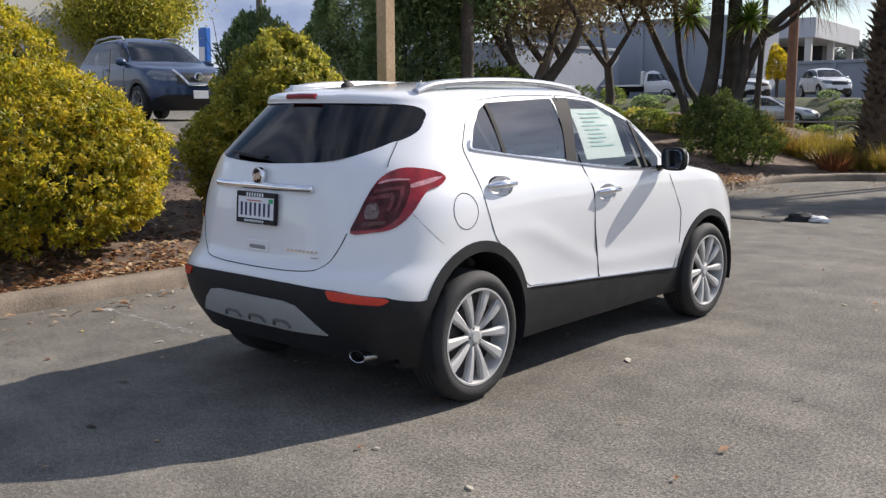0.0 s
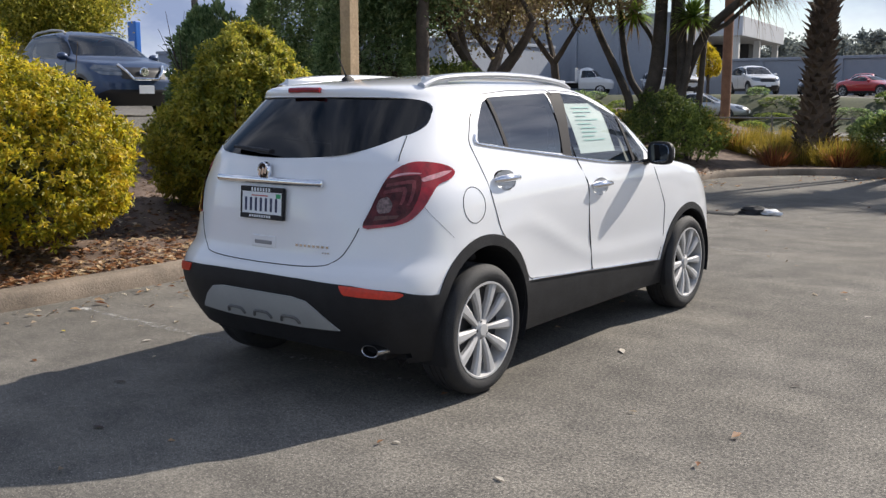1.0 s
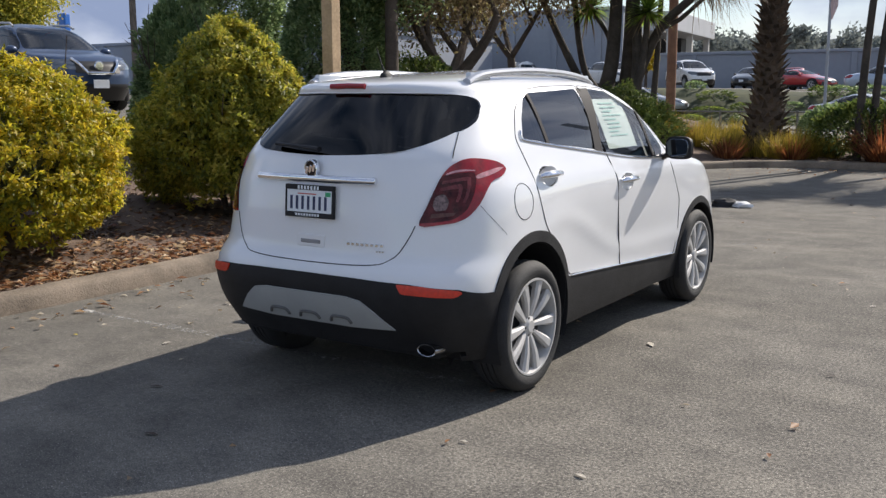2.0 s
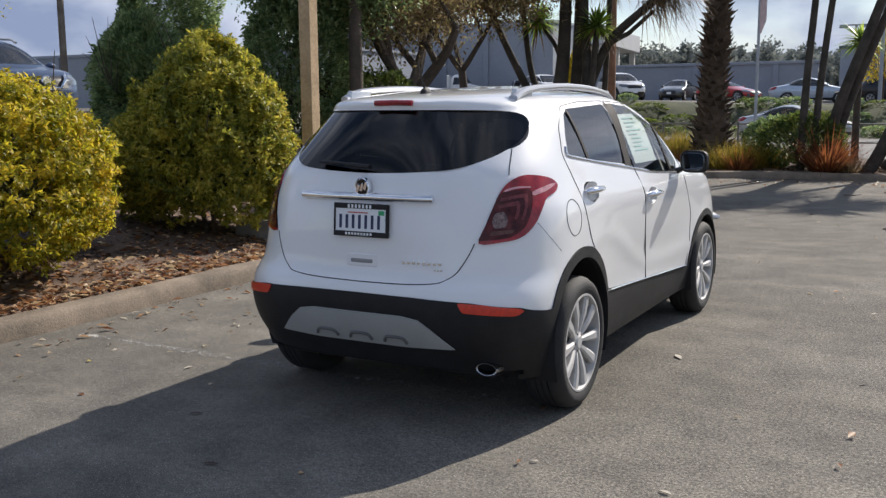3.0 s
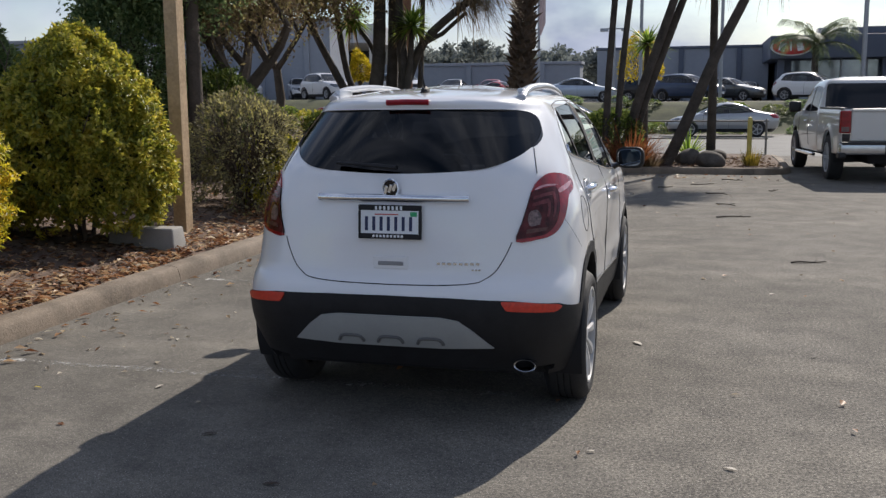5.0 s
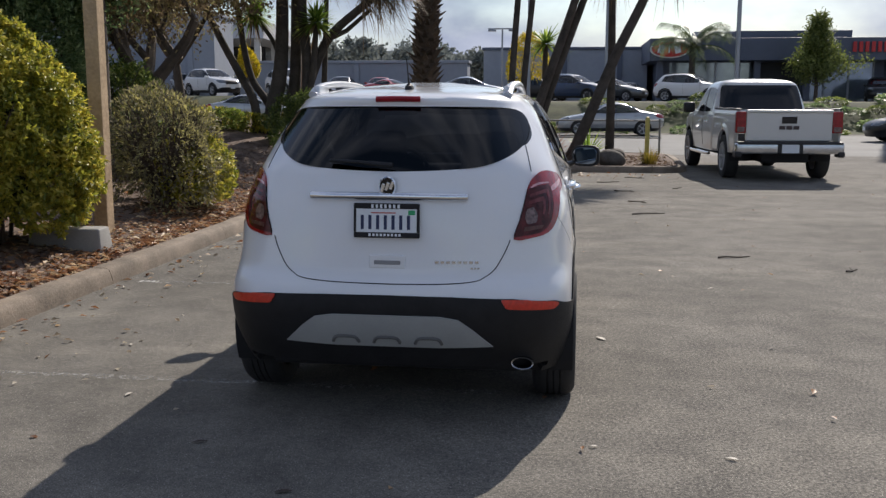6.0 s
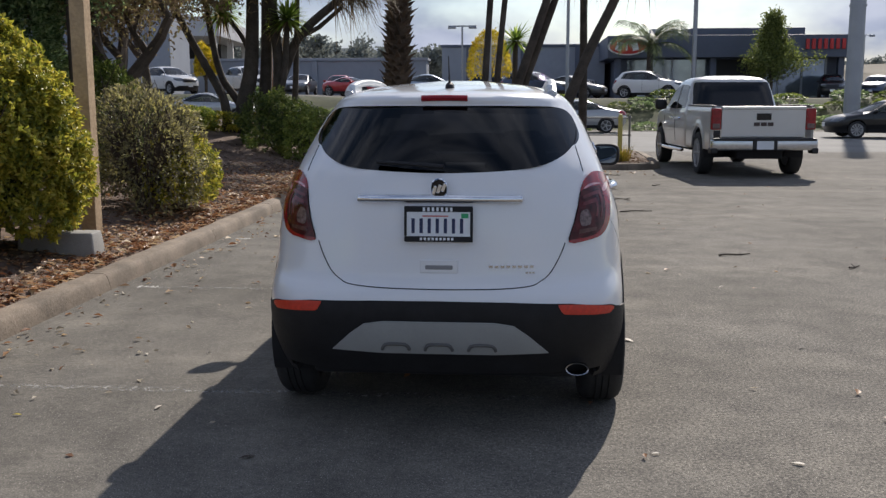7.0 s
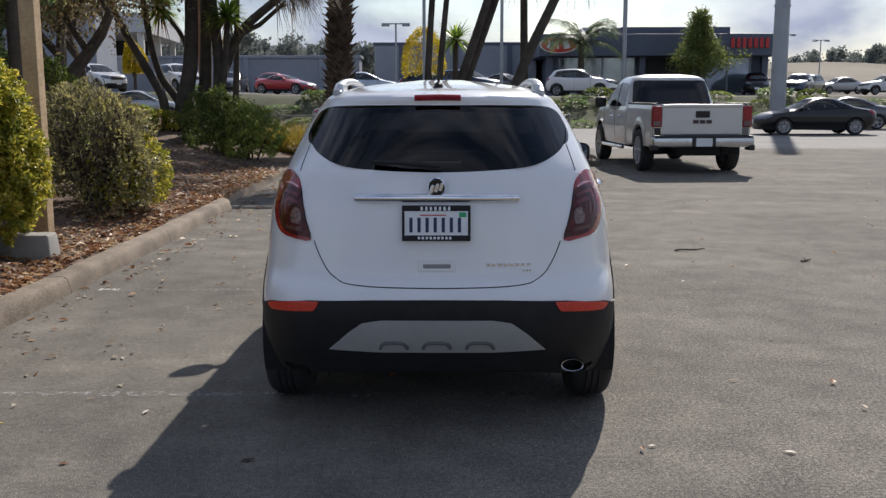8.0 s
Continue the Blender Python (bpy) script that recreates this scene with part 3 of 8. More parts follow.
def build_canopy():
    ob = thing("service_canopy", "white metal canopy on columns behind the grey wall", "canopy", at=pose(-24.1, 72.0, 0, 0, 0, 6.8))
    bm = bmesh.new()
    box(bm, (-15, 0, 6.42), (0, 16.2, 7.95), 0.05)
    part("fascia", bm, WALL_WHITE, ob)
    for x in (-14.4, -7.5, -0.6):
        for y in (0.6, 8.0, 15.4):
            bm = bmesh.new()
            box(bm, (x - 0.25, y - 0.25, 1.2), (x + 0.25, y + 0.25, 6.42), 0.02)
            part("column", bm, WALL_PALE, ob)
    # solid near-black box painted as the shade deep under the canopy
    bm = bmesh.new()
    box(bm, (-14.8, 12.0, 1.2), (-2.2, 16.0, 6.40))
    part("bay_shade", bm, INSIDE_SHADE, ob)


build_canopy()


def pole(name, label, x, y, z0, z1, r, material, category="pole", head=False, lean=0.0):
    ob = thing(name, label, category, at=pose(x, y, z0))
    bm = bmesh.new()
    tube(bm, [(0, 0, -0.1), (lean * 0.3, 0, (z1 - z0) * 0.3), (lean, 0, z1 - z0)], [r, r * 0.95, r * 0.8], 16)
    part("shaft", bm, material, ob, smooth=True)
    if r > 0.2:
        for k in (0.35, 0.7):
            bm = bmesh.new()
            lathe(bm, [(0.0, r * 1.0), (0.0, r * 1.04), (0.08, r * 1.04), (0.08, r * 0.9)], "z", 20, pose(0, 0, (z1 - z0) * k))
            part("collar", bm, material, ob)
    if head:
        for s in (-1, 1):
            bm = bmesh.new()
            box(bm, (min(0, s * 0.9), -0.05, z1 - z0 - 0.02), (max(0, s * 0.9), 0.05, z1 - z0 + 0.06), 0.01)
            part("arm", bm, material, ob)
            bm = bmesh.new()
            box(bm, (s * 0.65 - 0.25, -0.14, z1 - z0 - 0.14), (s * 0.65 + 0.25, 0.14, z1 - z0 - 0.02), 0.03)
            part("lamp_head", bm, material, ob)
    return ob


pole("sign_pole", "thick grey steel sign pole", 15.5, 41.5, 0.0, 16, 0.37, POLE_STEEL)
pole("street_lamp", "grey street lamp with two heads", -3.6, 57, 1.4, 5.95, 0.07, POLE_STEEL, "lamp", True)
pole("light_pole", "tall grey light pole", -1.6, 50, 1.3, 14, 0.10, POLE_STEEL)
pole("light_pole", "tall grey light pole", 2.6, 47, 1.3, 14, 0.09, POLE_STEEL)
pole("light_pole", "tall grey light pole before the showroom", 11.7, 62, 1.4, 14, 0.16, POLE_STEEL)
pole("light_pole", "thin grey light pole far down the lot", 32.1, 90, 1.8, 7.2, 0.07, POLE_STEEL, head=True)
pole("light_pole", "thin grey light pole far down the lot", 39.2, 100, 1.9, 7.2, 0.07, POLE_STEEL, head=True)
pole("utility_pole", "brown wooden utility pole", -8.1, 26.8, 0.0, 12, 0.16, POLE_WOOD)
pole("utility_pole", "grey-brown wooden utility pole", -31.5, 24.3, 1.2, 12, 0.15, BARE_POLE)
ob = pole("flag_pole", "pale flag pole with a furled banner", -4.9, 34.9, 0.0, 12, 0.06, POLE_STEEL)
bm = bmesh.new()
tube(bm, [(0.06, 0, 4.2), (0.13, 0, 4.7), (0.14, 0, 5.8), (0.12, 0, 7.5)], [0.03, 0.14, 0.13, 0.12], 8)
part("banner", bm, surf("banner_cloth", (0.55, 0.42, 0.42), 0.8, var=0.3, scale=2), ob, smooth=True)


def build_pylon():
    ob = thing("pylon_sign", "blue sign pylon with a white panel", "sign", at=pose(-60.5, 41.8, 1.2))
    bm = bmesh.new()
    box(bm, (-0.5, -0.25, 2.6), (0.5, 0.25, 6.2), 0.08)
    part("panel", bm, SIGN_BLUE, ob)
    bm = bmesh.new()
    box(bm, (-0.33, -0.3, 3.6), (0.33, -0.25, 4.7), 0.02)
    part("emblem", bm, SIGN_WHITE, ob)
    bm = bmesh.new()
    box(bm, (-0.3, -0.15, -0.2), (0.3, 0.15, 2.6), 0.03)
    part("post", bm, POLE_STEEL, ob)


build_pylon()


def build_hills():
    bm = bmesh.new()
    n = 30
    vs = []
    for j, (y, z) in enumerate(((150, 1.0), (220, 4.5), (300, 11.0), (380, 13.0), (600, 6.0))):
        vs.append([bm.verts.new((70 + i * 9, y, (z + 1.0 * noise.noise((i * 0.3, j, 0))) if 1 < i < n - 2 else 0)) for i in range(n)])
    for r0, r1 in zip(vs, vs[1:]):
        for a, b, c, d in zip(r0, r0[1:], r1[1:], r1):
            bm.faces.new((a, b, c, d))
    tagged(part("far_hill", bm, surf("dry_hill", (0.17, 0.15, 0.11), 0.95, var=0.2, scale=0.03, fine=0.4), smooth=True), "dry grassy hillside in the distance", "hill", kind="structure")


build_hills()


# ---- car shells ----
class Shell:
    """A car body as level outlines: rear end, front end and half width by height, corners as superellipses."""

    def __init__(self, rear, front, width, corner=0.75, power=((0, 2.9), (2, 2.9)), fpower=2.6, taper=0.05, mid=1.3, blend=0.03, fcorner=None):
        self.rear, self.front = smooth_table(rear, width=blend), smooth_table(front, width=blend)
        self.width = smooth_table(width, width=blend)
        self.corner, self.fpower, self.taper, self.mid = corner, fpower, taper, mid
        self.power = smooth_table(list(power), width=0.05)
        self.fcorner = smooth_table(list(fcorner or ((0, corner), (3, corner))), width=0.04)
        self.extra = None

    def half(self, y, z):
        w = self.width(z) * (1 - self.taper * min(1.6, abs(y - self.mid) / 1.3) ** 2.0)
        if self.extra:
            w += self.extra(y, z)
        return max(0.004, w)

    def spans(self, z):
        a, b = self.rear(z), self.front(z)
        ln = max(0.02, b - a)
        return a, a + min(self.corner, 0.46 * ln), b - min(self.fcorner(z), 0.46 * ln), b

    def x_at(self, y, z):
        """Half width at y, z, or -1 outside."""
        a, ca, cb, b = self.spans(z)
        if y < a or y > b:
            return -1.0
        w = self.half(min(max(y, ca), cb), z)
        if y < ca:
            p = self.power(z)
            return w * (1 - ((ca - y) / (ca - a)) ** p) ** (1 / p)
        if y > cb:
            return w * (1 - ((y - cb) / (b - cb)) ** self.fpower) ** (1 / self.fpower)
        return w

    def y_rear(self, x, z):
        a, ca, cb, b = self.spans(z)
        w = self.half(ca, z)
        q = min(1.0, abs(x) / w)
        p = self.power(z)
        return ca - (ca - a) * (1 - q ** p) ** (1 / p)

    def outline(self, z, nr, ns, nf):
        a, ca, cb, b = self.spans(z)
        pts = []
        w, p = self.half(ca, z), self.power(z)
        for i in range(nr):
            t = i / nr * math.pi / 2
            pts.append((w * math.sin(t) ** (2 / p), ca - (ca - a) * math.cos(t) ** (2 / p)))
        for i in range(ns):
            y = ca + (cb - ca) * i / ns
            pts.append((self.half(y, z), y))
        w = self.half(cb, z)
        for i in range(nf + 1):
            t = i / nf * math.pi / 2
            c = max(0.0, math.cos(t))
            pts.append((w * c ** (2 / self.fpower), cb + (b - cb) * math.sin(t) ** (2 / self.fpower)))
        return pts


def hero_bulge(y, z):
    """Fenders swell round the wheels, the door skin dips between them."""
    g = 0.0
    for yc in (0.0, 2.555):
        d = math.hypot(y - yc, (z - 0.42) * 0.9)
        g += 0.045 * math.exp(-(d / 0.42) ** 2)
    g -= 0.010 * math.exp(-((z - 0.60) / 0.14) ** 2) * math.exp(-((y - 1.3) / 0.75) ** 2)
    crease = 0.55 + 0.30 * math.exp(-((y - 0.35) / 0.55) ** 2)
    g += 0.006 * math.exp(-((z - crease) / 0.05) ** 2) * (1 if 0.1 < y < 2.2 else 0.3)
    return g


hero_shell = Shell(
    rear=[(0.2, -0.55), (0.30, -0.62), (0.42, -0.70), (0.50, -0.735), (0.58, -0.755), (0.66, -0.755), (0.70, -0.735), (0.74, -0.70),
          (0.85, -0.69), (0.95, -0.683), (1.05, -0.672), (1.10, -0.662), (1.20, -0.638), (1.24, -0.615), (1.32, -0.545), (1.42, -0.455),
          (1.49, -0.385), (1.51, -0.372), (1.525, -0.385), (1.552, -0.385), (1.565, -0.34), (1.58, -0.22), (1.595, -0.04), (1.61, 0.18),
          (1.622, 0.38), (1.632, 0.62), (1.638, 0.80)],
    front=[(0.2, 3.30), (0.35, 3.44), (0.5, 3.50), (0.7, 3.48), (0.85, 3.42), (0.95, 3.32), (1.0, 3.18), (1.04, 2.95), (1.08, 2.62), (1.11, 2.45),
           (1.15, 2.33), (1.25, 2.21), (1.38, 2.03), (1.45, 1.90), (1.515, 1.73), (1.55, 1.61), (1.58, 1.48), (1.60, 1.36), (1.615, 1.22),
           (1.628, 1.06), (1.638, 0.90)],
    width=[(0.2, 0.79), (0.3, 0.815), (0.45, 0.835), (0.6, 0.842), (0.8, 0.848), (0.92, 0.85), (1.0, 0.846), (1.06, 0.832), (1.12, 0.806), (1.2, 0.776),
           (1.3, 0.735), (1.4, 0.69), (1.48, 0.645), (1.53, 0.605), (1.56, 0.565), (1.58, 0.525), (1.595, 0.475), (1.61, 0.40), (1.622, 0.31),
           (1.632, 0.19), (1.638, 0.06)],
    corner=0.72, power=((0.1, 3.8), (0.6, 3.8), (0.76, 3.2), (1.0, 2.9), (1.3, 2.75), (1.7, 2.75)), taper=0.022, fpower=2.4,
    fcorner=((0.1, 0.8), (0.95, 0.8), (1.10, 0.42), (1.6, 0.36), (1.7, 0.3)), blend=0.024)
hero_shell.extra = hero_bulge


def shell_mesh(sh, levels, nr, ns, nf):
    """The shell as a closed sheet of quads, mirrored; returns the bmesh and its zone layer."""
    bm = bmesh.new()
    layer = bm.faces.layers.int.new("zone")
    rows = []
    for z in levels:
        right = sh.outline(z, nr, ns, nf)
        ring = [bm.verts.new((x, y, z)) for x, y in right]
        ring += [bm.verts.new((-x, y, z)) for x, y in right[-2:0:-1]]
        rows.append(ring)
    k = len(rows[0])
    for r0, r1 in zip(rows, rows[1:]):
        for i in range(k):
            bm.faces.new((r0[i], r0[(i + 1) % k], r1[(i + 1) % k], r1[i]))
    top = bm.verts.new((0, sum(v.co.y for v in rows[-1]) / k, levels[-1] + 0.001))
    for i in range(k):
        bm.faces.new((rows[-1][i], rows[-1][(i + 1) % k], top))
    bm.normal_update()
    return bm, layer


def ring_points(yc, zc, r, a0, a1, n):
    return [(yc + r * math.cos(radians(a0 + (a1 - a0) * i / n)), zc + r * math.sin(radians(a0 + (a1 - a0) * i / n))) for i in range(n + 1)]


def make_wheel(parent, name, at, r=0.336, rim=0.247, width=0.215, spokes=10, side=1, detail=True, spoke_mat=None):
    """A wheel whose outer face looks to +x (side 1) or -x, as parts tyre and rim under it."""
    hub = new(name)
    hub.parent = parent
    hub.matrix_basis = pose(*at) @ (pose(0, 0, 0, 0, 0, 180) if side < 0 else Matrix())
    w = width / 2
    n = 64 if detail else 28
    bm = bmesh.new()
    prof = [(-w + 0.02, rim - 0.01), (-w + 0.004, rim + 0.02), (-w, rim + (r - rim) * 0.45), (-w + 0.012, r - 0.02), (-w + 0.035, r - 0.004)]
    if detail:
        for i in range(4):
            x0 = -w + 0.045 + i * (width - 0.09) / 4
            x1 = x0 + (width - 0.09) / 4
            prof += [(x0 + 0.004, r), (x1 - 0.004, r), (x1 - 0.003, r - 0.009), (x1 + 0.003, r - 0.009)]
        prof = prof[:-2]
    prof += [(w - 0.035, r - 0.004), (w - 0.012, r - 0.02), (w - 0.001, rim + (r - rim) * 0.55), (w, rim + (r - rim) * 0.42), (w - 0.004, rim + 0.012), (w - 0.02, rim - 0.008)]
    lathe(bm, prof, "x", n)
    part("tyre", bm, RUBBER, hub, "black rubber tyre", smooth=True)
    bm = bmesh.new()
    lathe(bm, [(w - 0.018, rim + 0.004), (w - 0.006, rim + 0.002), (w - 0.006, rim - 0.008), (w - 0.03, rim - 0.018), (-w + 0.02, rim - 0.03)], "x", n)
    part("rim", bm, ALLOY, hub, "polished silver alloy rim", smooth=True)
    bm = bmesh.new()
    lathe(bm, [(w - 0.10, 0.0), (w - 0.10, rim - 0.02)], "x", n)
    lathe(bm, [(w - 0.085, 0.0), (w - 0.085, rim * 0.6), (w - 0.1, rim * 0.6)], "x", 32)
    part("brake_disc", bm, ALLOY_DARK, hub)
    bm = bmesh.new()
    for s in range(spokes):
        a = 2 * math.pi * s / spokes
        rows = []
        for q, (rr, wd, dx, tw) in enumerate(((0.045, 0.013, -0.034, 0.0), (0.085, 0.015, -0.024, 0.0), (rim * 0.62, 0.023, -0.014, 0.012), (rim - 0.008, 0.034, -0.012, 0.024))):
            tw2 = a + tw * (1 if s % 2 else -1) * 1.3
            c, sn = math.cos(tw2), math.sin(tw2)
            ring = []
            for o, x in ((-wd, w + dx - 0.010), (-wd * 0.55, w + dx), (wd * 0.55, w + dx), (wd, w + dx - 0.010), (wd * 0.9, w + dx - 0.032), (-wd * 0.9, w + dx - 0.032)):
                ring.append(bm.verts.new((x, c * rr - sn * o, sn * rr + c * o)))
            rows.append(ring)
        for r0, r1 in zip(rows, rows[1:]):
            for i in range(6):
                bm.faces.new((r0[i], r0[(i + 1) % 6], r1[(i + 1) % 6], r1[i]))
    lathe(bm, [(w - 0.024, 0.0), (w - 0.024, 0.03), (w - 0.028, 0.034), (w - 0.034, 0.055), (w - 0.06, 0.06)], "x", 24)
    part("spokes", bm, spoke_mat or ALLOY, hub, smooth=True)
    if detail:
        bm = bmesh.new()
        for s in range(5):
            a = 2 * math.pi * (s + 0.5) / 5
            lathe(bm, [(w - 0.03, 0.0), (w - 0.03, 0.008), (w - 0.05, 0.009)], "x", 6, Matrix.Translation((0, 0.043 * math.cos(a), 0.043 * math.sin(a))))
        part("lug_nuts", bm, ALLOY_DARK, hub)
    return hub


def side_line(sh, pts, s, out=0.0015, per=6):
    """Points on the shell's side along a line of (y, z)."""
    return [Vector((s * (sh.x_at(p.x, p.y) + out), p.x, p.y)) for p in smooth_line([Vector(q) for q in pts], per)]


def rear_line(sh, pts, out=0.0015, per=6):
    return [Vector((p.x, sh.y_rear(p.x, p.y) - out, p.y)) for p in smooth_line([Vector(q) for q in pts], per)]


def flip(pts):
    return [(-x, z) for x, z in pts][::-1]


# dark colour stands in for a reflection of dark greenery behind the viewer
MIRROR = plain("mirror_glass", (0.11, 0.13, 0.155), 0.02, 1.0)


def build_hero():
    car = thing("suv_car", "white compact SUV with black lower cladding parked on asphalt", "car")
    sh = hero_shell
    levels = list(np.arange(0.24, 1.49, 0.028)) + list(np.arange(1.49, 1.6, 0.011)) + [1.605, 1.612, 1.619, 1.626, 1.632, 1.636, 1.638]
    bm, layer = shell_mesh(sh, levels, 26, 56, 14)

    def on_side(f):
        c = f.calc_center_median()
        return abs(f.normal.x) > 0.22 and abs(c.x) > 0.4

    def on_tail(f):
        return f.calc_center_median().y < -0.05 and f.normal.y < -0.06

    def low_tail(f):
        return f.calc_center_median().y < -0.28

    arch_r, arch_f = (0.02, 0.385), (2.565, 0.345)
    front_door = rounded([(1.185, 0.47), (1.105, 0.80), (1.09, 1.0), (1.03, 1.14), (1.03, 1.548), (1.33, 1.535), (1.75, 1.375), (1.99, 1.14), (2.03, 1.0), (2.165, 0.79), (2.16, 0.62), (2.105, 0.41)], 0.03)
    rear_door = rounded([(1.18, 0.47), (1.10, 0.80), (1.085, 1.0), (1.025, 1.14), (1.025, 1.548), (0.60, 1.542), (0.30, 1.52), (0.12, 1.41), (0.03, 1.28), (0.075, 1.12), (0.09, 1.0), (0.15, 0.82), (0.30, 0.70), (0.455, 0.53)], 0.03)
    cut_zone(bm, layer, front_door, "x", 20, on_side)
    cut_zone(bm, layer, rear_door, "x", 21, on_side)
    gate = [(0.0, 0.702), (0.25, 0.705), (0.40, 0.716), (0.49, 0.765), (0.545, 0.88), (0.60, 1.04), (0.645, 1.19), (0.622, 1.28), (0.60, 1.38), (0.565, 1.49), (0.50, 1.512), (0.0, 1.512)]
    cut_zone(bm, layer, gate + flip(gate)[1:-1], "y", 22, on_tail)
    pane = [(0.0, 1.211), (0.22, 1.217), (0.36, 1.227), (0.45, 1.241), (0.525, 1.268), (0.580, 1.302), (0.618, 1.348), (0.622, 1.405), (0.598, 1.460), (0.550, 1.492), (0.46, 1.504), (0.25, 1.507), (0.0, 1.507)]
    cut_zone(bm, layer, smooth_loop(pane + flip(pane)[1:-1], 3), "y", 6, on_tail)
    fin = smooth_loop([(-0.40, 1.33), (-0.30, 1.41), (-0.22, 1.456), (-0.160, 1.468), (-0.125, 1.452), (-0.128, 1.424), (-0.185, 1.374), (-0.26, 1.340), (-0.33, 1.322)], 4)
    cut_zone(bm, layer, fin, "x", 15, lambda f: abs(f.calc_center_median().x) > 0.575 and f[layer] != 6)
    cut_zone(bm, layer, ring_points(-0.065, 0.978, 0.088, 0, 360, 28)[:-1], "x", 23, lambda f: on_side(f) and f.calc_center_median().x > 0)
    # glass
    rear_pane = rounded([(0.105, 1.278), (0.17, 1.38), (0.275, 1.478), (0.37, 1.507), (0.975, 1.53), (0.955, 1.36), (0.895, 1.185), (0.45, 1.232)], 0.02)
    front_pane = rounded([(1.145, 1.532), (1.37, 1.515), (1.725, 1.378), (1.93, 1.155), (1.885, 1.085), (1.40, 1.118), (0.985, 1.168), (1.06, 1.36)], 0.02)
    surround = rounded([(0.985, 1.531), (1.155, 1.533), (1.09, 1.36), (1.0, 1.166), (0.88, 1.182), (0.95, 1.36)], 0.01)
    cut_zone(bm, layer, surround, "x", 12, on_side)
    cut_zone(bm, layer, rear_pane, "x", 2, on_side)
    cut_zone(bm, layer, front_pane, "x", 4, on_side)
    cut_zone(bm, layer, [(0.337, 1.50), (0.362, 1.507), (0.372, 1.24), (0.342, 1.243)], "x", 13, on_side)
    cut_zone(bm, layer, [(1.70, 1.40), (1.728, 1.39), (1.775, 1.09), (1.74, 1.092)], "x", 14, on_side)
    shield = [(0.0, 1.13), (0.55, 1.145), (0.72, 1.17), (0.70, 1.25), (0.64, 1.40), (0.55, 1.50), (0.40, 1.54), (0.0, 1.555)]
    cut_zone(bm, layer, shield + flip(shield)[1:-1], "y", 11, lambda f: f.calc_center_median().y > 1.3 and f.normal.y > 0.35 and f[layer] not in (2, 4, 12, 13, 14))
    # lamps
    # outlines by (distance along the rear corner, height)
    lamp = smooth_loop([(0.437, 1.150), (0.396, 1.177), (0.312, 1.195), (0.225, 1.198), (0.150, 1.172), (0.100, 1.128), (0.055, 1.058), (0.018, 0.985), (-0.018, 0.901),
                        (0.08, 0.905), (0.157, 0.916), (0.216, 0.942), (0.272, 0.993), (0.316, 1.053), (0.350, 1.090), (0.404, 1.108), (0.432, 1.128)], 3)
    smoked = smooth_loop([(0.085, 1.118), (0.160, 1.132), (0.21, 1.136), (0.256, 1.134), (0.262, 1.096), (0.247, 1.045), (0.224, 1.0), (0.195, 0.962), (0.14, 0.930), (0.08, 0.919), (0.0, 0.913), (-0.03, 0.915), (-0.01, 0.985), (0.030, 1.060)], 3)
    # outline of the sky glint painted along the lamp's top
    glint = smooth_loop([(0.268, 1.122), (0.33, 1.139), (0.386, 1.150), (0.422, 1.149), (0.376, 1.128), (0.32, 1.114), (0.272, 1.106)], 3)
    upper = smooth_loop([(0.118, 1.127), (0.16, 1.137), (0.21, 1.142), (0.258, 1.141), (0.262, 1.146), (0.21, 1.150), (0.16, 1.147), (0.122, 1.135)], 2)
    bracket = [(0.098, 1.100), (0.160, 1.110), (0.220, 1.117), (0.238, 1.112), (0.232, 1.075), (0.218, 1.035), (0.200, 1.002), (0.187, 1.004), (0.203, 1.037), (0.215, 1.075), (0.217, 1.101), (0.160, 1.096), (0.092, 1.086)]
    inner = [(0.085, 1.070), (0.130, 1.079), (0.185, 1.087), (0.192, 1.070), (0.178, 1.03), (0.165, 1.005), (0.152, 1.008), (0.163, 1.033), (0.172, 1.066), (0.130, 1.063), (0.080, 1.056)]
    reversing = rounded([(0.062, 1.034), (0.103, 1.044), (0.122, 1.010), (0.108, 0.972), (0.054, 0.966), (0.046, 0.998)], 0.012)
    lower = [(0.040, 0.955), (0.09, 0.958), (0.150, 0.958), (0.138, 0.944), (0.09, 0.940), (0.031, 0.935)]
    for s in (1, -1):
        diag = Vector((s * 0.70711, 0.70711, 0))
        cut_zone(bm, layer, lamp, diag, 7, lambda f: f.calc_center_median().x * s > 0.42 and f.calc_center_median().y < -0.02)
        cut_zone(bm, layer, glint, diag, 73, lambda f: f[layer] == 7 and f.calc_center_median().x * s > 0)
        cut_zone(bm, layer, upper, diag, 73, lambda f: f[layer] == 7 and f.calc_center_median().x * s > 0)
        cut_zone(bm, layer, smoked, diag, 71, lambda f: f[layer] == 7 and f.calc_center_median().x * s > 0)
        for shape, zone in ((bracket, 74), (inner, 74), (reversing, 72), (lower, 75)):
            cut_zone(bm, layer, shape, diag, zone, lambda f: f[layer] == 71 and f.calc_center_median().x * s > 0)
    for zone, hy, hz in ((24, 1.235, 0.977), (24, 0.240, 1.081)):
        cut_zone(bm, layer, [(hy + 0.098 * math.cos(a * math.pi / 14), hz + 0.052 * math.sin(a * math.pi / 14)) for a in range(28)], "x", zone, on_side)
    # lower body
    edge = [(1.0, 0.560), (0.84, 0.582), (0.77, 0.616), (0.58, 0.642), (0.30, 0.652), (0.0, 0.654)]
    cut_zone(bm, layer, edge + flip(edge)[1:] + [(-1.0, 0.1), (1.0, 0.1)], "y", 1, low_tail)
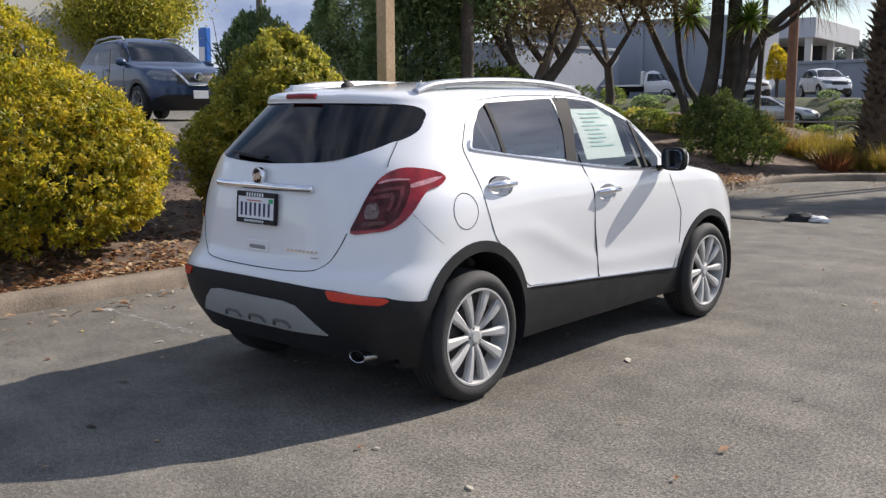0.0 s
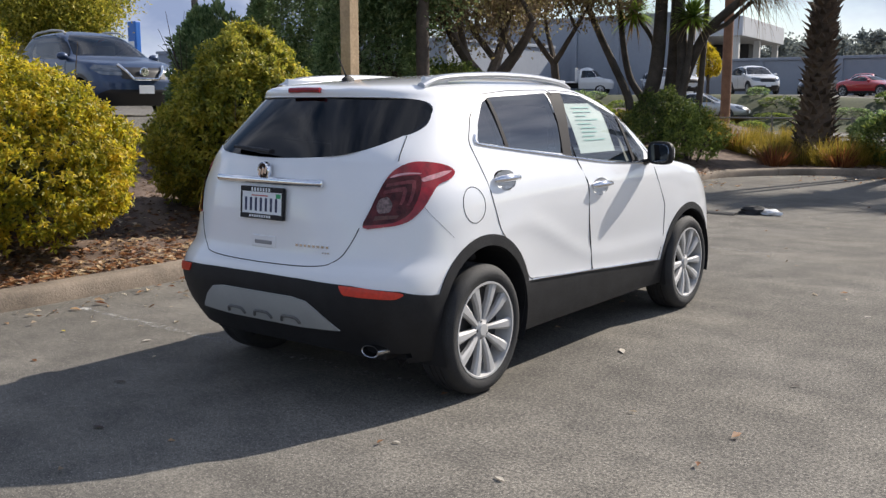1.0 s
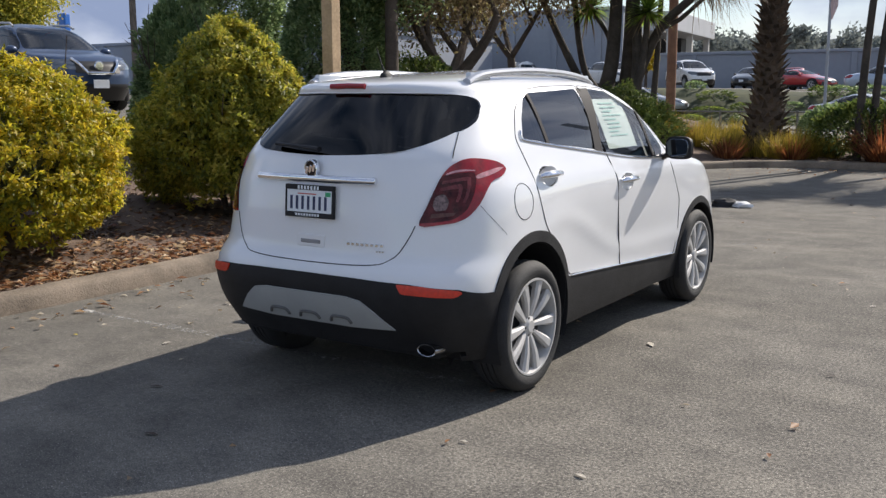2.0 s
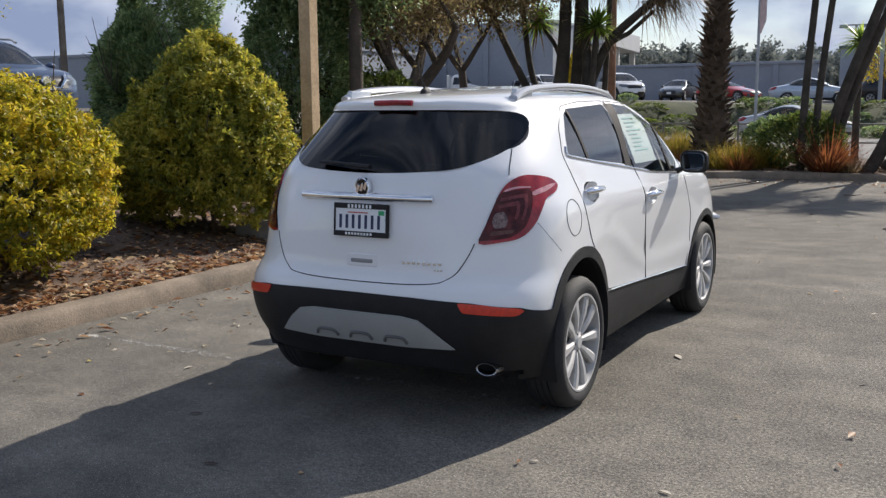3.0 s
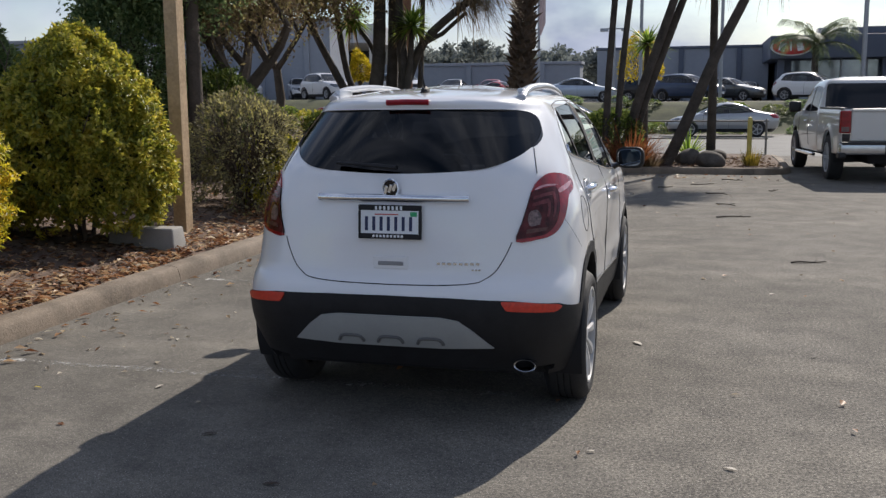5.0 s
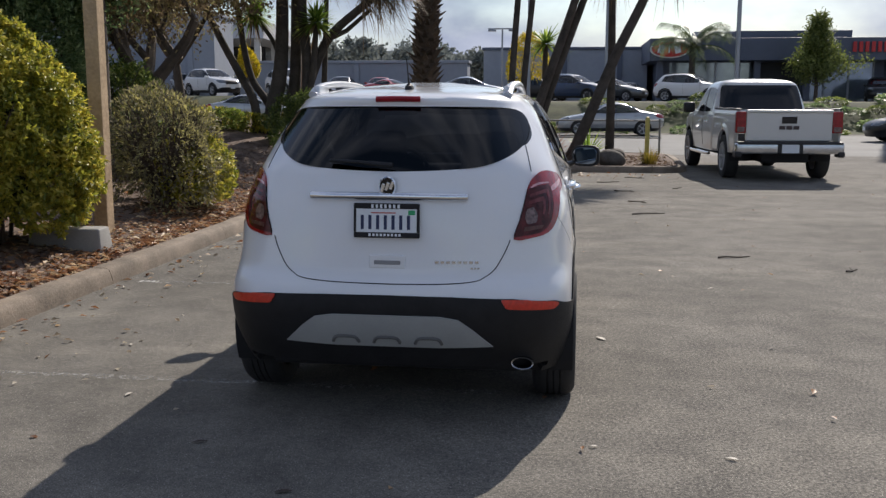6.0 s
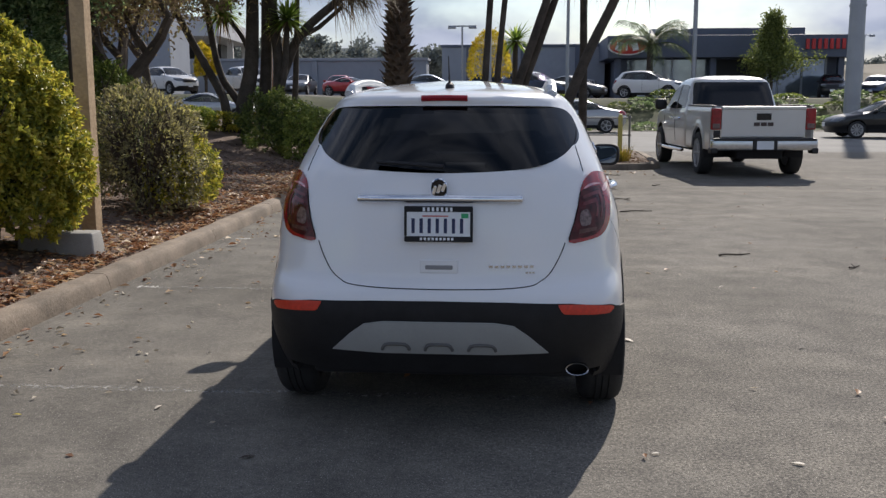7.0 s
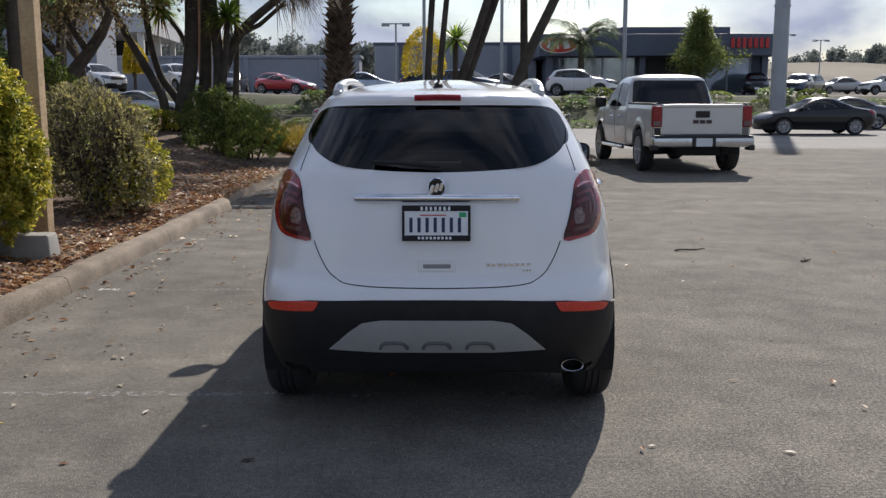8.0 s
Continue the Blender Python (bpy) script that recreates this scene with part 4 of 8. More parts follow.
    sill = [(0.30, 0.535), (0.47, 0.520), (1.15, 0.474), (2.10, 0.411), (2.30, 0.40), (2.30, 0.1), (0.30, 0.1)]
    cut_zone(bm, layer, sill, "x", 1, on_side)
    cut_zone(bm, layer, ring_points(*arch_r, 0.438, -60, 240, 44), "x", 1, lambda f: abs(f.calc_center_median().x) > 0.5)
    cut_zone(bm, layer, ring_points(*arch_f, 0.425, -60, 240, 44), "x", 1, lambda f: abs(f.calc_center_median().x) > 0.5)
    cut_zone(bm, layer, [(3.0, 0.42), (3.6, 0.42), (3.6, 0.1), (2.7, 0.1)], "x", 1, lambda f: True)
    for a, r in ((arch_r, 0.382), (arch_f, 0.378)):
        cut_zone(bm, layer, ring_points(*a, r, -70, 250, 48), "x", 8, lambda f: abs(f.calc_center_median().x) > 0.5)
    for s in (1, -1):
        rf = [(s * 0.525, 0.640), (s * 0.64, 0.634), (s * 0.765, 0.613), (s * 0.785, 0.600), (s * 0.760, 0.580), (s * 0.550, 0.598)]
        cut_zone(bm, layer, rounded(rf if s > 0 else rf[::-1], 0.012, 3), "y", 9, low_tail)
    plate = [(-0.49, 0.415), (-0.40, 0.50), (-0.335, 0.548), (-0.25, 0.562), (0.25, 0.562), (0.335, 0.548), (0.40, 0.50), (0.49, 0.415), (0.25, 0.405), (-0.25, 0.405)]
    cut_zone(bm, layer, plate, "y", 10, low_tail)
    for f in bm.faces:
        if f[layer] == 1 and f.calc_center_median().z < 0.31 and f.calc_center_median().y < -0.45:
            f[layer] = 8
    bm.normal_update()
    # painted and lower parts
    part("body", split_zone(bm, layer, {0}, thick=0.012), PAINT_WHITE, car, "glossy white painted body", smooth=True)
    gate_ob = part("tailgate", split_zone(bm, layer, {22}, thick=0.012), PAINT_WHITE, car, "white tailgate", smooth=True)
    part("cladding", split_zone(bm, layer, {1}, shift=0.006, thick=0.03), BLACK_PLASTIC, car, "matt black plastic lower cladding", smooth=True)
    part("rear_window", flat_pane(split_zone(bm, layer, {6}), "y", 0.005), GLASS_DARK, gate_ob, "dark tinted rear window", smooth=True)
    for s in (1, -1):
        for nm, zz in (("pillar_trim", 12), ("window_divider", 13), ("front_divider", 14), ("window_fin", 15)):
            part(nm, split_zone(bm, layer, {zz}, shift=0.001, thick=0.01, side=s), BLACK_GLOSS if zz == 15 else PILLAR, car, "satin black trim", smooth=True)
    screen = part("windscreen", split_zone(bm, layer, {11}, shift=-0.003), GLASS_CLEAR, car, "clear windscreen", smooth=True)
    screen.visible_shadow = False
    part("fuel_flap", split_zone(bm, layer, {23}, thick=0.01, side=1), PAINT_WHITE, car, "round white fuel flap", smooth=True)
    part("skid_plate", split_zone(bm, layer, {10}, shift=0.012, thick=0.03), SKID_GREY, car, "silver-grey rear skid plate", smooth=True)
    for s in (1, -1):
        part("reflector", split_zone(bm, layer, {9}, shift=0.012, thick=0.02, side=s), REFLECTOR, car, "orange-red bumper reflector", smooth=True)
        for zone, pane_zone, line, mat_g in ((20, 4, front_door, GLASS_SIDE), (21, 2, rear_door, GLASS_REAR_SIDE)):
            door = part("front_door" if zone == 20 else "rear_door", split_zone(bm, layer, {zone}, thick=0.012, side=s), PAINT_WHITE, car, "white car door", smooth=True)
            pane_ob = part("door_window", flat_pane(split_zone(bm, layer, {pane_zone}, side=s), "x", 0.005), mat_g, door, smooth=True)
            pane_ob.visible_shadow = zone != 20
            b2 = bmesh.new()
            tube(b2, side_line(sh, line + line[:1], s, 0.0, 1), 0.0026, 6, False)
            part("door_seal", b2, GAP, door)
            b2 = bmesh.new()
            hy, hz = (1.235, 0.985) if zone == 20 else (0.245, 1.083)
            hx = sh.x_at(hy, hz)
            lathe(b2, [(-0.036, 0.0), (-0.034, 0.45), (-0.022, 0.80), (-0.004, 0.97), (0.001, 1.02)], "x", 28, pose(s * hx, hy + (0.0 if zone == 20 else -0.005), hz - (0.008 if zone == 20 else 0.002)) @ (pose(0, 0, 0, 0, 0, 0 if s > 0 else 180) @ Matrix.Diagonal((1, 0.098, 0.052, 1))))
            part("handle_cup", b2, PAINT_WHITE, door, smooth=True)
            b2 = bmesh.new()
            tube(b2, [(s * (hx + 0.004), hy - 0.112, hz + 0.004), (s * (hx + 0.020), hy - 0.08, hz + 0.008), (s * (hx + 0.027), hy, hz + 0.01), (s * (hx + 0.022), hy + 0.08, hz + 0.008), (s * (hx + 0.004), hy + 0.105, hz + 0.004)],
                 [0.014, 0.024, 0.026, 0.024, 0.014], 12, True, squash=0.75)
            part("handle", b2, CHROME, door, "chrome door handle", smooth=True)
        # bright strip along the top of the sill cladding
        b2 = bmesh.new()
        tube(b2, side_line(sh, [(0.475, 0.525), (0.8, 0.502), (1.15, 0.479), (1.6, 0.448), (2.09, 0.416)], s, 0.010), 0.0045, 6, True)
        part("sill_strip", b2, CHROME, car, "thin chrome sill strip", smooth=True)
        # joint between the rear wing and the bumper
        b2 = bmesh.new()
        tube(b2, side_line(sh, [(-0.384, 0.991), (-0.343, 0.938), (-0.29, 0.885), (-0.236, 0.835)], s, -0.0004, 4), 0.0009, 5, False)
        part("bumper_joint", b2, GAP, car)
        # bright strip under the side windows
        b2 = bmesh.new()
        belt = [(1.90, 1.083), (1.40, 1.112), (0.98, 1.160), (0.45, 1.224), (0.13, 1.266), (0.085, 1.285), (0.10, 1.315)]
        tube(b2, side_line(sh, belt, s, 0.002), 0.0075, 8, True)
        part("window_strip", b2, CHROME, car, "chrome window strip", smooth=True)
        # tail lamp
        lampo = part("tail_lamp", split_zone(bm, layer, {7}, shift=0.008, thick=0.03, side=s), LAMP_RED, car, "red wrap-round tail lamp with smoked lens", smooth=True)
        part("lamp_core", split_zone(bm, layer, {71}, shift=0.0075, side=s), LAMP_DEEP, lampo, "dark smoked lamp core", smooth=True)
        part("lamp_glint", split_zone(bm, layer, {73}, shift=0.0088, side=s), LAMP_GLINT, lampo, "pale pink lens strip with a sky glint in its colour", smooth=True)
        part("light_guide", split_zone(bm, layer, {74}, shift=0.0088, side=s), LAMP_GUIDE, lampo, "dull purple light guide", smooth=True)
        part("reversing_lens", split_zone(bm, layer, {72}, shift=0.0088, side=s), LAMP_CLEAR, lampo, "pale reversing lens", smooth=True)
        part("indicator_lens", split_zone(bm, layer, {75}, shift=0.0088, side=s), LAMP_AMBER, lampo, "brownish indicator lens", smooth=True)
        # mirror
        mir = new("door_mirror")
        mir.parent = car
        tagged(mir, "white wing mirror with black surround")
        b2 = bmesh.new()
        r = bmesh.ops.create_uvsphere(b2, u_segments=24, v_segments=14, radius=1.0)
        for v in r["verts"]:
            c = v.co
            k = 1.35
            p = Vector((math.copysign(abs(c.x) ** (1 / k), c.x) * 0.092, math.copysign(abs(c.y) ** 0.9, c.y) * 0.080, math.copysign(abs(c.z) ** (1 / k), c.z) * 0.068))
            if p.y < -0.03:
                p.y = -0.03
            v.co = Vector((s * 0.935, 1.895, 1.150)) + Vector((p.x, p.y - p.x * s * 0.25, p.z))
        part("mirror_cap", b2, PAINT_WHITE, mir, smooth=True)
        face = pose(s * 0.935, 1.872, 1.150, 0, 0, -s * 14)
        for nm, sx, sz, dy, m_g in (("mirror_frame", 0.098, 0.074, -0.002, BLACK_PLASTIC), ("mirror_glass", 0.084, 0.060, -0.012, MIRROR)):
            b2 = bmesh.new()
            ring = []
            for k in range(32):
                a = 2 * math.pi * k / 32
                c, n2 = math.cos(a), math.sin(a)
                ring.append(Vector((math.copysign(abs(c) ** 0.55, c) * sx, 0, math.copysign(abs(n2) ** 0.6, n2) * sz)))
            f0 = [b2.verts.new(face @ (p * 0.94 + Vector((0, dy - 0.012, 0)))) for p in ring]
            f1 = [b2.verts.new(face @ (p + Vector((0, dy - 0.006, 0)))) for p in ring]
            f2 = [b2.verts.new(face @ (p + Vector((0, dy + 0.02, 0)))) for p in ring]
            b2.faces.new(f0)
            for r0, r1 in ((f0, f1), (f1, f2)):
                for k in range(32):
                    b2.faces.new((r0[k], r1[k], r1[(k + 1) % 32], r0[(k + 1) % 32]))
            bmesh.ops.recalc_face_normals(b2, faces=b2.faces)
            part(nm, b2, m_g, mir)
        b2 = bmesh.new()
        tube(b2, [(s * 0.815, 1.90, 1.085), (s * 0.85, 1.90, 1.10), (s * 0.89, 1.90, 1.115)], [0.04, 0.03, 0.028], 10, True, squash=0.6)
        part("mirror_arm", b2, BLACK_GLOSS, mir, smooth=True)
        # roof rail
        b2 = bmesh.new()
        rail = [(-0.07, 1.562), (0.0, 1.586), (0.10, 1.604), (0.3, 1.618), (0.6, 1.627), (0.95, 1.621), (1.2, 1.603), (1.33, 1.584), (1.41, 1.556)]
        pts = [Vector((s * (0.515 - 0.012 * abs(p.x - 0.6)), p.x, p.y)) for p in smooth_line([Vector(q) for q in rail], 4)]
        tube(b2, pts, 0.024, 10, True, squash=0.8)
        for y0, y1 in ((-0.04, 0.16), (1.2, 1.38)):
            box(b2, (s * 0.495 - 0.016, y0, 1.545), (s * 0.495 + 0.016, y1, 1.61), 0.008)
        part("roof_rail", b2, plain("rail_silver", (0.55, 0.56, 0.58), 0.3, 0.7), car, "silver roof rail", smooth=True)
        # boot-lid edge, from the roof corner down to the lamp
        b2 = bmesh.new()
        tube(b2, rear_line(sh, [(s * 0.645, 1.205), (s * 0.63, 1.26), (s * 0.612, 1.32)], 0.0, 4), 0.0024, 6, False)
        part("upper_seal", b2, GAP, gate_ob)
        b2 = bmesh.new()
        tube(b2, rear_line(sh, [(s * 0.56, 0.90), (s * 0.545, 0.86), (s * 0.52, 0.81), (s * 0.49, 0.765), (s * 0.45, 0.735), (s * 0.40, 0.717), (s * 0.25, 0.706), (0, 0.702)], 0.0, 5), 0.0026, 6, False)
        part("tailgate_seal", b2, GAP, gate_ob)
    b2 = bmesh.new()
    fl = [(-0.065 + 0.089 * math.cos(a * math.pi / 12), 0.978 + 0.089 * math.sin(a * math.pi / 12)) for a in range(25)]
    tube(b2, side_line(sh, fl, 1, -0.0005, 1), 0.0022, 6, False)
    part("fuel_flap_seal", b2, GAP, car)
    # inside
    part("lining", split_zone(bm, layer, {0, 12, 13, 14, 15, 20, 21, 22, 23}, shift=-0.045), LINING, car, "pale grey cabin lining", smooth=True)
    bm.free()
    b2 = bmesh.new()
    box(b2, (-0.74, -0.45, 0.30), (0.74, 3.2, 0.42), 0.03)
    box(b2, (-0.62, -0.5, 0.24), (0.62, 3.3, 0.32), 0.02)
    part("underbody", b2, GAP, car, "dark underbody")
    for x, y0, w in ((-0.36, 1.28, 0.24), (0.36, 1.28, 0.24), (0.0, 0.42, 0.60)):
        b2 = bmesh.new()
        box(b2, (x - w, y0, 0.44), (x + w, y0 + 0.5, 0.72), 0.06, None, 3)
        box(b2, (x - w, y0 - 0.16, 0.62), (x + w, y0 + 0.02, 1.16), 0.06, None, 3)
        for hx in ((x,) if w < 0.5 else (-0.36, 0.36)):
            box(b2, (hx - 0.13, y0 - 0.14, 1.14), (hx + 0.13, y0 - 0.03, 1.34), 0.05, None, 3)
        part("seat", b2, INTERIOR, car, "dark cloth seat", smooth=True)
    b2 = bmesh.new()
    box(b2, (-0.72, 1.95, 0.75), (0.72, 2.25, 1.07), 0.06, None, 3)
    part("dashboard", b2, INTERIOR, car, smooth=True)
    b2 = bmesh.new()
    ring = [Vector((-0.36 + 0.18 * math.cos(a), 1.80 + 0.08 * math.sin(a), 1.02 + 0.165 * math.sin(a))) for a in np.linspace(0, 2 * math.pi, 25)]
    tube(b2, ring, 0.014, 8, False)
    part("steering_wheel", b2, INTERIOR, car, smooth=True)
    # sheet behind the front side window
    b2 = bmesh.new()
    vs = [b2.verts.new((sh.x_at(y, z) - 0.014, y, z)) for z in (1.175, 1.27, 1.365, 1.468) for y in (1.12, 1.26, 1.41, 1.56)]
    for r in range(3):
        for c in range(3):
            b2.faces.new((vs[r * 4 + c], vs[r * 4 + c + 1], vs[r * 4 + c + 5], vs[r * 4 + c + 4]))
    sheet = part("window_sheet", b2, WHITE_SHEET, car, "printed white price sheet in the window")
    rg = random.Random(3)
    green = plain("print_green", (0.25, 0.45, 0.42), 0.6)
    for i in range(9):
        z = 1.44 - i * 0.024
        y0, y1 = 1.19 + rg.uniform(0, 0.03), 1.33 + rg.uniform(0, 0.16)
        q = [(sh.x_at(y, zz) - 0.010, y, zz) for y, zz in ((y0, z), (y1, z), (y1, z + 0.007), (y0, z + 0.007))]
        b2 = bmesh.new()
        b2.faces.new([b2.verts.new(c) for c in q])
        part("print_bar", b2, green, sheet)
    # tail details
    y_of = lambda x, z, o=0.0: sh.y_rear(x, z) - o
    b2 = bmesh.new()
    tube(b2, rear_line(sh, [(-0.372, 1.100), (-0.30, 1.100), (-0.15, 1.101), (0, 1.102), (0.15, 1.101), (0.30, 1.100), (0.372, 1.100)], 0.014), [0.006] + [0.019] * 35 + [0.006], 12, True, squash=1.0)
    part("chrome_bar", b2, CHROME, gate_ob, "chrome garnish bar", smooth=True)
    b2 = bmesh.new()
    lathe(b2, [(0.0, 0.0), (0.0, 0.036), (0.006, 0.042), (0.0, 0.047), (-0.02, 0.047)], "y", 32, pose(0, y_of(0, 1.145, 0.034), 1.147) @ Matrix.Diagonal((0.86, -1, 1, 1)))
    badge = part("badge", b2, [CHROME], gate_ob, "round chrome badge", smooth=True)
    b2 = bmesh.new()
    lathe(b2, [(0.0, 0.0), (0.0, 0.037)], "y", 32, pose(0, y_of(0, 1.145, 0.0355), 1.147) @ Matrix.Diagonal((0.86, -1, 1, 1)))
    part("badge_field", b2, BLACK_GLOSS, badge)
    for i in (-1, 0, 1):
        b2 = bmesh.new()
        box(b2, (-0.0075, -0.005, -0.019), (0.0075, 0.0, 0.019), 0.002, pose(i * 0.021, y_of(0, 1.145, 0.036), 1.147 + i * 0.006, 0, 20 + i * 2, 0), 1)
        part("badge_shield", b2, CHROME, badge)
    plate_ob = new("number_plate")
    plate_ob.parent = gate_ob
    tagged(plate_ob, "white number plate in a black frame")
    plate_ob.matrix_basis = pose(-0.002, y_of(0, 0.99, 0.018), 0.991, -4) @ Matrix.Diagonal((0.965, 1, 0.965, 1))
    b2 = bmesh.new()
    box(b2, (-0.152, -0.004, -0.076), (0.152, 0.012, 0.076), 0.003)
    part("plate_sheet", b2, PLATE_WHITE, plate_ob)
    b2 = bmesh.new()
    for lo, hi in (((-0.158, -0.008, 0.056), (0.158, 0.014, 0.082)), ((-0.158, -0.008, -0.082), (0.158, 0.014, -0.056)), ((-0.158, -0.008, -0.056), (-0.146, 0.014, 0.056)), ((0.146, -0.008, -0.056), (0.158, 0.014, 0.056))):
        box(b2, lo, hi, 0.003, None, 1)
    part("plate_frame", b2, BLACK_PLASTIC, plate_ob)
    for i in range(7):
        x = -0.124 + i * 0.0372
        b2 = bmesh.new()
        box(b2, (x, -0.0058, -0.042), (x + 0.015, -0.004, 0.026))
        part("plate_bar", b2, PLATE_BLUE, plate_ob)
    for i in range(7):
        b2 = bmesh.new()
        box(b2, (-0.072 + i * 0.021, -0.0095, 0.059), (-0.061 + i * 0.021, -0.0081, 0.077))
        part("frame_bar", b2, PLATE_WHITE, plate_ob)
    for i in range(9):
        b2 = bmesh.new()
        box(b2, (-0.085 + i * 0.018, -0.0095, -0.074), (-0.074 + i * 0.018, -0.0081, -0.062))
        part("frame_bar", b2, PLATE_WHITE, plate_ob)
    b2 = bmesh.new()
    box(b2, (-0.075, -0.0056, 0.034), (0.045, -0.004, 0.040))
    part("plate_line", b2, plain("plate_red", (0.5, 0.12, 0.10), 0.5), plate_ob)
    b2 = bmesh.new()
    box(b2, (0.105, -0.0056, 0.028), (0.138, -0.004, 0.050))
    part("sticker", b2, plain("sticker_green", (0.03, 0.35, 0.14), 0.5), plate_ob)
    b2 = bmesh.new()
    box(b2, (-0.085, -0.004, -0.030), (0.085, 0.01, 0.030), 0.004, pose(0, y_of(0, 0.80, 0.001), 0.80, -3), 2)
    hand = part("tailgate_handle", b2, PAINT_WHITE, gate_ob, smooth=False)
    b2 = bmesh.new()
    box(b2, (-0.062, -0.008, -0.013), (0.062, -0.001, 0.006), 0.003, pose(0, y_of(0, 0.80, 0.0), 0.80, -3), 1)
    part("release_button", b2, plain("handle_grey", (0.25, 0.25, 0.26), 0.4), hand)
    for i in range(8):
        x = 0.222 + i * 0.026
        b2 = bmesh.new()
        box(b2, (x, y_of(x, 0.80, 0.005), 0.796), (x + 0.017, y_of(x, 0.80, -0.006), 0.809), 0.001, None, 1)
        part("letter_bar", b2, CHROME, gate_ob)
    for i in range(3):
        x = 0.385 + i * 0.015
        b2 = bmesh.new()
        box(b2, (x, y_of(x, 0.775, 0.005), 0.771), (x + 0.011, y_of(x, 0.775, -0.006), 0.779), 0.001, None, 1)
        part("letter_bar", b2, CHROME, gate_ob)
    b2 = bmesh.new()
    tube(b2, rear_line(sh, [(-0.108, 1.541), (-0.05, 1.542), (0.0, 1.543), (0.05, 1.542), (0.108, 1.541)], 0.004, 3), 0.0145, 8, True, squash=1)
    part("brake_light", b2, LAMP_RED, gate_ob, "red high-level brake light", smooth=True)
    b2 = bmesh.new()
    wl = rear_line(sh, [(0.018, 1.240), (-0.06, 1.246), (-0.17, 1.254), (-0.285, 1.258)], 0.026, 4)
    tube(b2, wl, [0.020] * 6 + [0.014] * (len(wl) - 6), 8, True, squash=0.6)
    part("rear_wiper", b2, BLACK_PLASTIC, gate_ob, "black rear wiper", smooth=True)
    # arched ribs, their ledge shading painted dark
    for i in (-1, 0, 1):
        b2 = bmesh.new()
        x0 = i * 0.195
        pts = [(x0 - 0.062, 0.420), (x0 - 0.052, 0.440), (x0 - 0.03, 0.449), (x0 + 0.03, 0.449), (x0 + 0.052, 0.440), (x0 + 0.062, 0.420)]
        tube(b2, rear_line(sh, pts, 0.016, 3), 0.008, 8, True)
        part("skid_rib", b2, RIB_SHADE, car, smooth=True)
    b2 = bmesh.new()
    m = pose(0.625, -0.615, 0.318, -5) @ Matrix.Diagonal((1.32, 1, 0.72, 1))
    lathe(b2, [(0.16, 0.036), (0.0, 0.041), (-0.006, 0.040), (-0.004, 0.035), (0.15, 0.032)], "y", 28, m)
    part("exhaust", b2, plain("exhaust_steel", (0.38, 0.38, 0.39), 0.25, 1.0), car, "chrome exhaust tip", smooth=True)
    b2 = bmesh.new()
    lathe(b2, [(0.0, 0.03), (0.02, 0.026), (0.035, 0.008), (0.04, 0.0)], "z", 14, pose(0.0, -0.06, 1.588) @ Matrix.Diagonal((0.8, 1.6, 1, 1)))
    tube(b2, [(0, -0.07, 1.61), (0.0, -0.10, 1.66), (0.0, -0.145, 1.745)], [0.007, 0.0035, 0.0025], 6, True)
    part("antenna", b2, BLACK_PLASTIC, car, "black roof antenna", smooth=True)
    for (wx, wy) in ((0.767, 0.0), (0.767, 2.557), (-0.767, 0.0), (-0.767, 2.557)):
        w = make_wheel(car, "wheel", (wx, wy, 0.336), side=1 if wx > 0 else -1)
        b2 = bmesh.new()
        s = 1 if wx > 0 else -1
        cy, cz = arch_r if wy < 1 else arch_f
        lathe(b2, [(s * 0.86, 0.386), (s * 0.55, 0.392), (s * 0.55, 0.0)], "x", 40, pose(0, cy, cz))
        bmesh.ops.delete(b2, geom=[f for f in b2.faces if f.calc_center_median().z < 0.22], context="FACES")
        part("wheel_housing", b2, GAP, car, smooth=False)
    return car


build_hero()


# ---- plants ----
def leaf_mesh(name, pos, direction, normal, length, width, material, parent, label="", fold=0.25, rg=None):
    """Many leaves as one mesh: each a folded diamond along direction, its face towards normal."""
    pos, d, n = (np.asarray(a, dtype=float) for a in (pos, direction, normal))
    d = d / np.maximum(1e-6, np.linalg.norm(d, axis=1, keepdims=True))
    s = np.cross(d, n)
    s = s / np.maximum(1e-6, np.linalg.norm(s, axis=1, keepdims=True))
    n2 = np.cross(s, d)
    ln, wd = np.reshape(length, (-1, 1)), np.reshape(width, (-1, 1))
    k = len(pos)
    verts = np.empty((k, 4, 3))
    verts[:, 0] = pos
    verts[:, 1] = pos + d * ln * 0.45 + s * wd * 0.5 + n2 * wd * fold
    verts[:, 2] = pos + d * ln - n2 * ln * 0.12
    verts[:, 3] = pos + d * ln * 0.45 - s * wd * 0.5 + n2 * wd * fold
    me = bpy.data.meshes.new(name)
    base = np.arange(k)[:, None] * 4
    faces = np.concatenate([base + np.array([[0, 1, 2]]), base + np.array([[0, 2, 3]])], axis=1).reshape(-1, 3)
    me.vertices.add(k * 4)
    me.vertices.foreach_set("co", verts.reshape(-1))
    me.loops.add(len(faces) * 3)
    me.loops.foreach_set("vertex_index", faces.reshape(-1))
    me.polygons.add(len(faces))
    me.polygons.foreach_set("loop_start", np.arange(len(faces)) * 3)
    me.materials.append(material)
    me.update(calc_edges=True)
    me.validate()
    ob = new(name, me)
    ob.parent = parent
    tagged(ob, label, kind="stuff")
    return ob


def unit(r, n):
    v = r.normal(size=(n, 3))
    return v / np.linalg.norm(v, axis=1, keepdims=True)


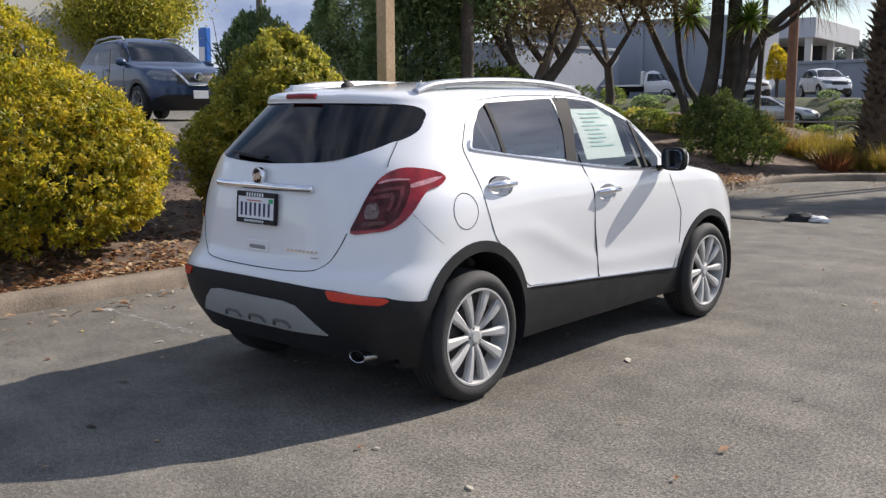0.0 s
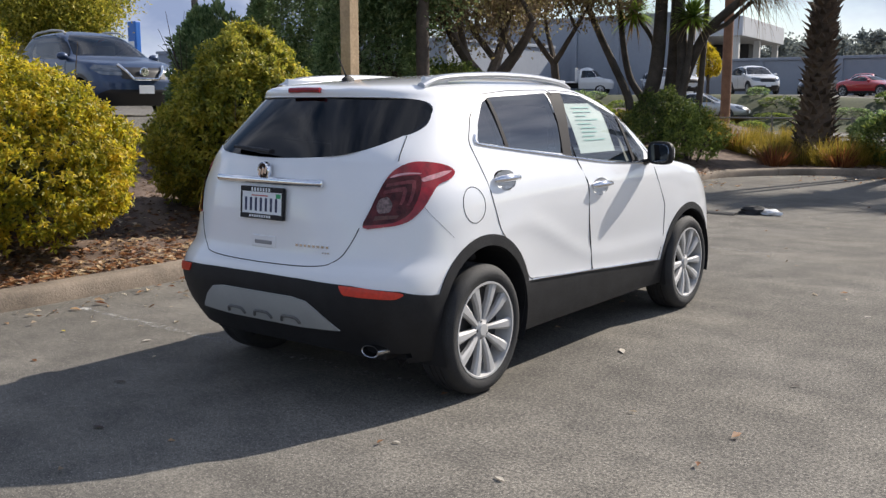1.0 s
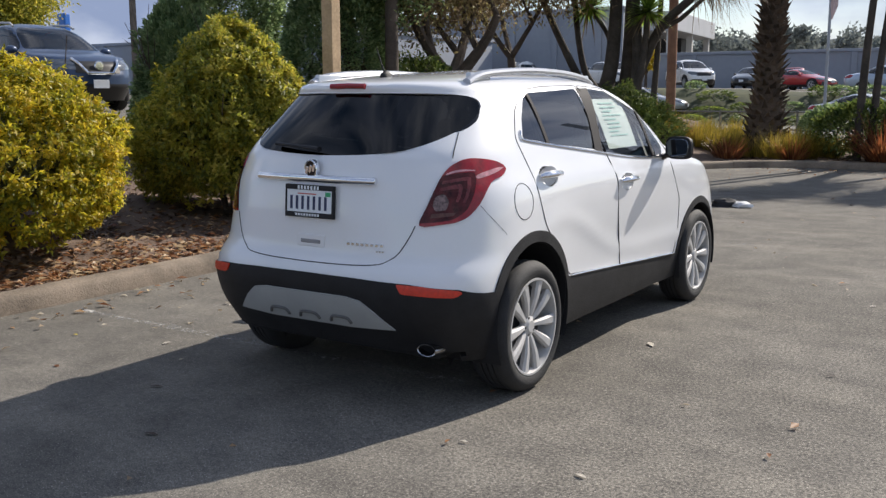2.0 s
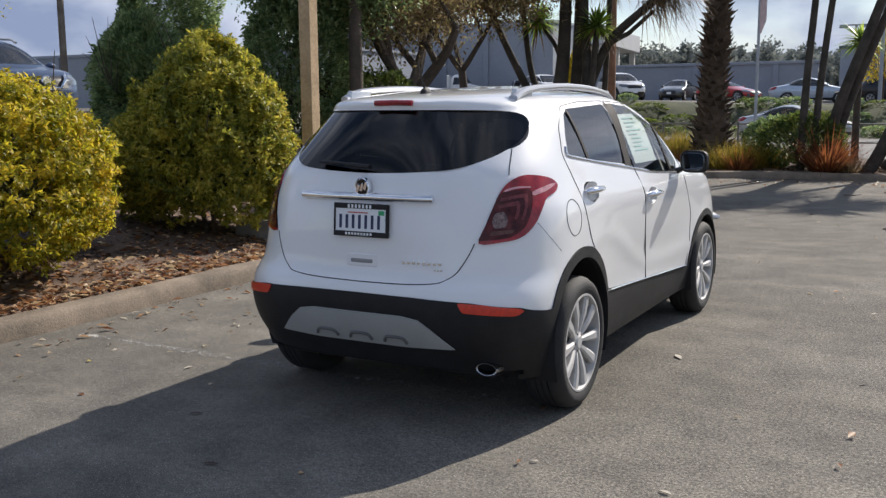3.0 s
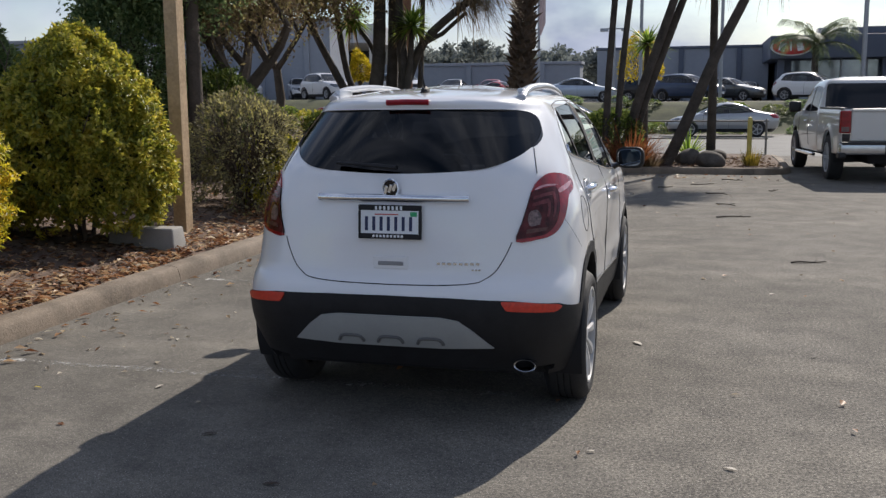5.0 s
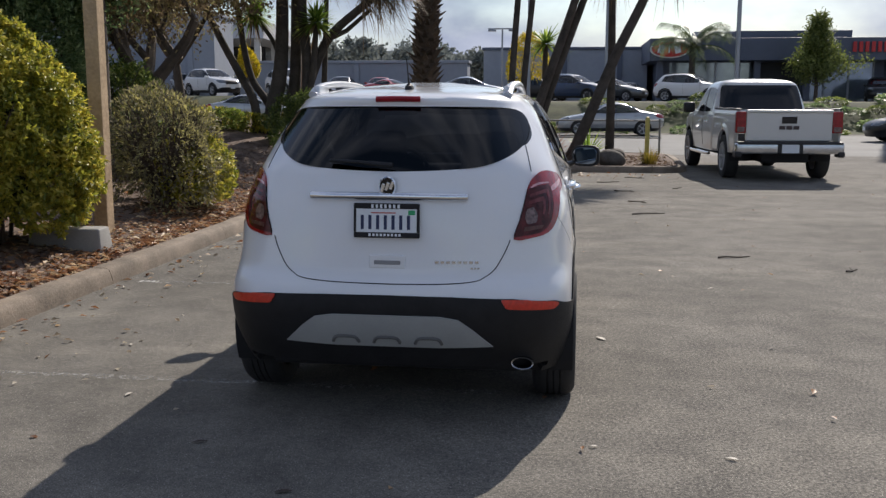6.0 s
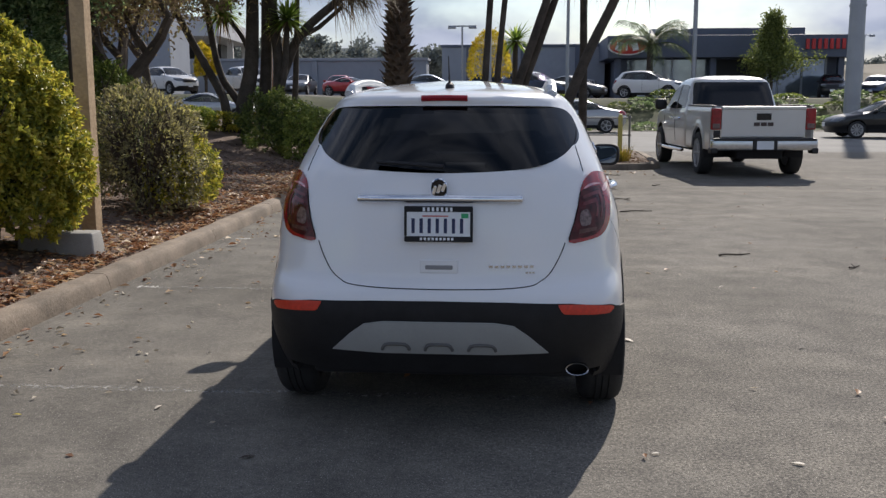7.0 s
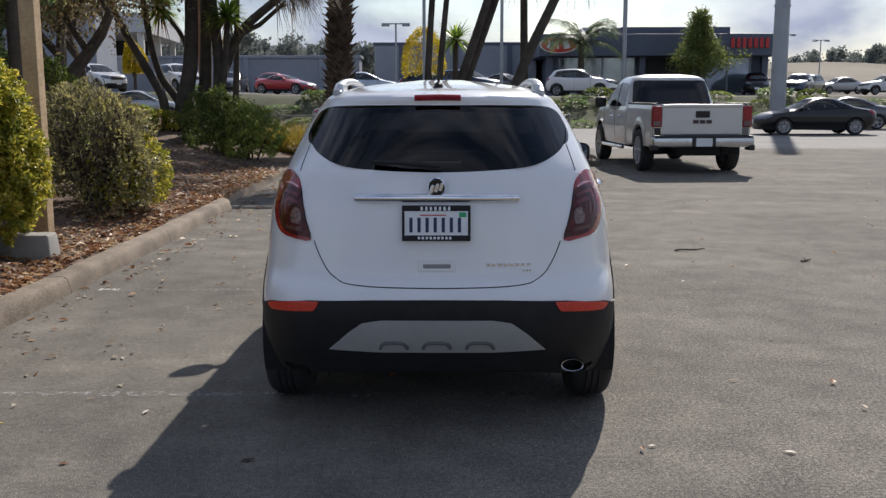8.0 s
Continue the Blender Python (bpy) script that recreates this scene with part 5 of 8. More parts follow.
def lumps(v, seed, size):
    """A smooth uneven factor over directions."""
    r = np.random.default_rng(seed)
    out = np.zeros(len(v))
    for _ in range(int(14 * max(1, 0.03 / size) ** 0.8) if size < 0.05 else 14):
        c = unit(r, 1)[0]
        out += r.uniform(-1, 1) * np.exp(-((1 - v @ c) / size))
    return out


LEAF_GOLD = leaf_mat("leaf_gold_green", (0.20, 0.215, 0.018), (0.48, 0.42, 0.028), (0.72, 0.53, 0.044), 0.42, 0.62)
LEAF_OLIVE = leaf_mat("leaf_olive", (0.17, 0.20, 0.030), (0.40, 0.385, 0.046), (0.68, 0.56, 0.095), 0.40, 0.52)
LEAF_DARK = leaf_mat("leaf_dark_green", (0.11, 0.175, 0.072), (0.21, 0.295, 0.12), (0.37, 0.44, 0.20), 0.42, 0.6)
LEAF_GREY = leaf_mat("leaf_grey_brown", (0.13, 0.12, 0.075), (0.24, 0.22, 0.12), (0.46, 0.42, 0.15), 0.45, 0.55)
LEAF_BROWN = leaf_mat("leaf_brown", (0.16, 0.115, 0.07), (0.28, 0.205, 0.115), (0.40, 0.36, 0.14), 0.6, 0.52)
LEAF_YELLOW = leaf_mat("leaf_yellow", (0.38, 0.32, 0.02), (0.66, 0.50, 0.025), (0.80, 0.62, 0.05), 0.5, 0.5)
LEAF_MID = leaf_mat("leaf_mid_green", (0.055, 0.09, 0.022), (0.12, 0.17, 0.038), (0.27, 0.30, 0.075), 0.5, 0.48)
LEAF_PALM = leaf_mat("leaf_palm_grey", (0.06, 0.085, 0.04), (0.13, 0.17, 0.08), (0.24, 0.28, 0.14), 0.5, 0.4)
LEAF_SPRING = leaf_mat("leaf_spring_green", (0.11, 0.16, 0.03), (0.22, 0.29, 0.055), (0.40, 0.44, 0.10), 0.5, 0.5)
LEAF_STREET = leaf_mat("leaf_street_green", (0.085, 0.12, 0.032), (0.18, 0.22, 0.055), (0.32, 0.35, 0.10), 0.5, 0.5)
LEAF_SWORD = leaf_mat("leaf_sword", (0.10, 0.17, 0.028), (0.24, 0.36, 0.055), (0.46, 0.55, 0.11), 0.4, 0.6)
LEAF_DRY = leaf_mat("leaf_dry_frond", (0.10, 0.065, 0.035), (0.22, 0.15, 0.08), (0.34, 0.25, 0.14))
GRASS_GOLD = leaf_mat("grass_gold", (0.14, 0.13, 0.02), (0.33, 0.25, 0.04), (0.50, 0.36, 0.06))
LEAF_RED = leaf_mat("leaf_red", (0.11, 0.035, 0.016), (0.27, 0.085, 0.033), (0.42, 0.19, 0.07))
BARK = surf("bark", (0.085, 0.065, 0.05), 0.9, var=0.4, scale=4, fine=35, bump=1.0, bscale=25)
# dark colour of the added shrub cores, seen as shade between leaves
SHRUB_CORE = surf("shrub_core_dark", (0.05, 0.055, 0.022), 0.95, var=0.6, scale=9, fine=50, bump=1.0, bscale=40)
BARK_GREY = surf("bark_grey", (0.070, 0.058, 0.047), 0.92, var=0.45, scale=4, fine=30, bump=1.0, bscale=20)
BARK_PALM = surf("palm_boots", (0.095, 0.066, 0.045), 0.92, var=0.5, scale=3, fine=20, bump=1.0, bscale=18, island=0.5)


def bush(name, label, x, y, z0, rx, ry, h, material, n, leaf, seed, boxy=0.8, rough=0.13, gaps=0.0, droop=0.2, stems=6, group="shrubs", upright=0.35, taper=0.0, sprig=0, block_core=0.0, foot=0.0, clumps=0, bulge=0.1):
    """A dense shrub: stems from the ground and leaves in shells over a lumpy dome."""
    r = np.random.default_rng(seed)
    ob = thing(name, label, "shrub", group, at=pose(x, y, z0))
    v = unit(r, int(n * 1.5))
    v = v[v[:, 2] > -0.62][:n]
    k = len(v)
    f = 1 + rough * lumps(v, seed, 0.10) + 0.55 * rough * lumps(v, seed + 1, 0.025) + 0.5 * rough * lumps(v, seed + 2, 0.005)
    f += (r.random(k) < 0.05) * r.random(k) * 0.07
    if clumps:
        # shoots crowd into tufts that stand proud of the hollows between them
        c = unit(r, clumps)
        size = r.uniform(0.6, 1.5, clumps)
        near = np.concatenate([((a @ c.T - 1) * clumps * 0.55 / size + 1).max(axis=1) for a in np.array_split(v, 40)])
        f += bulge * np.clip(near, -0.9, 1)
    depth = 1 - np.abs(r.normal(0, 0.07, k)) - 0.22 * (r.random(k) < 0.25) * r.random(k)
    b = np.sign(v) * np.abs(v) ** boxy
    b = b / np.maximum(0.75, np.linalg.norm(b, axis=1, keepdims=True)) if boxy < 1 else b
    p = b * np.array([rx, ry, h * 0.56]) * (f * depth)[:, None]
    p[:, 2] += h * 0.46
    if taper:
        p[:, :2] *= (1 - taper * np.clip(p[:, 2:] / h, 0, 1))
    if foot:
        p[:, :2] *= 1 - foot * np.clip(1 - p[:, 2:] / (0.5 * h), 0, 1) ** 1.4
    low = p[:, 2] < 0.03
    p[low, 2] = 0.03 + 0.05 * r.random(low.sum())
    if gaps:
        keep = r.random(k) > gaps * (0.5 + 0.5 * np.tanh(3 * lumps(v, seed + 5, 0.03)))
        p, v, f = p[keep], v[keep], f[keep]
        k = len(p)
    if sprig:
        # leaves gathered in whorls at the shoot tips
        m = k // sprig
        pick = r.permutation(k)[:m]
        axis = v[pick] + unit(r, m) * 0.45 + np.array([0, 0, upright + 0.15])
        axis /= np.linalg.norm(axis, axis=1, keepdims=True)
        shoot = leaf * r.uniform(0.5, 1.7, m)
        idx = np.repeat(np.arange(m), sprig)
        u = r.random(len(idx))
        k = len(idx)
        p = p[pick][idx] + axis[idx] * (shoot[idx] * u)[:, None] + r.normal(0, leaf * 0.12, (k, 3))
        p[:, 2] = np.maximum(p[:, 2], 0.03)
        side = unit(r, k)
        out = axis[idx] * (0.25 + 0.5 * u)[:, None] + side * 0.9 - np.array([0, 0, 0.25])
        nrm = axis[idx] + unit(r, k) * 0.35
        v = v[pick][idx]
    else:
        out = v + unit(r, k) * 0.75
        out[:, 2] += upright - droop * (1 - v[:, 2])
        nrm = v * 0.5 + unit(r, k) * 0.6 + np.array([0, 0, 0.8])
    ln = leaf * r.uniform(0.65, 1.3, k)
    leaf_mesh("crown", p, out, nrm, ln, ln * r.uniform(0.36, 0.5, k), material, ob)
    rg = random.Random(seed)
    bm = bmesh.new()
    for i in range(stems):
        a = rg.uniform(0, 6.28)
        q = 0.12 * rx
        e = Vector((math.cos(a) * rx * 0.65, math.sin(a) * ry * 0.65, h * rg.uniform(0.5, 0.85)))
        s = Vector((math.cos(a) * q, math.sin(a) * q, -0.08))
        tube(bm, [s, s.lerp(e, 0.4) + Vector((0, 0, 0.1)), e], [0.022, 0.016, 0.006], 6)
        for _ in range(5):
            t = rg.uniform(0.4, 1)
            m2 = s.lerp(e, t)
            tube(bm, [m2, m2 + Vector((rg.uniform(-1, 1) * rx * 0.35, rg.uniform(-1, 1) * ry * 0.35, rg.uniform(0.05, 0.35) * h))], [0.008, 0.003], 5)
    tagged(part("stemwork", bm, BARK, ob), kind="stuff")
    if block_core:
        # solid dark core added inside the leaves: stops light from behind, reads as shade
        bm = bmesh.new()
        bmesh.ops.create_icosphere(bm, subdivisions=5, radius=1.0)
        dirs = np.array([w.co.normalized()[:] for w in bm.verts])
        g = block_core * (1 + rough * lumps(dirs, seed, 0.10) + 0.55 * rough * lumps(dirs, seed + 1, 0.025)) + r.normal(0, 0.02, len(dirs))
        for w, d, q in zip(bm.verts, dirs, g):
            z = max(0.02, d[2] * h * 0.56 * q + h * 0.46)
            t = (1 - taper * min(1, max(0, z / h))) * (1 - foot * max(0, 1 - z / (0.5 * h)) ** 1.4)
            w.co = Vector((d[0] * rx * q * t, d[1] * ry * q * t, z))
        tagged(part("light_block_core", bm, SHRUB_CORE, ob), kind="stuff")
    return ob


def grow(bm, rg, p, d, length, r, depth, tips, wobble=0.35, spread=0.7, lift=0.15):
    """A limb that bends and forks; its tips gather the leaves."""
    pts, rad = [p], [r]
    n = 4
    for i in range(n):
        d = (d + Vector((rg.uniform(-1, 1), rg.uniform(-1, 1), rg.uniform(-0.6, 1) + lift)) * wobble * 0.4).normalized()
        p = p + d * length / n
        pts.append(p)
        rad.append(r * (1 - 0.42 * (i + 1) / n))
        if depth <= 1:
            tips.append((p, d))
    tube(bm, pts, rad, 7 if r > 0.03 else 5)
    if depth > 0:
        for _ in range(rg.choice((2, 2, 3))):
            nd = (d + Vector((rg.uniform(-1, 1), rg.uniform(-1, 1), rg.uniform(-0.5, 0.8))) * spread).normalized()
            k = rg.randint(2, n)
            grow(bm, rg, pts[k], nd, length * rg.uniform(0.6, 0.85), rad[k] * 0.72, depth - 1, tips, wobble, spread, lift)


def tree(name, label, x, y, z0, h_trunk, r, limb, depth, material, per_tip, leaf, clump, seed, bark=None, lean=(0, 0), spread=0.7, hang=0.0, group="trees", forks=3, lift=0.15):
    rg = random.Random(seed)
    rn = np.random.default_rng(seed)
    ob = thing(name, label, "tree", group, at=pose(x, y, z0))
    bm = bmesh.new()
    top = Vector((lean[0], lean[1], h_trunk))
    mid = top * 0.5 + Vector((rg.uniform(-0.1, 0.1), rg.uniform(-0.1, 0.1), 0))
    tube(bm, [(0, 0, -0.15), (0, 0, 0.1), mid, top], [r * 1.5, r * 1.15, r, r * 0.85], 12)
    tips = []
    for i in range(forks):
        a = 6.28 * (i + rg.uniform(-0.2, 0.2)) / forks
        grow(bm, rg, top - Vector((0, 0, 0.03)), Vector((math.cos(a) * spread, math.sin(a) * spread, 1.0)).normalized(), limb, r * 0.7, depth, tips, spread=spread, lift=lift)
    part("trunk", bm, bark or BARK, ob, smooth=True)
    c = np.array([t[0] for t in tips])
    idx = rn.integers(0, len(c), per_tip * len(c))
    p = c[idx] + np.clip(rn.normal(0, clump, (len(idx), 3)), -1.7 * clump, 1.7 * clump) * np.array([1, 1, 0.75])
    d = unit(rn, len(p)) + np.array([0, 0, -hang])
    nrm = unit(rn, len(p)) + np.array([0, 0, 0.6])
    ln = leaf * rn.uniform(0.6, 1.35, len(p))
    leaf_mesh("crown", p, d, nrm, ln, ln * rn.uniform(0.35, 0.55, len(p)), material, ob)
    return ob


def blades(name, pos, out, length, width, droop, material, parent, label=""):
    """Long sword leaves or grass: each a tapering strip that arches over."""
    pos, d = np.asarray(pos, float), np.asarray(out, float)
    d = d / np.linalg.norm(d, axis=1, keepdims=True)
    k = len(pos)
    s = np.cross(d, np.array([0, 0, 1.0]) + 0.01)
    s = s / np.maximum(1e-6, np.linalg.norm(s, axis=1, keepdims=True))
    ln, wd, dr = (np.broadcast_to(np.reshape(a, (-1, 1)), (k, 1)) for a in (length, width, droop))
    rows = 5
    verts = np.empty((k, rows * 2, 3))
    for i in range(rows):
        t = i / (rows - 1)
        c = pos + d * ln * t - np.array([0, 0, 1.0]) * dr * ln * t * t
        w = wd * (0.7 + 0.6 * t if t < 0.3 else (1 - t) * 1.25 + 0.02)
        verts[:, i * 2] = c + s * w * 0.5
        verts[:, i * 2 + 1] = c - s * w * 0.5
    quads = []
    for i in range(rows - 1):
        quads.append([i * 2, i * 2 + 2, i * 2 + 3, i * 2 + 1])
    base = np.arange(k)[:, None, None] * rows * 2
    faces = (base + np.array(quads)[None]).reshape(-1, 4)
    me = bpy.data.meshes.new(name)
    me.vertices.add(k * rows * 2)
    me.vertices.foreach_set("co", verts.reshape(-1))
    me.loops.add(len(faces) * 4)
    me.loops.foreach_set("vertex_index", faces.reshape(-1))
    me.polygons.add(len(faces))
    me.polygons.foreach_set("loop_start", np.arange(len(faces)) * 4)
    me.materials.append(material)
    me.update(calc_edges=True)
    me.validate()
    ob = new(name, me)
    ob.parent = parent
    return tagged(ob, label, kind="stuff")


def rosette(name, at, n, length, width, material, parent, seed, low=-0.3, droop=0.25, label=""):
    r = np.random.default_rng(seed)
    d = unit(r, n * 3)
    d = d[d[:, 2] > low][:n]
    p = np.repeat([list(at)], len(d), axis=0) + d * 0.05
    return blades(name, p, d, length * r.uniform(0.7, 1.15, len(d)), width, droop * r.uniform(0.3, 1.6, len(d)), material, parent, label)


def sword_tree(name, label, x, y, z0, trunks, seed, head=170, length=0.6, dry=60):
    """Yucca or cabbage tree: each trunk a list of points, with a head of sword leaves and a dry skirt."""
    ob = thing(name, label, "tree", "trees", at=pose(x, y, z0))
    for i, (pts, r, has) in enumerate(trunks):
        bm = bmesh.new()
        line = smooth_line([Vector(p) for p in pts], 5)
        tube(bm, line, list(np.linspace(r * 1.25, r * 0.8, len(line))), 10)
        t = part("trunk", bm, BARK_GREY, ob, smooth=True)
        if has:
            rosette("leaf_head", line[-1], head, length, 0.072, LEAF_SWORD, t, seed + i, -0.45)
            if dry:
                rn = np.random.default_rng(seed + 50 + i)
                d = unit(rn, dry)
                d[:, 2] = -np.abs(d[:, 2]) * 0.6 - 0.1
                blades("dry_skirt", np.repeat([list(line[-1])], dry, axis=0), d, length * rn.uniform(0.7, 1.2, dry), 0.05, 0.55, LEAF_DRY, t)
    return ob


def grass_clump(name, label, x, y, z0, r, h, n, material, seed, width=0.012, spread=0.45, group="grasses", category="grass"):
    ob = thing(name, label, category, group, at=pose(x, y, z0))
    rn = np.random.default_rng(seed)
    a = rn.uniform(0, 6.283, n)
    q = np.sqrt(rn.random(n)) * r
    p = np.stack([np.cos(a) * q * 0.6, np.sin(a) * q * 0.6, np.full(n, -0.02)], 1)
    d = np.stack([np.cos(a) * spread * q / r, np.sin(a) * spread * q / r, np.ones(n)], 1) + rn.normal(0, 0.12, (n, 3))
    blades("grass_tuft", p, d, h * rn.uniform(0.6, 1.15, n), width, 0.28 * rn.uniform(0.2, 1.6, n), material, ob)
    return ob


def bz(x, y):
    return bed_height(x, y) - 0.01


def spire_tree(x, y, z0):
    """Young tree with a tall thin leader and two lower lobes."""
    rn = np.random.default_rng(28)
    ob = thing("spire_tree", "bright green young tree with a thin leader", "tree", "trees", at=pose(x, y, z0))
    bm = bmesh.new()
    tube(bm, [(0, 0, -0.1), (0.05, 0, 2.0), (-0.1, 0, 5.4)], [0.14, 0.10, 0.02], 10)
    tips = []
    for k in range(46):
        z = 1.0 + 4.6 * (k / 46) ** 1.1
        a = k * 2.39996
        ln = 1.8 * (1 - (z - 1.0) / 4.9) ** 1.35 * rn.uniform(0.55, 1.15) + 0.12
        if math.cos(a) > 0.75 and z < 3.0:
            ln *= 1.5
        e = Vector((math.cos(a) * ln, math.sin(a) * ln, z + ln * 0.55))
        tube(bm, [(0, 0, z), e * 0.5 + Vector((0, 0, z * 0.5 - 0.05)), e], [0.03, 0.018, 0.006], 5)
        for t in (0.5, 0.75, 1.0):
            tips.append((Vector((0, 0, z)).lerp(e, t)))
    part("trunk", bm, BARK, ob, smooth=True)
    c = np.array([t[:] for t in tips])
    idx = rn.integers(0, len(c), 11000)
    p = c[idx] + np.clip(rn.normal(0, 0.26, (len(idx), 3)), -0.55, 0.55)
    ln = rn.uniform(0.12, 0.26, len(p))
    leaf_mesh("crown", p, unit(rn, len(p)), unit(rn, len(p)) + np.array([0, 0, 0.6]), ln, ln * 0.5, LEAF_STREET, ob)
    return ob


def build_plants():
    bush("hedge_shrub", "rounded golden-green evergreen shrub by the kerb", -4.42, 0.15, bz(-4.4, 0.15), 1.27, 1.41, 1.49, LEAF_GOLD, 95000, 0.048, 11, boxy=0.92, rough=0.22, sprig=11, block_core=0.60, foot=0.12, clumps=320, bulge=0.06)
    bush("hedge_shrub", "rounded golden-green evergreen shrub beside the post", -4.30, 3.08, bz(-4.3, 3.0), 1.03, 0.98, 1.82, LEAF_OLIVE, 78000, 0.055, 12, boxy=1.0, rough=0.33, sprig=10, taper=0.36, block_core=0.55, foot=0.30, clumps=230, bulge=0.085)
    bush("hedge_shrub", "golden-green shrub higher on the bank", -7.6, 0.9, bz(-7.6, 0.9), 1.4, 1.35, 1.95, LEAF_GOLD, 42000, 0.055, 13, boxy=0.95, sprig=10, block_core=0.70, clumps=240, bulge=0.08)
    bush("twiggy_shrub", "grey-brown twiggy shrub with sparse yellowing leaves", -4.05, 6.1, bz(-4.05, 6.1), 0.66, 0.66, 1.38, LEAF_GREY, 11000, 0.054, 14, boxy=1.0, rough=0.42, gaps=0.45, stems=64, group="", clumps=55, bulge=0.20, foot=-0.1)
    bush("twiggy_shrub", "low yellow-green leafy shrub at the kerb", -3.78, 6.4, bz(-3.8, 6.4), 0.42, 0.5, 0.95, LEAF_OLIVE, 6500, 0.055, 18, boxy=0.9, rough=0.3, gaps=0.25, stems=8, group="", sprig=7)
    bush("low_shrub", "dense green shrub at the bed's corner", -4.62, 14.45, bz(-4.6, 14.4) - 0.05, 0.68, 0.7, 1.22, LEAF_MID, 10000, 0.07, 15, rough=0.42, boxy=1.1, gaps=0.25, sprig=6, clumps=60, bulge=0.15)
    bush("low_shrub", "yellow-green shrub at the bed's corner", -3.95, 14.15, bz(-3.9, 14.1) - 0.04, 0.6, 0.6, 1.02, LEAF_SPRING, 6500, 0.065, 19, rough=0.4, boxy=1.1, gaps=0.25, sprig=6, clumps=50, bulge=0.15)
    bush("low_shrub", "dark green shrub under the tree", -6.3, 9.3, bz(-6.3, 9.3), 1.0, 0.9, 1.5, LEAF_MID, 5000, 0.10, 16, rough=0.2)
    bush("tall_shrub", "dark evergreen shrub behind the golden one", -7.2, 5.05, bz(-7.2, 5.05), 0.95, 0.9, 2.05, LEAF_DARK, 22000, 0.075, 17, boxy=1.05, rough=0.62, taper=0.40, gaps=0.25, upright=0.6, clumps=110, bulge=0.12)
    tree("evergreen_tree", "dense dark evergreen tree on the bank", -6.75, 8.3, bz(-6.75, 8.3), 0.9, 0.13, 1.5, 2, LEAF_DARK, 760, 0.085, 0.42, 21, spread=0.5, lift=0.5)
    tree("evergreen_tree", "dark evergreen tree with a straight bare trunk", -5.62, 7.75, bz(-5.62, 7.75), 3.7, 0.10, 1.2, 2, LEAF_DARK, 420, 0.085, 0.40, 29, spread=0.8)
    bush("far_evergreen", "large dense evergreen tree across the upper lot", -31.6, 30.0, 1.3, 2.35, 2.4, 8.2, LEAF_DARK, 52000, 0.20, 22, boxy=1.05, rough=0.62, gaps=0.25, clumps=150, bulge=0.12, group="trees", taper=0.2)
    for i, (gx, gy, gr) in enumerate(((-7.0, 15.4, 0.45), (-6.55, 15.1, 0.4), (-6.15, 15.5, 0.38), (-7.5, 14.6, 0.5))):
        bush("ground_cover", "low yellow-green ground cover on the bank", gx, gy, bz(gx, gy), gr, gr, 0.42, LEAF_SPRING if i % 2 else LEAF_OLIVE, 1800, 0.065, 60 + i, stems=3, group="ground cover", clumps=30, bulge=0.15)
    bush("evergreen_shrub", "tall dark evergreen shrub behind the timber post", -6.75, 7.7, bz(-6.75, 7.7), 1.0, 0.9, 2.9, LEAF_DARK, 30000, 0.08, 51, boxy=1.05, rough=0.6, taper=0.15, gaps=0.2, clumps=120, bulge=0.12)
    bush("low_shrub", "leafy green shrub at the foot of the tree", -5.75, 8.6, bz(-5.75, 8.6), 0.62, 0.6, 1.55, LEAF_MID, 7000, 0.075, 52, boxy=1.05, rough=0.5, gaps=0.25, sprig=6, clumps=60, bulge=0.14)
    tree("brown_tree", "spreading tree with browning leaves", -6.05, 10.15, bz(-6.05, 10.15), 1.2, 0.17, 1.4, 3, LEAF_BROWN, 95, 0.08, 0.40, 23, lean=(0.0, 0), spread=1.0, hang=0.6)
    tree("brown_tree", "tree with drooping browning leaves", -7.6, 15.0, bz(-7.6, 15.0), 1.3, 0.10, 1.3, 3, LEAF_BROWN, 220, 0.09, 0.48, 24, spread=0.9, hang=0.9)
    tree("leafy_tree", "yellow-green street tree beyond the upper lot", -37.4, 20.8, 1.1, 2.2, 0.2, 2.0, 2, LEAF_OLIVE, 420, 0.17, 0.7, 25, spread=0.8)
    for x, y, s, w in ((-1.66, 52.0, 2.35, 0.55), (-18.0, 50.0, 1.3, 0.5)):
        z0 = land_height(x, y)
        ob = bush("yellow_tree", "small tree with yellow autumn leaves", x, y, z0 + 0.9, s * w, s * w, s * 1.28, LEAF_YELLOW, 3200, 0.17, 26 + int(y), boxy=1.0, rough=0.3, gaps=0.2, stems=7, group="trees", taper=0.18)
        bm = bmesh.new()
        tube(bm, [(0, 0, -1.0), (0.03, 0, 0.2), (0, 0, s)], [0.10, 0.08, 0.03], 8)
        part("trunk", bm, BARK, ob, smooth=True)
    spire_tree(17.3, 64.0, land_height(17.3, 64.0))
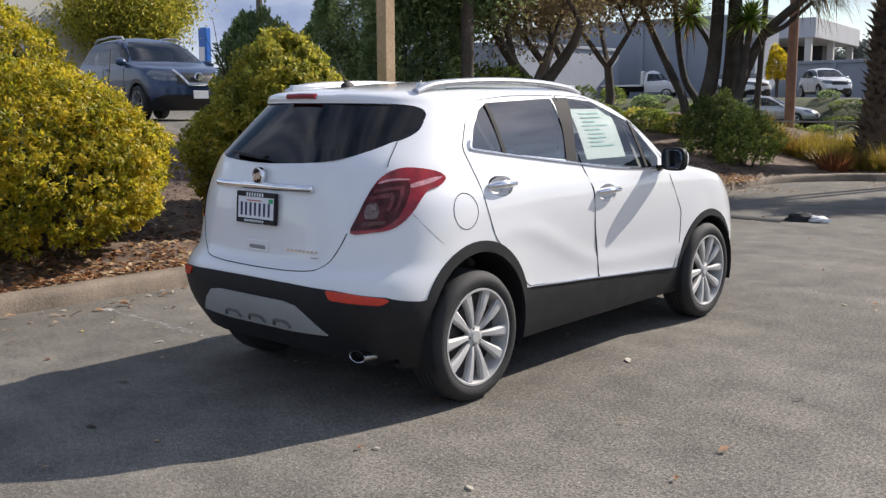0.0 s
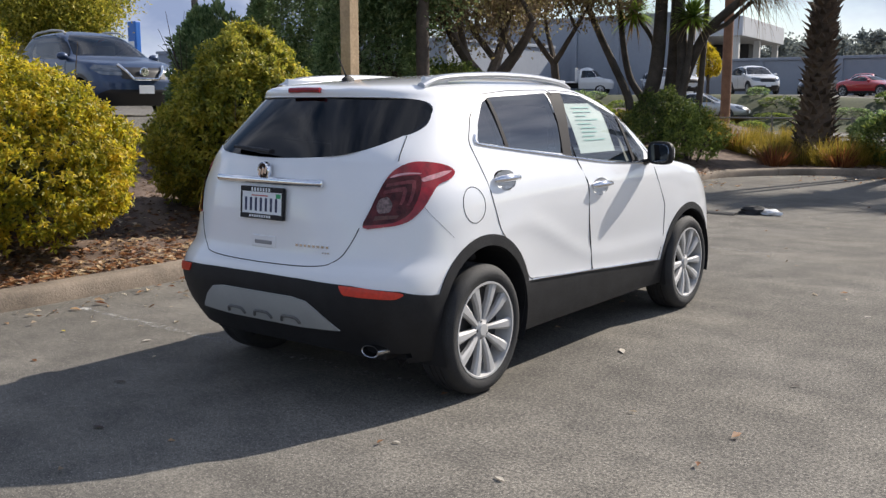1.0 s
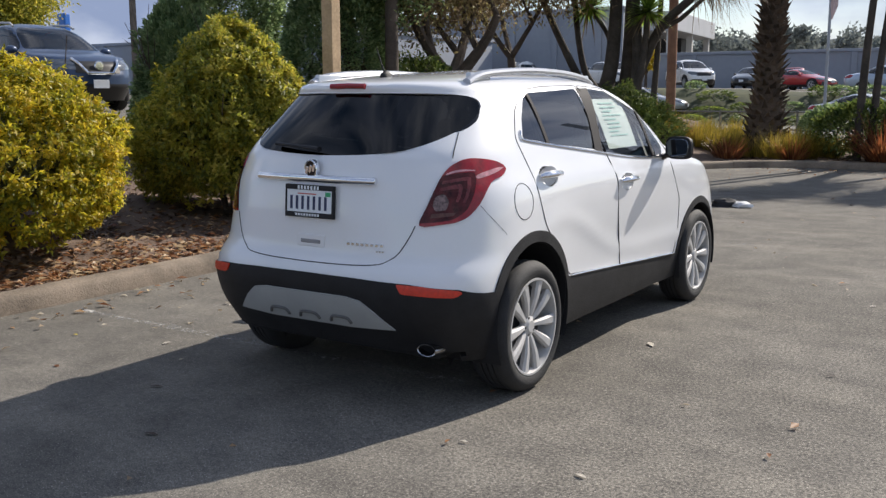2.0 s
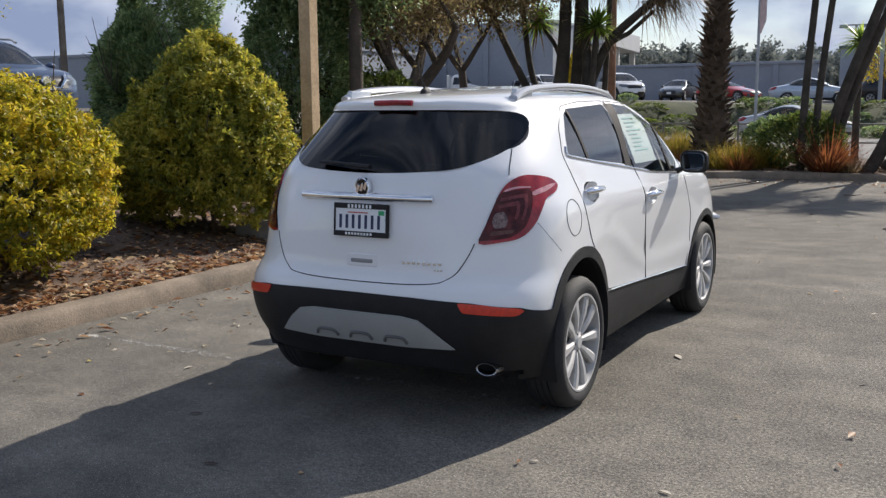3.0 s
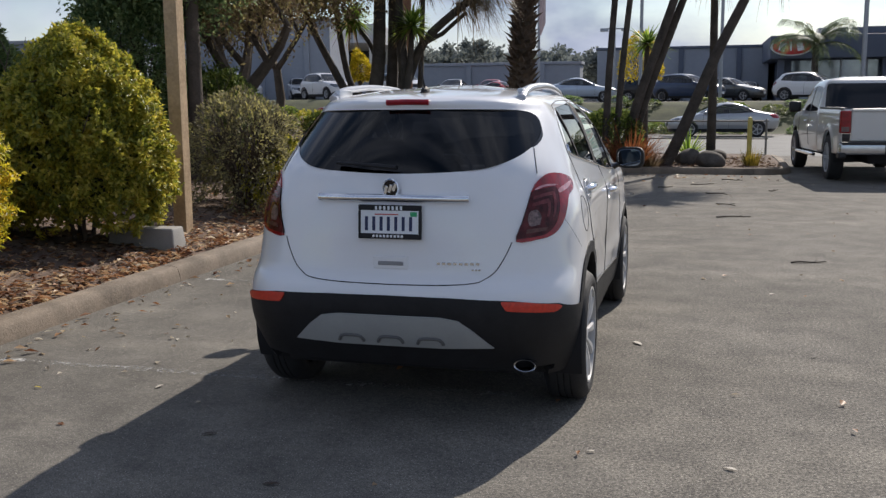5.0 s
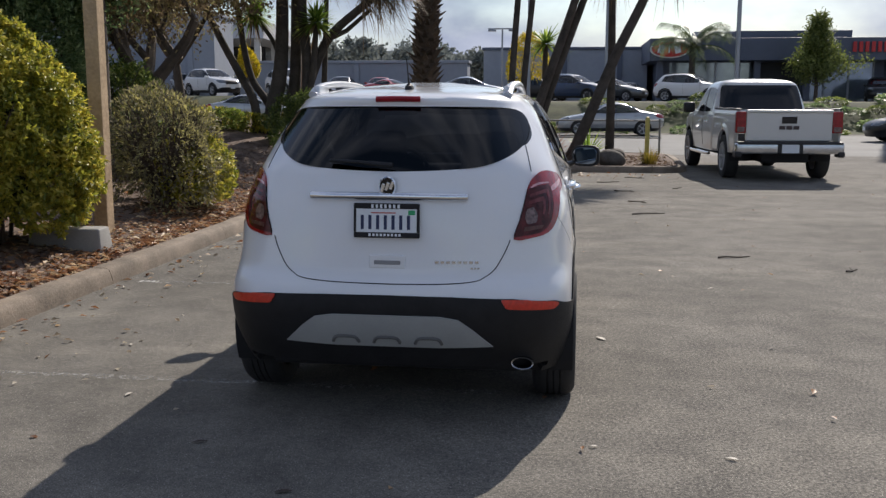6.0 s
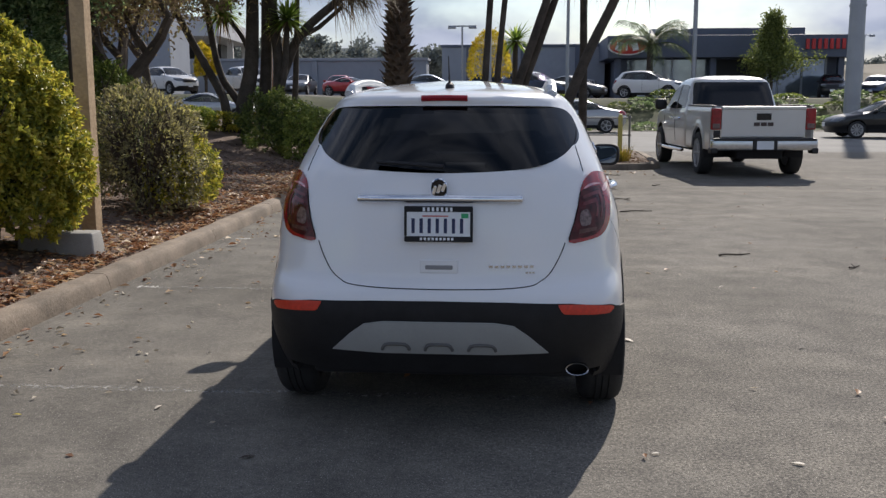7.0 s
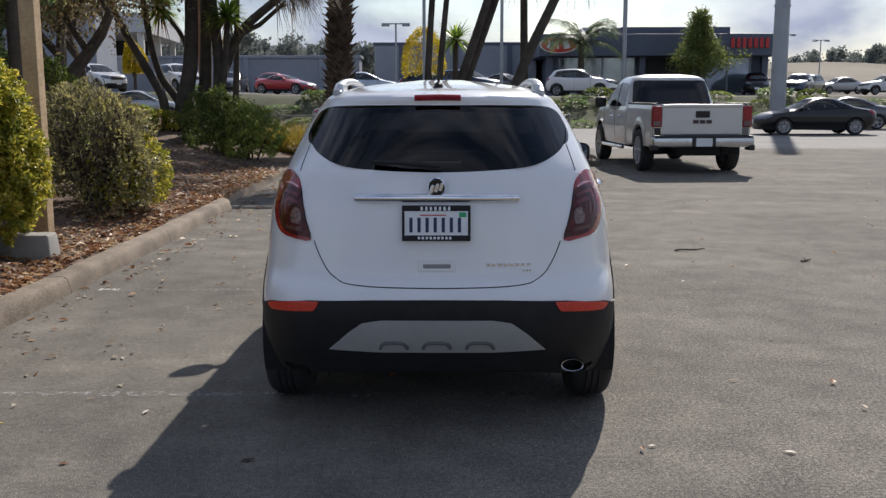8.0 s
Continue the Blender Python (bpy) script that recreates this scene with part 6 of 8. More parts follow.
    # cabbage trees and yuccas
    yucca = sword_tree("yucca_tree", "many-stemmed yucca with grey trunks and a leaning limb of dry fronds", -5.6, 16.0, bz(-5.6, 16.0), [
        ([(-0.55, -0.1, -0.1), (-0.58, -0.1, 0.7), (-0.95, -0.1, 1.45), (-1.32, -0.1, 2.13), (-1.85, -0.1, 3.2)], 0.085, True),
        ([(-0.20, 0.1, 0.5), (-0.42, 0.1, 0.85), (-0.68, 0.1, 1.24), (-0.86, 0.1, 1.97), (-1.05, 0.1, 3.4)], 0.075, True),
        ([(-0.28, 0, -0.1), (-0.16, 0, 0.7), (-0.01, 0, 1.35), (0.06, 0, 2.2), (0.10, 0, 3.6)], 0.155, True),
        ([(0.02, 0.1, 1.30), (-0.15, 0.1, 2.03), (-0.62, 0.1, 2.64)], 0.05, True),
        ([(0.14, 0.2, -0.1), (0.25, 0.2, 0.92), (0.31, 0.2, 1.8), (0.36, 0.2, 3.7)], 0.13, True),
        ([(0.58, -0.1, -0.1), (0.62, -0.1, 0.76), (0.65, -0.1, 1.6), (0.56, -0.1, 2.6), (0.54, -0.1, 3.6)], 0.115, True),
        ([(0.62, -0.2, 0.6), (0.80, -0.2, 1.4), (0.89, -0.2, 2.45)], 0.07, True),
        ([(0.86, 0.3, -0.1), (0.89, 0.3, 0.67), (0.94, 0.3, 1.6), (1.02, 0.3, 3.5)], 0.065, True)], 31, head=230, length=0.58, dry=30)
    bm = bmesh.new()
    limb = smooth_line([Vector(q) for q in ((0.40, 0, -0.1), (0.56, 0, 0.82), (0.81, 0, 1.55), (1.15, 0, 2.18), (1.79, 0, 2.73), (2.3, 0, 3.1))], 5)
    tube(bm, limb, list(np.linspace(0.13, 0.075, len(limb))), 10)
    limb_ob = part("trunk", bm, BARK_GREY, yucca, smooth=True)
    bm = bmesh.new()
    tube(bm, [(1.10, 0, 2.1), (1.5, 0.1, 2.3), (2.05, 0.1, 2.75)], [0.06, 0.05, 0.04], 8)
    part("branch", bm, BARK_GREY, limb_ob, smooth=True)
    rn = np.random.default_rng(77)
    for cx, cz, kk in ((2.15, 3.1, 200), (2.5, 3.35, 200), (1.9, 2.95, 90)):
        d = unit(rn, kk)
        d[:, 0] = np.abs(d[:, 0]) * 1.2
        d[:, 2] = -np.abs(d[:, 2]) * 0.5 + 0.25
        blades("dry_frond", np.repeat([[cx, 0, cz]], kk, axis=0) + rn.normal(0, 0.08, (kk, 3)), d, rn.uniform(0.45, 0.95, kk), 0.03, rn.uniform(0.4, 0.9, kk), LEAF_DRY, limb_ob, "drooping dry straw fronds")
    sword_tree("cabbage_tree", "thick leaning cabbage tree trunk in the island", 0.75, 17.1, bz(0.7, 17.1), [
        ([(-0.06, 0, -0.1), (0.18, 0, 0.35), (0.56, 0, 1.25), (1.05, 0, 2.45), (1.60, 0, 3.6), (2.15, 0, 4.9)], 0.118, True)], 33, head=260, length=1.05, dry=200)
    sword_tree("cabbage_tree", "slim upright cabbage tree", 1.75, 18.4, 0.15, [
        ([(0, 0, -0.1), (0.0, 0, 2.0), (-0.05, 0, 5.0)], 0.095, True)], 34, head=240, length=1.0, dry=180)
    sword_tree("cabbage_tree", "pair of leaning slim trunks", -0.2, 17.3, 0.15, [
        ([(0, 0, -0.1), (0.3, 0, 1.3), (1.0, 0, 3.4), (1.6, 0, 5.4)], 0.10, True),
        ([(0.12, 0.25, -0.1), (0.44, 0.25, 1.3), (1.14, 0.25, 3.3), (1.80, 0.25, 5.2)], 0.09, True)], 35, head=260, length=0.95, dry=150)
    sword_tree("cabbage_tree", "pair of slim upright trunks", -0.55, 16.9, 0.15, [
        ([(0, 0, -0.1), (0.05, 0, 2.0), (0.28, 0, 5.4)], 0.075, True),
        ([(0.22, 0.1, -0.1), (0.32, 0.1, 2.0), (0.66, 0.1, 5.4)], 0.07, True)], 36, head=260, length=0.95, dry=150)
    sword_tree("young_yucca", "young green yucca behind the island", 0.1, 21.0, 0.1, [([(0, 0, 0), (0.0, 0, 1.4), (0.02, 0, 2.9)], 0.08, True)], 37, head=120, length=0.7, dry=0)
    ob = thing("sword_plant", "small bright green sword-leaved plant", "plant", at=pose(1.25, 18.6, 0.14))
    rosette("leaves", (0, 0, 0.05), 60, 0.75, 0.06, LEAF_SWORD, ob, 38, 0.35, 0.15)
    # date palm
    ob = thing("date_palm", "stout date palm with rough leaf-base stubs", "palm", at=pose(-2.6, 17.6, bz(-2.6, 17.6)))
    bm = bmesh.new()
    tube(bm, [(0, 0, -0.2), (0, 0, 0.1), (0, 0, 0.6), (0.02, 0, 2.0), (0.1, 0, 4.5), (0.12, 0, 6.4)], [0.60, 0.52, 0.38, 0.24, 0.22, 0.22], 20)
    trunk = part("trunk", bm, BARK_PALM, ob, smooth=True)
    bm = bmesh.new()
    rg = random.Random(4)
    for k in range(420):
        z = 0.25 + k * 0.0145
        a = k * 2.39996
        rr = lerp_table([(0, 0.52), (0.6, 0.38), (2.0, 0.24), (4.5, 0.22), (6.5, 0.22)], z)
        cx = lerp_table([(0, 0.0), (2.0, 0.02), (4.5, 0.1), (6.4, 0.12)], z)
        m = pose(cx + math.cos(a) * rr, math.sin(a) * rr, z) @ pose(0, 0, 0, 0, 0, math.degrees(a)) @ pose(0, 0, 0, 0, rg.uniform(22, 60), 0)
        ln = rg.uniform(0.10, 0.30)
        vs = [bm.verts.new(m @ Vector(p)) for p in ((-0.05, -0.085, -0.04), (-0.05, 0.085, -0.04), (0.035, 0.06, 0.0), (0.035, -0.06, 0.0), (0.035, 0.0, ln))]
        for f in ((0, 1, 2, 3), (0, 3, 4), (3, 2, 4), (2, 1, 4), (1, 0, 4)):
            bm.faces.new([vs[i] for i in f])
    tagged(part("stub_cover", bm, BARK_PALM, trunk), kind="stuff")
    for k in range(26):
        a = k * 2.39996
        up = rg.uniform(-0.35, 0.9)
        rn = np.random.default_rng(100 + k)
        d0 = Vector((math.cos(a), math.sin(a), up)).normalized()
        pts, p = [], Vector((0.12, 0, 6.5))
        for i in range(9):
            pts.append(p.copy())
            p = p + d0 * 0.32
            d0 = (d0 + Vector((0, 0, -0.13))).normalized()
        bm = bmesh.new()
        tube(bm, pts, list(np.linspace(0.03, 0.006, 9)), 5)
        fr = part("frond", bm, LEAF_MID, ob)
        pos, out = [], []
        for i in range(80):
            t = i / 80 * 7.6 + 0.3
            q = pts[int(t)].lerp(pts[int(t) + 1], t - int(t))
            dd = (pts[int(t) + 1] - pts[int(t)]).normalized()
            sd = dd.cross(Vector((0, 0, 1))).normalized() * (1 if i % 2 else -1)
            pos.append(q)
            out.append(sd + dd * 0.7 + Vector((0, 0, 0.15)))
        blades("leaf_fringe", pos, out, 0.45, 0.025, 0.15, LEAF_MID, fr)
    # feather palm before the showroom
    ob = thing("feather_palm", "palm with arching feathery fronds before the showroom", "palm", at=pose(8.9, 63, 1.4))
    bm = bmesh.new()
    tube(bm, [(0, 0, -0.2), (0, 0, 3.5)], [0.25, 0.2], 12)
    part("trunk", bm, BARK_GREY, ob, smooth=True)
    for k in range(22):
        a = k * 2.39996
        d0 = Vector((math.cos(a) * 0.8, math.sin(a) * 0.8, rg.uniform(0.2, 2.2))).normalized()
        pts, p = [], Vector((0, 0, 3.5))
        for i in range(8):
            pts.append(p.copy())
            p = p + d0 * 0.44
            d0 = (d0 + Vector((0, 0, -0.24))).normalized()
        bm = bmesh.new()
        tube(bm, pts, list(np.linspace(0.04, 0.01, 8)), 5)
        fr = part("frond", bm, LEAF_MID, ob)
        pos, out = [], []
        for i in range(60):
            t = i / 60 * 6.6 + 0.3
            q = pts[int(t)].lerp(pts[int(t) + 1], t - int(t))
            dd = (pts[int(t) + 1] - pts[int(t)]).normalized()
            sd = dd.cross(Vector((0, 0, 1))).normalized() * (1 if i % 2 else -1)
            pos.append(q)
            out.append(sd * 0.8 + dd * 0.6 + Vector((0, 0, -0.3)))
        blades("leaf_fringe", pos, out, 0.75, 0.06, 0.45, LEAF_PALM, fr)
    # grasses and small plants of the back bed
    rg = random.Random(9)
    for i in range(26):
        x, y = rg.uniform(-6.4, -1.4), rg.uniform(17.3, 20.3)
        grass_clump("grass_clump", "golden ornamental grass clump", x, y, bz(x, y), 0.45, rg.uniform(0.6, 0.85), 260, GRASS_GOLD, 200 + i, 0.016)
    for i, (x, y, s) in enumerate(((-3.0, 16.2, 0.62), (-4.3, 17.0, 0.5), (-1.75, 16.6, 0.6))):
        grass_clump("red_shrub", "red-brown spiky shrub in mulch", x, y, bz(x, y), 0.4, s * 1.2, 170, LEAF_RED, 240 + i, 0.022, 0.9, "red shrubs", "shrub")
    grass_clump("flax_plant", "red-brown flax with arching leaves", 0.02, 16.45, bz(0.0, 16.4), 0.45, 1.15, 420, LEAF_RED, 250, 0.030, 1.1, "red shrubs", "shrub")
    bush("low_shrub", "dark green shrub in the island", -0.55, 17.4, bz(-0.5, 17.4), 0.85, 0.7, 1.2, LEAF_MID, 4500, 0.10, 41, rough=0.22)
    grass_clump("grass_clump", "dry straw-coloured grass clump beside the flax", 0.45, 16.4, bz(0.4, 16.4), 0.32, 0.55, 240, LEAF_DRY, 252, 0.018, 1.0)
    for i in range(11):
        x, y = -4.7 + 0.36 * i + rg.uniform(-0.1, 0.1), rg.uniform(16.75, 17.2)
        grass_clump("grass_clump", "golden ornamental grass clump", x, y, bz(x, y), 0.42, rg.uniform(0.62, 0.9), 340, GRASS_GOLD, 270 + i, 0.012, 0.6)
    bush("low_shrub", "dark green shrub near the palm", -1.2, 18.2, bz(-1.2, 18.2), 0.8, 0.7, 1.1, LEAF_DARK, 3000, 0.10, 43)
    grass_clump("grass_clump", "yellow grass clump round the bollard", 2.58, 17.0, 0.12, 0.26, 0.5, 240, GRASS_GOLD, 260, 0.012)
    # far verge shrubs
    protos = [bush("verge_shrub", "clipped green shrub on the street verge", -27.0 + 2 * i, 44, land_height(-27 + 2 * i, 44) - 0.05, 0.7, 0.7, 0.9, m, 420, 0.2, 300 + i, stems=2, group="verge shrubs") for i, m in enumerate((LEAF_MID, LEAF_SPRING, LEAF_DARK))]
    for i in range(85):
        x, y = rg.uniform(-28, 28), rg.uniform(40.2, 46.2)
        copy_thing(protos[i % 3], pose(x, y, land_height(x, y) - 0.06, 0, 0, rg.uniform(0, 360)) @ Matrix.Diagonal((rg.uniform(0.7, 1.3), rg.uniform(0.7, 1.3), rg.uniform(0.3, 0.6), 1)))


build_plants()


def build_far_woods():
    """Wooded skyline: rows of distant tree crowns, paled by haze in their colour."""
    rn = np.random.default_rng(8)
    # leaf green lifted towards grey: distance haze painted into the colour
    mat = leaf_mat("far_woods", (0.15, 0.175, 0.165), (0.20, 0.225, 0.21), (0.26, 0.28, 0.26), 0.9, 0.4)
    k = 620
    x, y = rn.uniform(-170, -8, k), rn.uniform(190, 260, k)
    crest = 10.5 * np.exp(-((x + 75) / 45) ** 2) + 6.4 * np.exp(-((x + 25) / 30) ** 2) + 2.0
    top = crest * rn.uniform(0.6, 1.15, k) + 0.5
    x2, y2 = rn.uniform(95, 240, 230), rn.uniform(300, 330, 230)
    top2 = 13.5 + 2.6 * np.sin(x2 * 0.05) + rn.uniform(-1.5, 3.2, 230)
    x, y, top = np.concatenate([x, x2]), np.concatenate([y, y2]), np.concatenate([top, top2])
    r = rn.uniform(1.2, 3.0, len(x))
    per = 170
    idx = np.repeat(np.arange(len(x)), per)
    v = unit(rn, len(idx)) * (rn.random((len(idx), 1)) ** 0.45)
    p = np.stack([x[idx], y[idx], top[idx] - r[idx] * 1.1], 1) + v * np.stack([r[idx], r[idx], r[idx] * 1.15], 1)
    ln = rn.uniform(0.5, 1.2, len(idx))
    bm = bmesh.new()
    xs = np.linspace(-175, -4, 130)
    rows = []
    for q in xs:
        c = 10.5 * math.exp(-((q + 75) / 45) ** 2) + 6.4 * math.exp(-((q + 25) / 30) ** 2) + 2.0
        h = c * 1.03 + 0.7 * noise.noise((q * 0.35, 0, 0)) + 0.9 * noise.noise((q * 0.08, 4, 0))
        rows.append([bm.verts.new((q, 224, -1)), bm.verts.new((q, 228, h * 0.7)), bm.verts.new((q, 236, h)), bm.verts.new((q, 262, -1))])
    for a, b in zip(rows, rows[1:]):
        for k in range(3):
            bm.faces.new((a[k], b[k], b[k + 1], a[k + 1]))
    # the ridge carries the same painted haze in its base colour
    tagged(part("far_ridge", bm, surf("ridge_woods_hazed", (0.17, 0.195, 0.185), 0.95, var=0.35, scale=0.25, fine=1.2, bump=1.0, bscale=0.8), smooth=True), "wooded ridge beyond the warehouses, haze in its colour", "hill", kind="structure")
    ob = leaf_mesh("far_woods", p, unit(rn, len(idx)), unit(rn, len(idx)), ln, ln * 0.7, mat, None, "wooded hills on the horizon, haze in their grey-green colour")
    tagged(ob, "", "woods")


build_far_woods()


# ---- kerbside things ----
TIMBER = surf("weathered_timber", (0.42, 0.29, 0.165), 0.85, var=0.3, scale=2.5, fine=30, bump=0.6, bscale=40, col2=(0.58, 0.42, 0.26))
ROCK = surf("rock", (0.095, 0.082, 0.070), 0.9, var=0.35, scale=4, fine=30, bump=1.0, bscale=14)
YELLOW = surf("yellow_paint", (0.58, 0.48, 0.13), 0.6, var=0.2, scale=6)
FENCE = plain("galvanised", (0.22, 0.22, 0.21), 0.5, 0.6)


def build_post():
    ob = thing("timber_post", "square weathered timber post standing in mulch", "post", at=pose(-3.88, 4.2, bz(-3.88, 4.2)))
    bm = bmesh.new()
    box(bm, (-0.073, -0.073, -0.2), (0.073, 0.073, 5.2), 0.006)
    part("shaft", bm, TIMBER, ob)
    ob = thing("concrete_block", "grey precast concrete footing block beside the kerb", "block", at=pose(-3.72, 3.22, 0.075, 0, 0, 4))
    bm = bmesh.new()
    vs = box(bm, (-0.36, -0.16, -0.03), (0.36, 0.16, 0.30), 0.0)
    for v in bm.verts:
        if v.co.z > 0.2:
            v.co.x *= 0.9
            v.co.y *= 0.72
    bmesh.ops.bevel(bm, geom=list(bm.edges), offset=0.018, segments=3, affect="EDGES", profile=0.5)
    part("body", bm, PALE_CONCRETE, ob, smooth=True)


build_post()


def rock(x, y, z, r, seed, label="rounded brown boulder in the island bed"):
    bm = bmesh.new()
    bmesh.ops.create_icosphere(bm, subdivisions=3, radius=1.0)
    for v in bm.verts:
        k = 1 + 0.22 * noise.noise(v.co * 1.1 + Vector((seed, 0, 0))) + 0.06 * noise.noise(v.co * 4 + Vector((seed, 3, 0)))
        v.co = Vector((v.co.x * r * 1.2, v.co.y * r, v.co.z * r * 0.75)) * k
    ob = part("boulder", bm, ROCK, smooth=True)
    ob.matrix_basis = pose(x, y, z + r * 0.5)
    tagged(ob, label, "rock", "boulders")


for i, (x, y, r) in enumerate(((1.72, 16.5, 0.27), (1.28, 17.35, 0.27), (1.85, 18.3, 0.23))):
    rock(x, y, 0.12, r, i * 7.3)


def build_bollard():
    ob = thing("bollard", "yellow painted post in the island bed", "bollard", at=pose(2.55, 17.35, 0.12))
    bm = bmesh.new()
    lathe(bm, [(-0.1, 0.052), (0.98, 0.052), (1.03, 0.04), (1.05, 0.0)], "z", 20)
    part("shaft", bm, YELLOW, ob, smooth=True)
    ob = thing("fence", "low galvanised rail fence behind the bed", "fence")
    for i in range(8):
        x = -10.5 + i * 1.95
        bm = bmesh.new()
        tube(bm, [(x, 21.0, 0.0), (x, 21.0, 1.05)], 0.028, 8)
        part("fence_post", bm, FENCE, ob)
    for z in (0.55, 1.0):
        bm = bmesh.new()
        tube(bm, [(-10.6, 21.0, z), (3.2, 21.0, z)], 0.02, 8)
        part("rail", bm, FENCE, ob)


build_bollard()


# ---- other vehicles ----
SEDAN = Shell(
    rear=[(0.2, -2.05), (0.4, -2.28), (0.6, -2.33), (0.8, -2.30), (0.93, -2.24), (0.98, -2.0), (1.02, -1.72), (1.06, -1.52), (1.2, -1.16), (1.32, -0.86), (1.39, -0.62), (1.42, -0.42), (1.44, -0.25)],
    front=[(0.2, 2.2), (0.45, 2.32), (0.6, 2.30), (0.72, 2.18), (0.82, 1.95), (0.90, 1.5), (0.95, 1.18), (1.0, 1.02), (1.12, 0.78), (1.25, 0.52), (1.35, 0.30), (1.40, 0.12), (1.43, -0.05), (1.44, -0.15)],
    width=[(0.2, 0.80), (0.5, 0.88), (0.72, 0.895), (0.88, 0.87), (0.98, 0.83), (1.1, 0.765), (1.25, 0.69), (1.36, 0.60), (1.41, 0.50), (1.43, 0.36), (1.44, 0.15)],
    corner=0.7, power=((0, 3.2), (2, 3.0)), taper=0.03, mid=0.0, fcorner=((0, 0.8), (0.85, 0.8), (1.0, 0.4), (2, 0.35)))
SUV = Shell(
    rear=[(0.2, -2.0), (0.4, -2.2), (0.6, -2.28), (0.75, -2.24), (1.0, -2.18), (1.15, -2.10), (1.35, -1.92), (1.5, -1.78), (1.56, -1.72), (1.62, -1.45), (1.66, -1.0), (1.68, -0.6)],
    front=[(0.2, 2.1), (0.45, 2.26), (0.65, 2.25), (0.85, 2.18), (0.98, 2.0), (1.05, 1.6), (1.1, 1.18), (1.15, 1.02), (1.3, 0.76), (1.45, 0.50), (1.55, 0.28), (1.62, 0.05), (1.66, -0.2), (1.68, -0.45)],
    width=[(0.2, 0.82), (0.5, 0.89), (0.8, 0.905), (1.0, 0.895), (1.1, 0.86), (1.25, 0.80), (1.42, 0.735), (1.55, 0.66), (1.62, 0.55), (1.66, 0.38), (1.68, 0.15)],
    corner=0.7, power=((0, 3.4), (2, 3.2)), taper=0.03, mid=0.0, fcorner=((0, 0.8), (0.95, 0.8), (1.12, 0.4), (2, 0.35)))
SPORT = Shell(
    rear=[(0.2, -1.85), (0.4, -2.0), (0.6, -2.05), (0.8, -2.02), (0.88, -1.9), (0.94, -1.5), (1.0, -1.2), (1.1, -0.95), (1.18, -0.7), (1.22, -0.5)],
    front=[(0.2, 1.95), (0.4, 2.05), (0.55, 2.0), (0.68, 1.75), (0.78, 1.3), (0.86, 0.85), (0.95, 0.6), (1.05, 0.35), (1.15, 0.08), (1.2, -0.15), (1.22, -0.3)],
    width=[(0.2, 0.82), (0.5, 0.90), (0.7, 0.91), (0.82, 0.87), (0.92, 0.76), (1.05, 0.64), (1.15, 0.52), (1.2, 0.38), (1.22, 0.15)],
    corner=0.8, power=((0, 2.8), (2, 2.8)), taper=0.04, mid=-0.3, fcorner=((0, 1.0), (0.8, 0.9), (1.0, 0.4), (2, 0.35)))

LAMP_WHITE = surf("headlamp_lens", (0.16, 0.175, 0.19), 0.12, metal=0.5, var=0.2, scale=12, coat=1.0)
AUTO_GLASS = glass_mat("tinted_auto_glass", (0.34, 0.38, 0.40), 1.7)
TRIM_BLACK = plain("trim_black", (0.015, 0.015, 0.017), 0.45)


def paint(name, col, metal=0.0):
    return surf(name, col, 0.32, metal=metal, var=0.03, scale=2, coat=1.0)


P_WHITE = paint("pearl_white_paint", (0.74, 0.74, 0.74))
P_SILVER = paint("silver_paint", (0.42, 0.43, 0.44), 0.5)
P_BLACK = surf("black_paint", (0.006, 0.006, 0.007), 0.28, var=0.05, coat=0.3)
P_BLUE = surf("slate_blue_paint", (0.034, 0.060, 0.122), 0.34, metal=0.25, var=0.04, scale=2, coat=0.4)
P_RED = paint("red_paint", (0.42, 0.015, 0.02))
P_GREY = paint("grey_paint", (0.10, 0.11, 0.115), 0.4)
P_PALEBLUE = paint("pale_blue_paint", (0.45, 0.52, 0.62), 0.3)


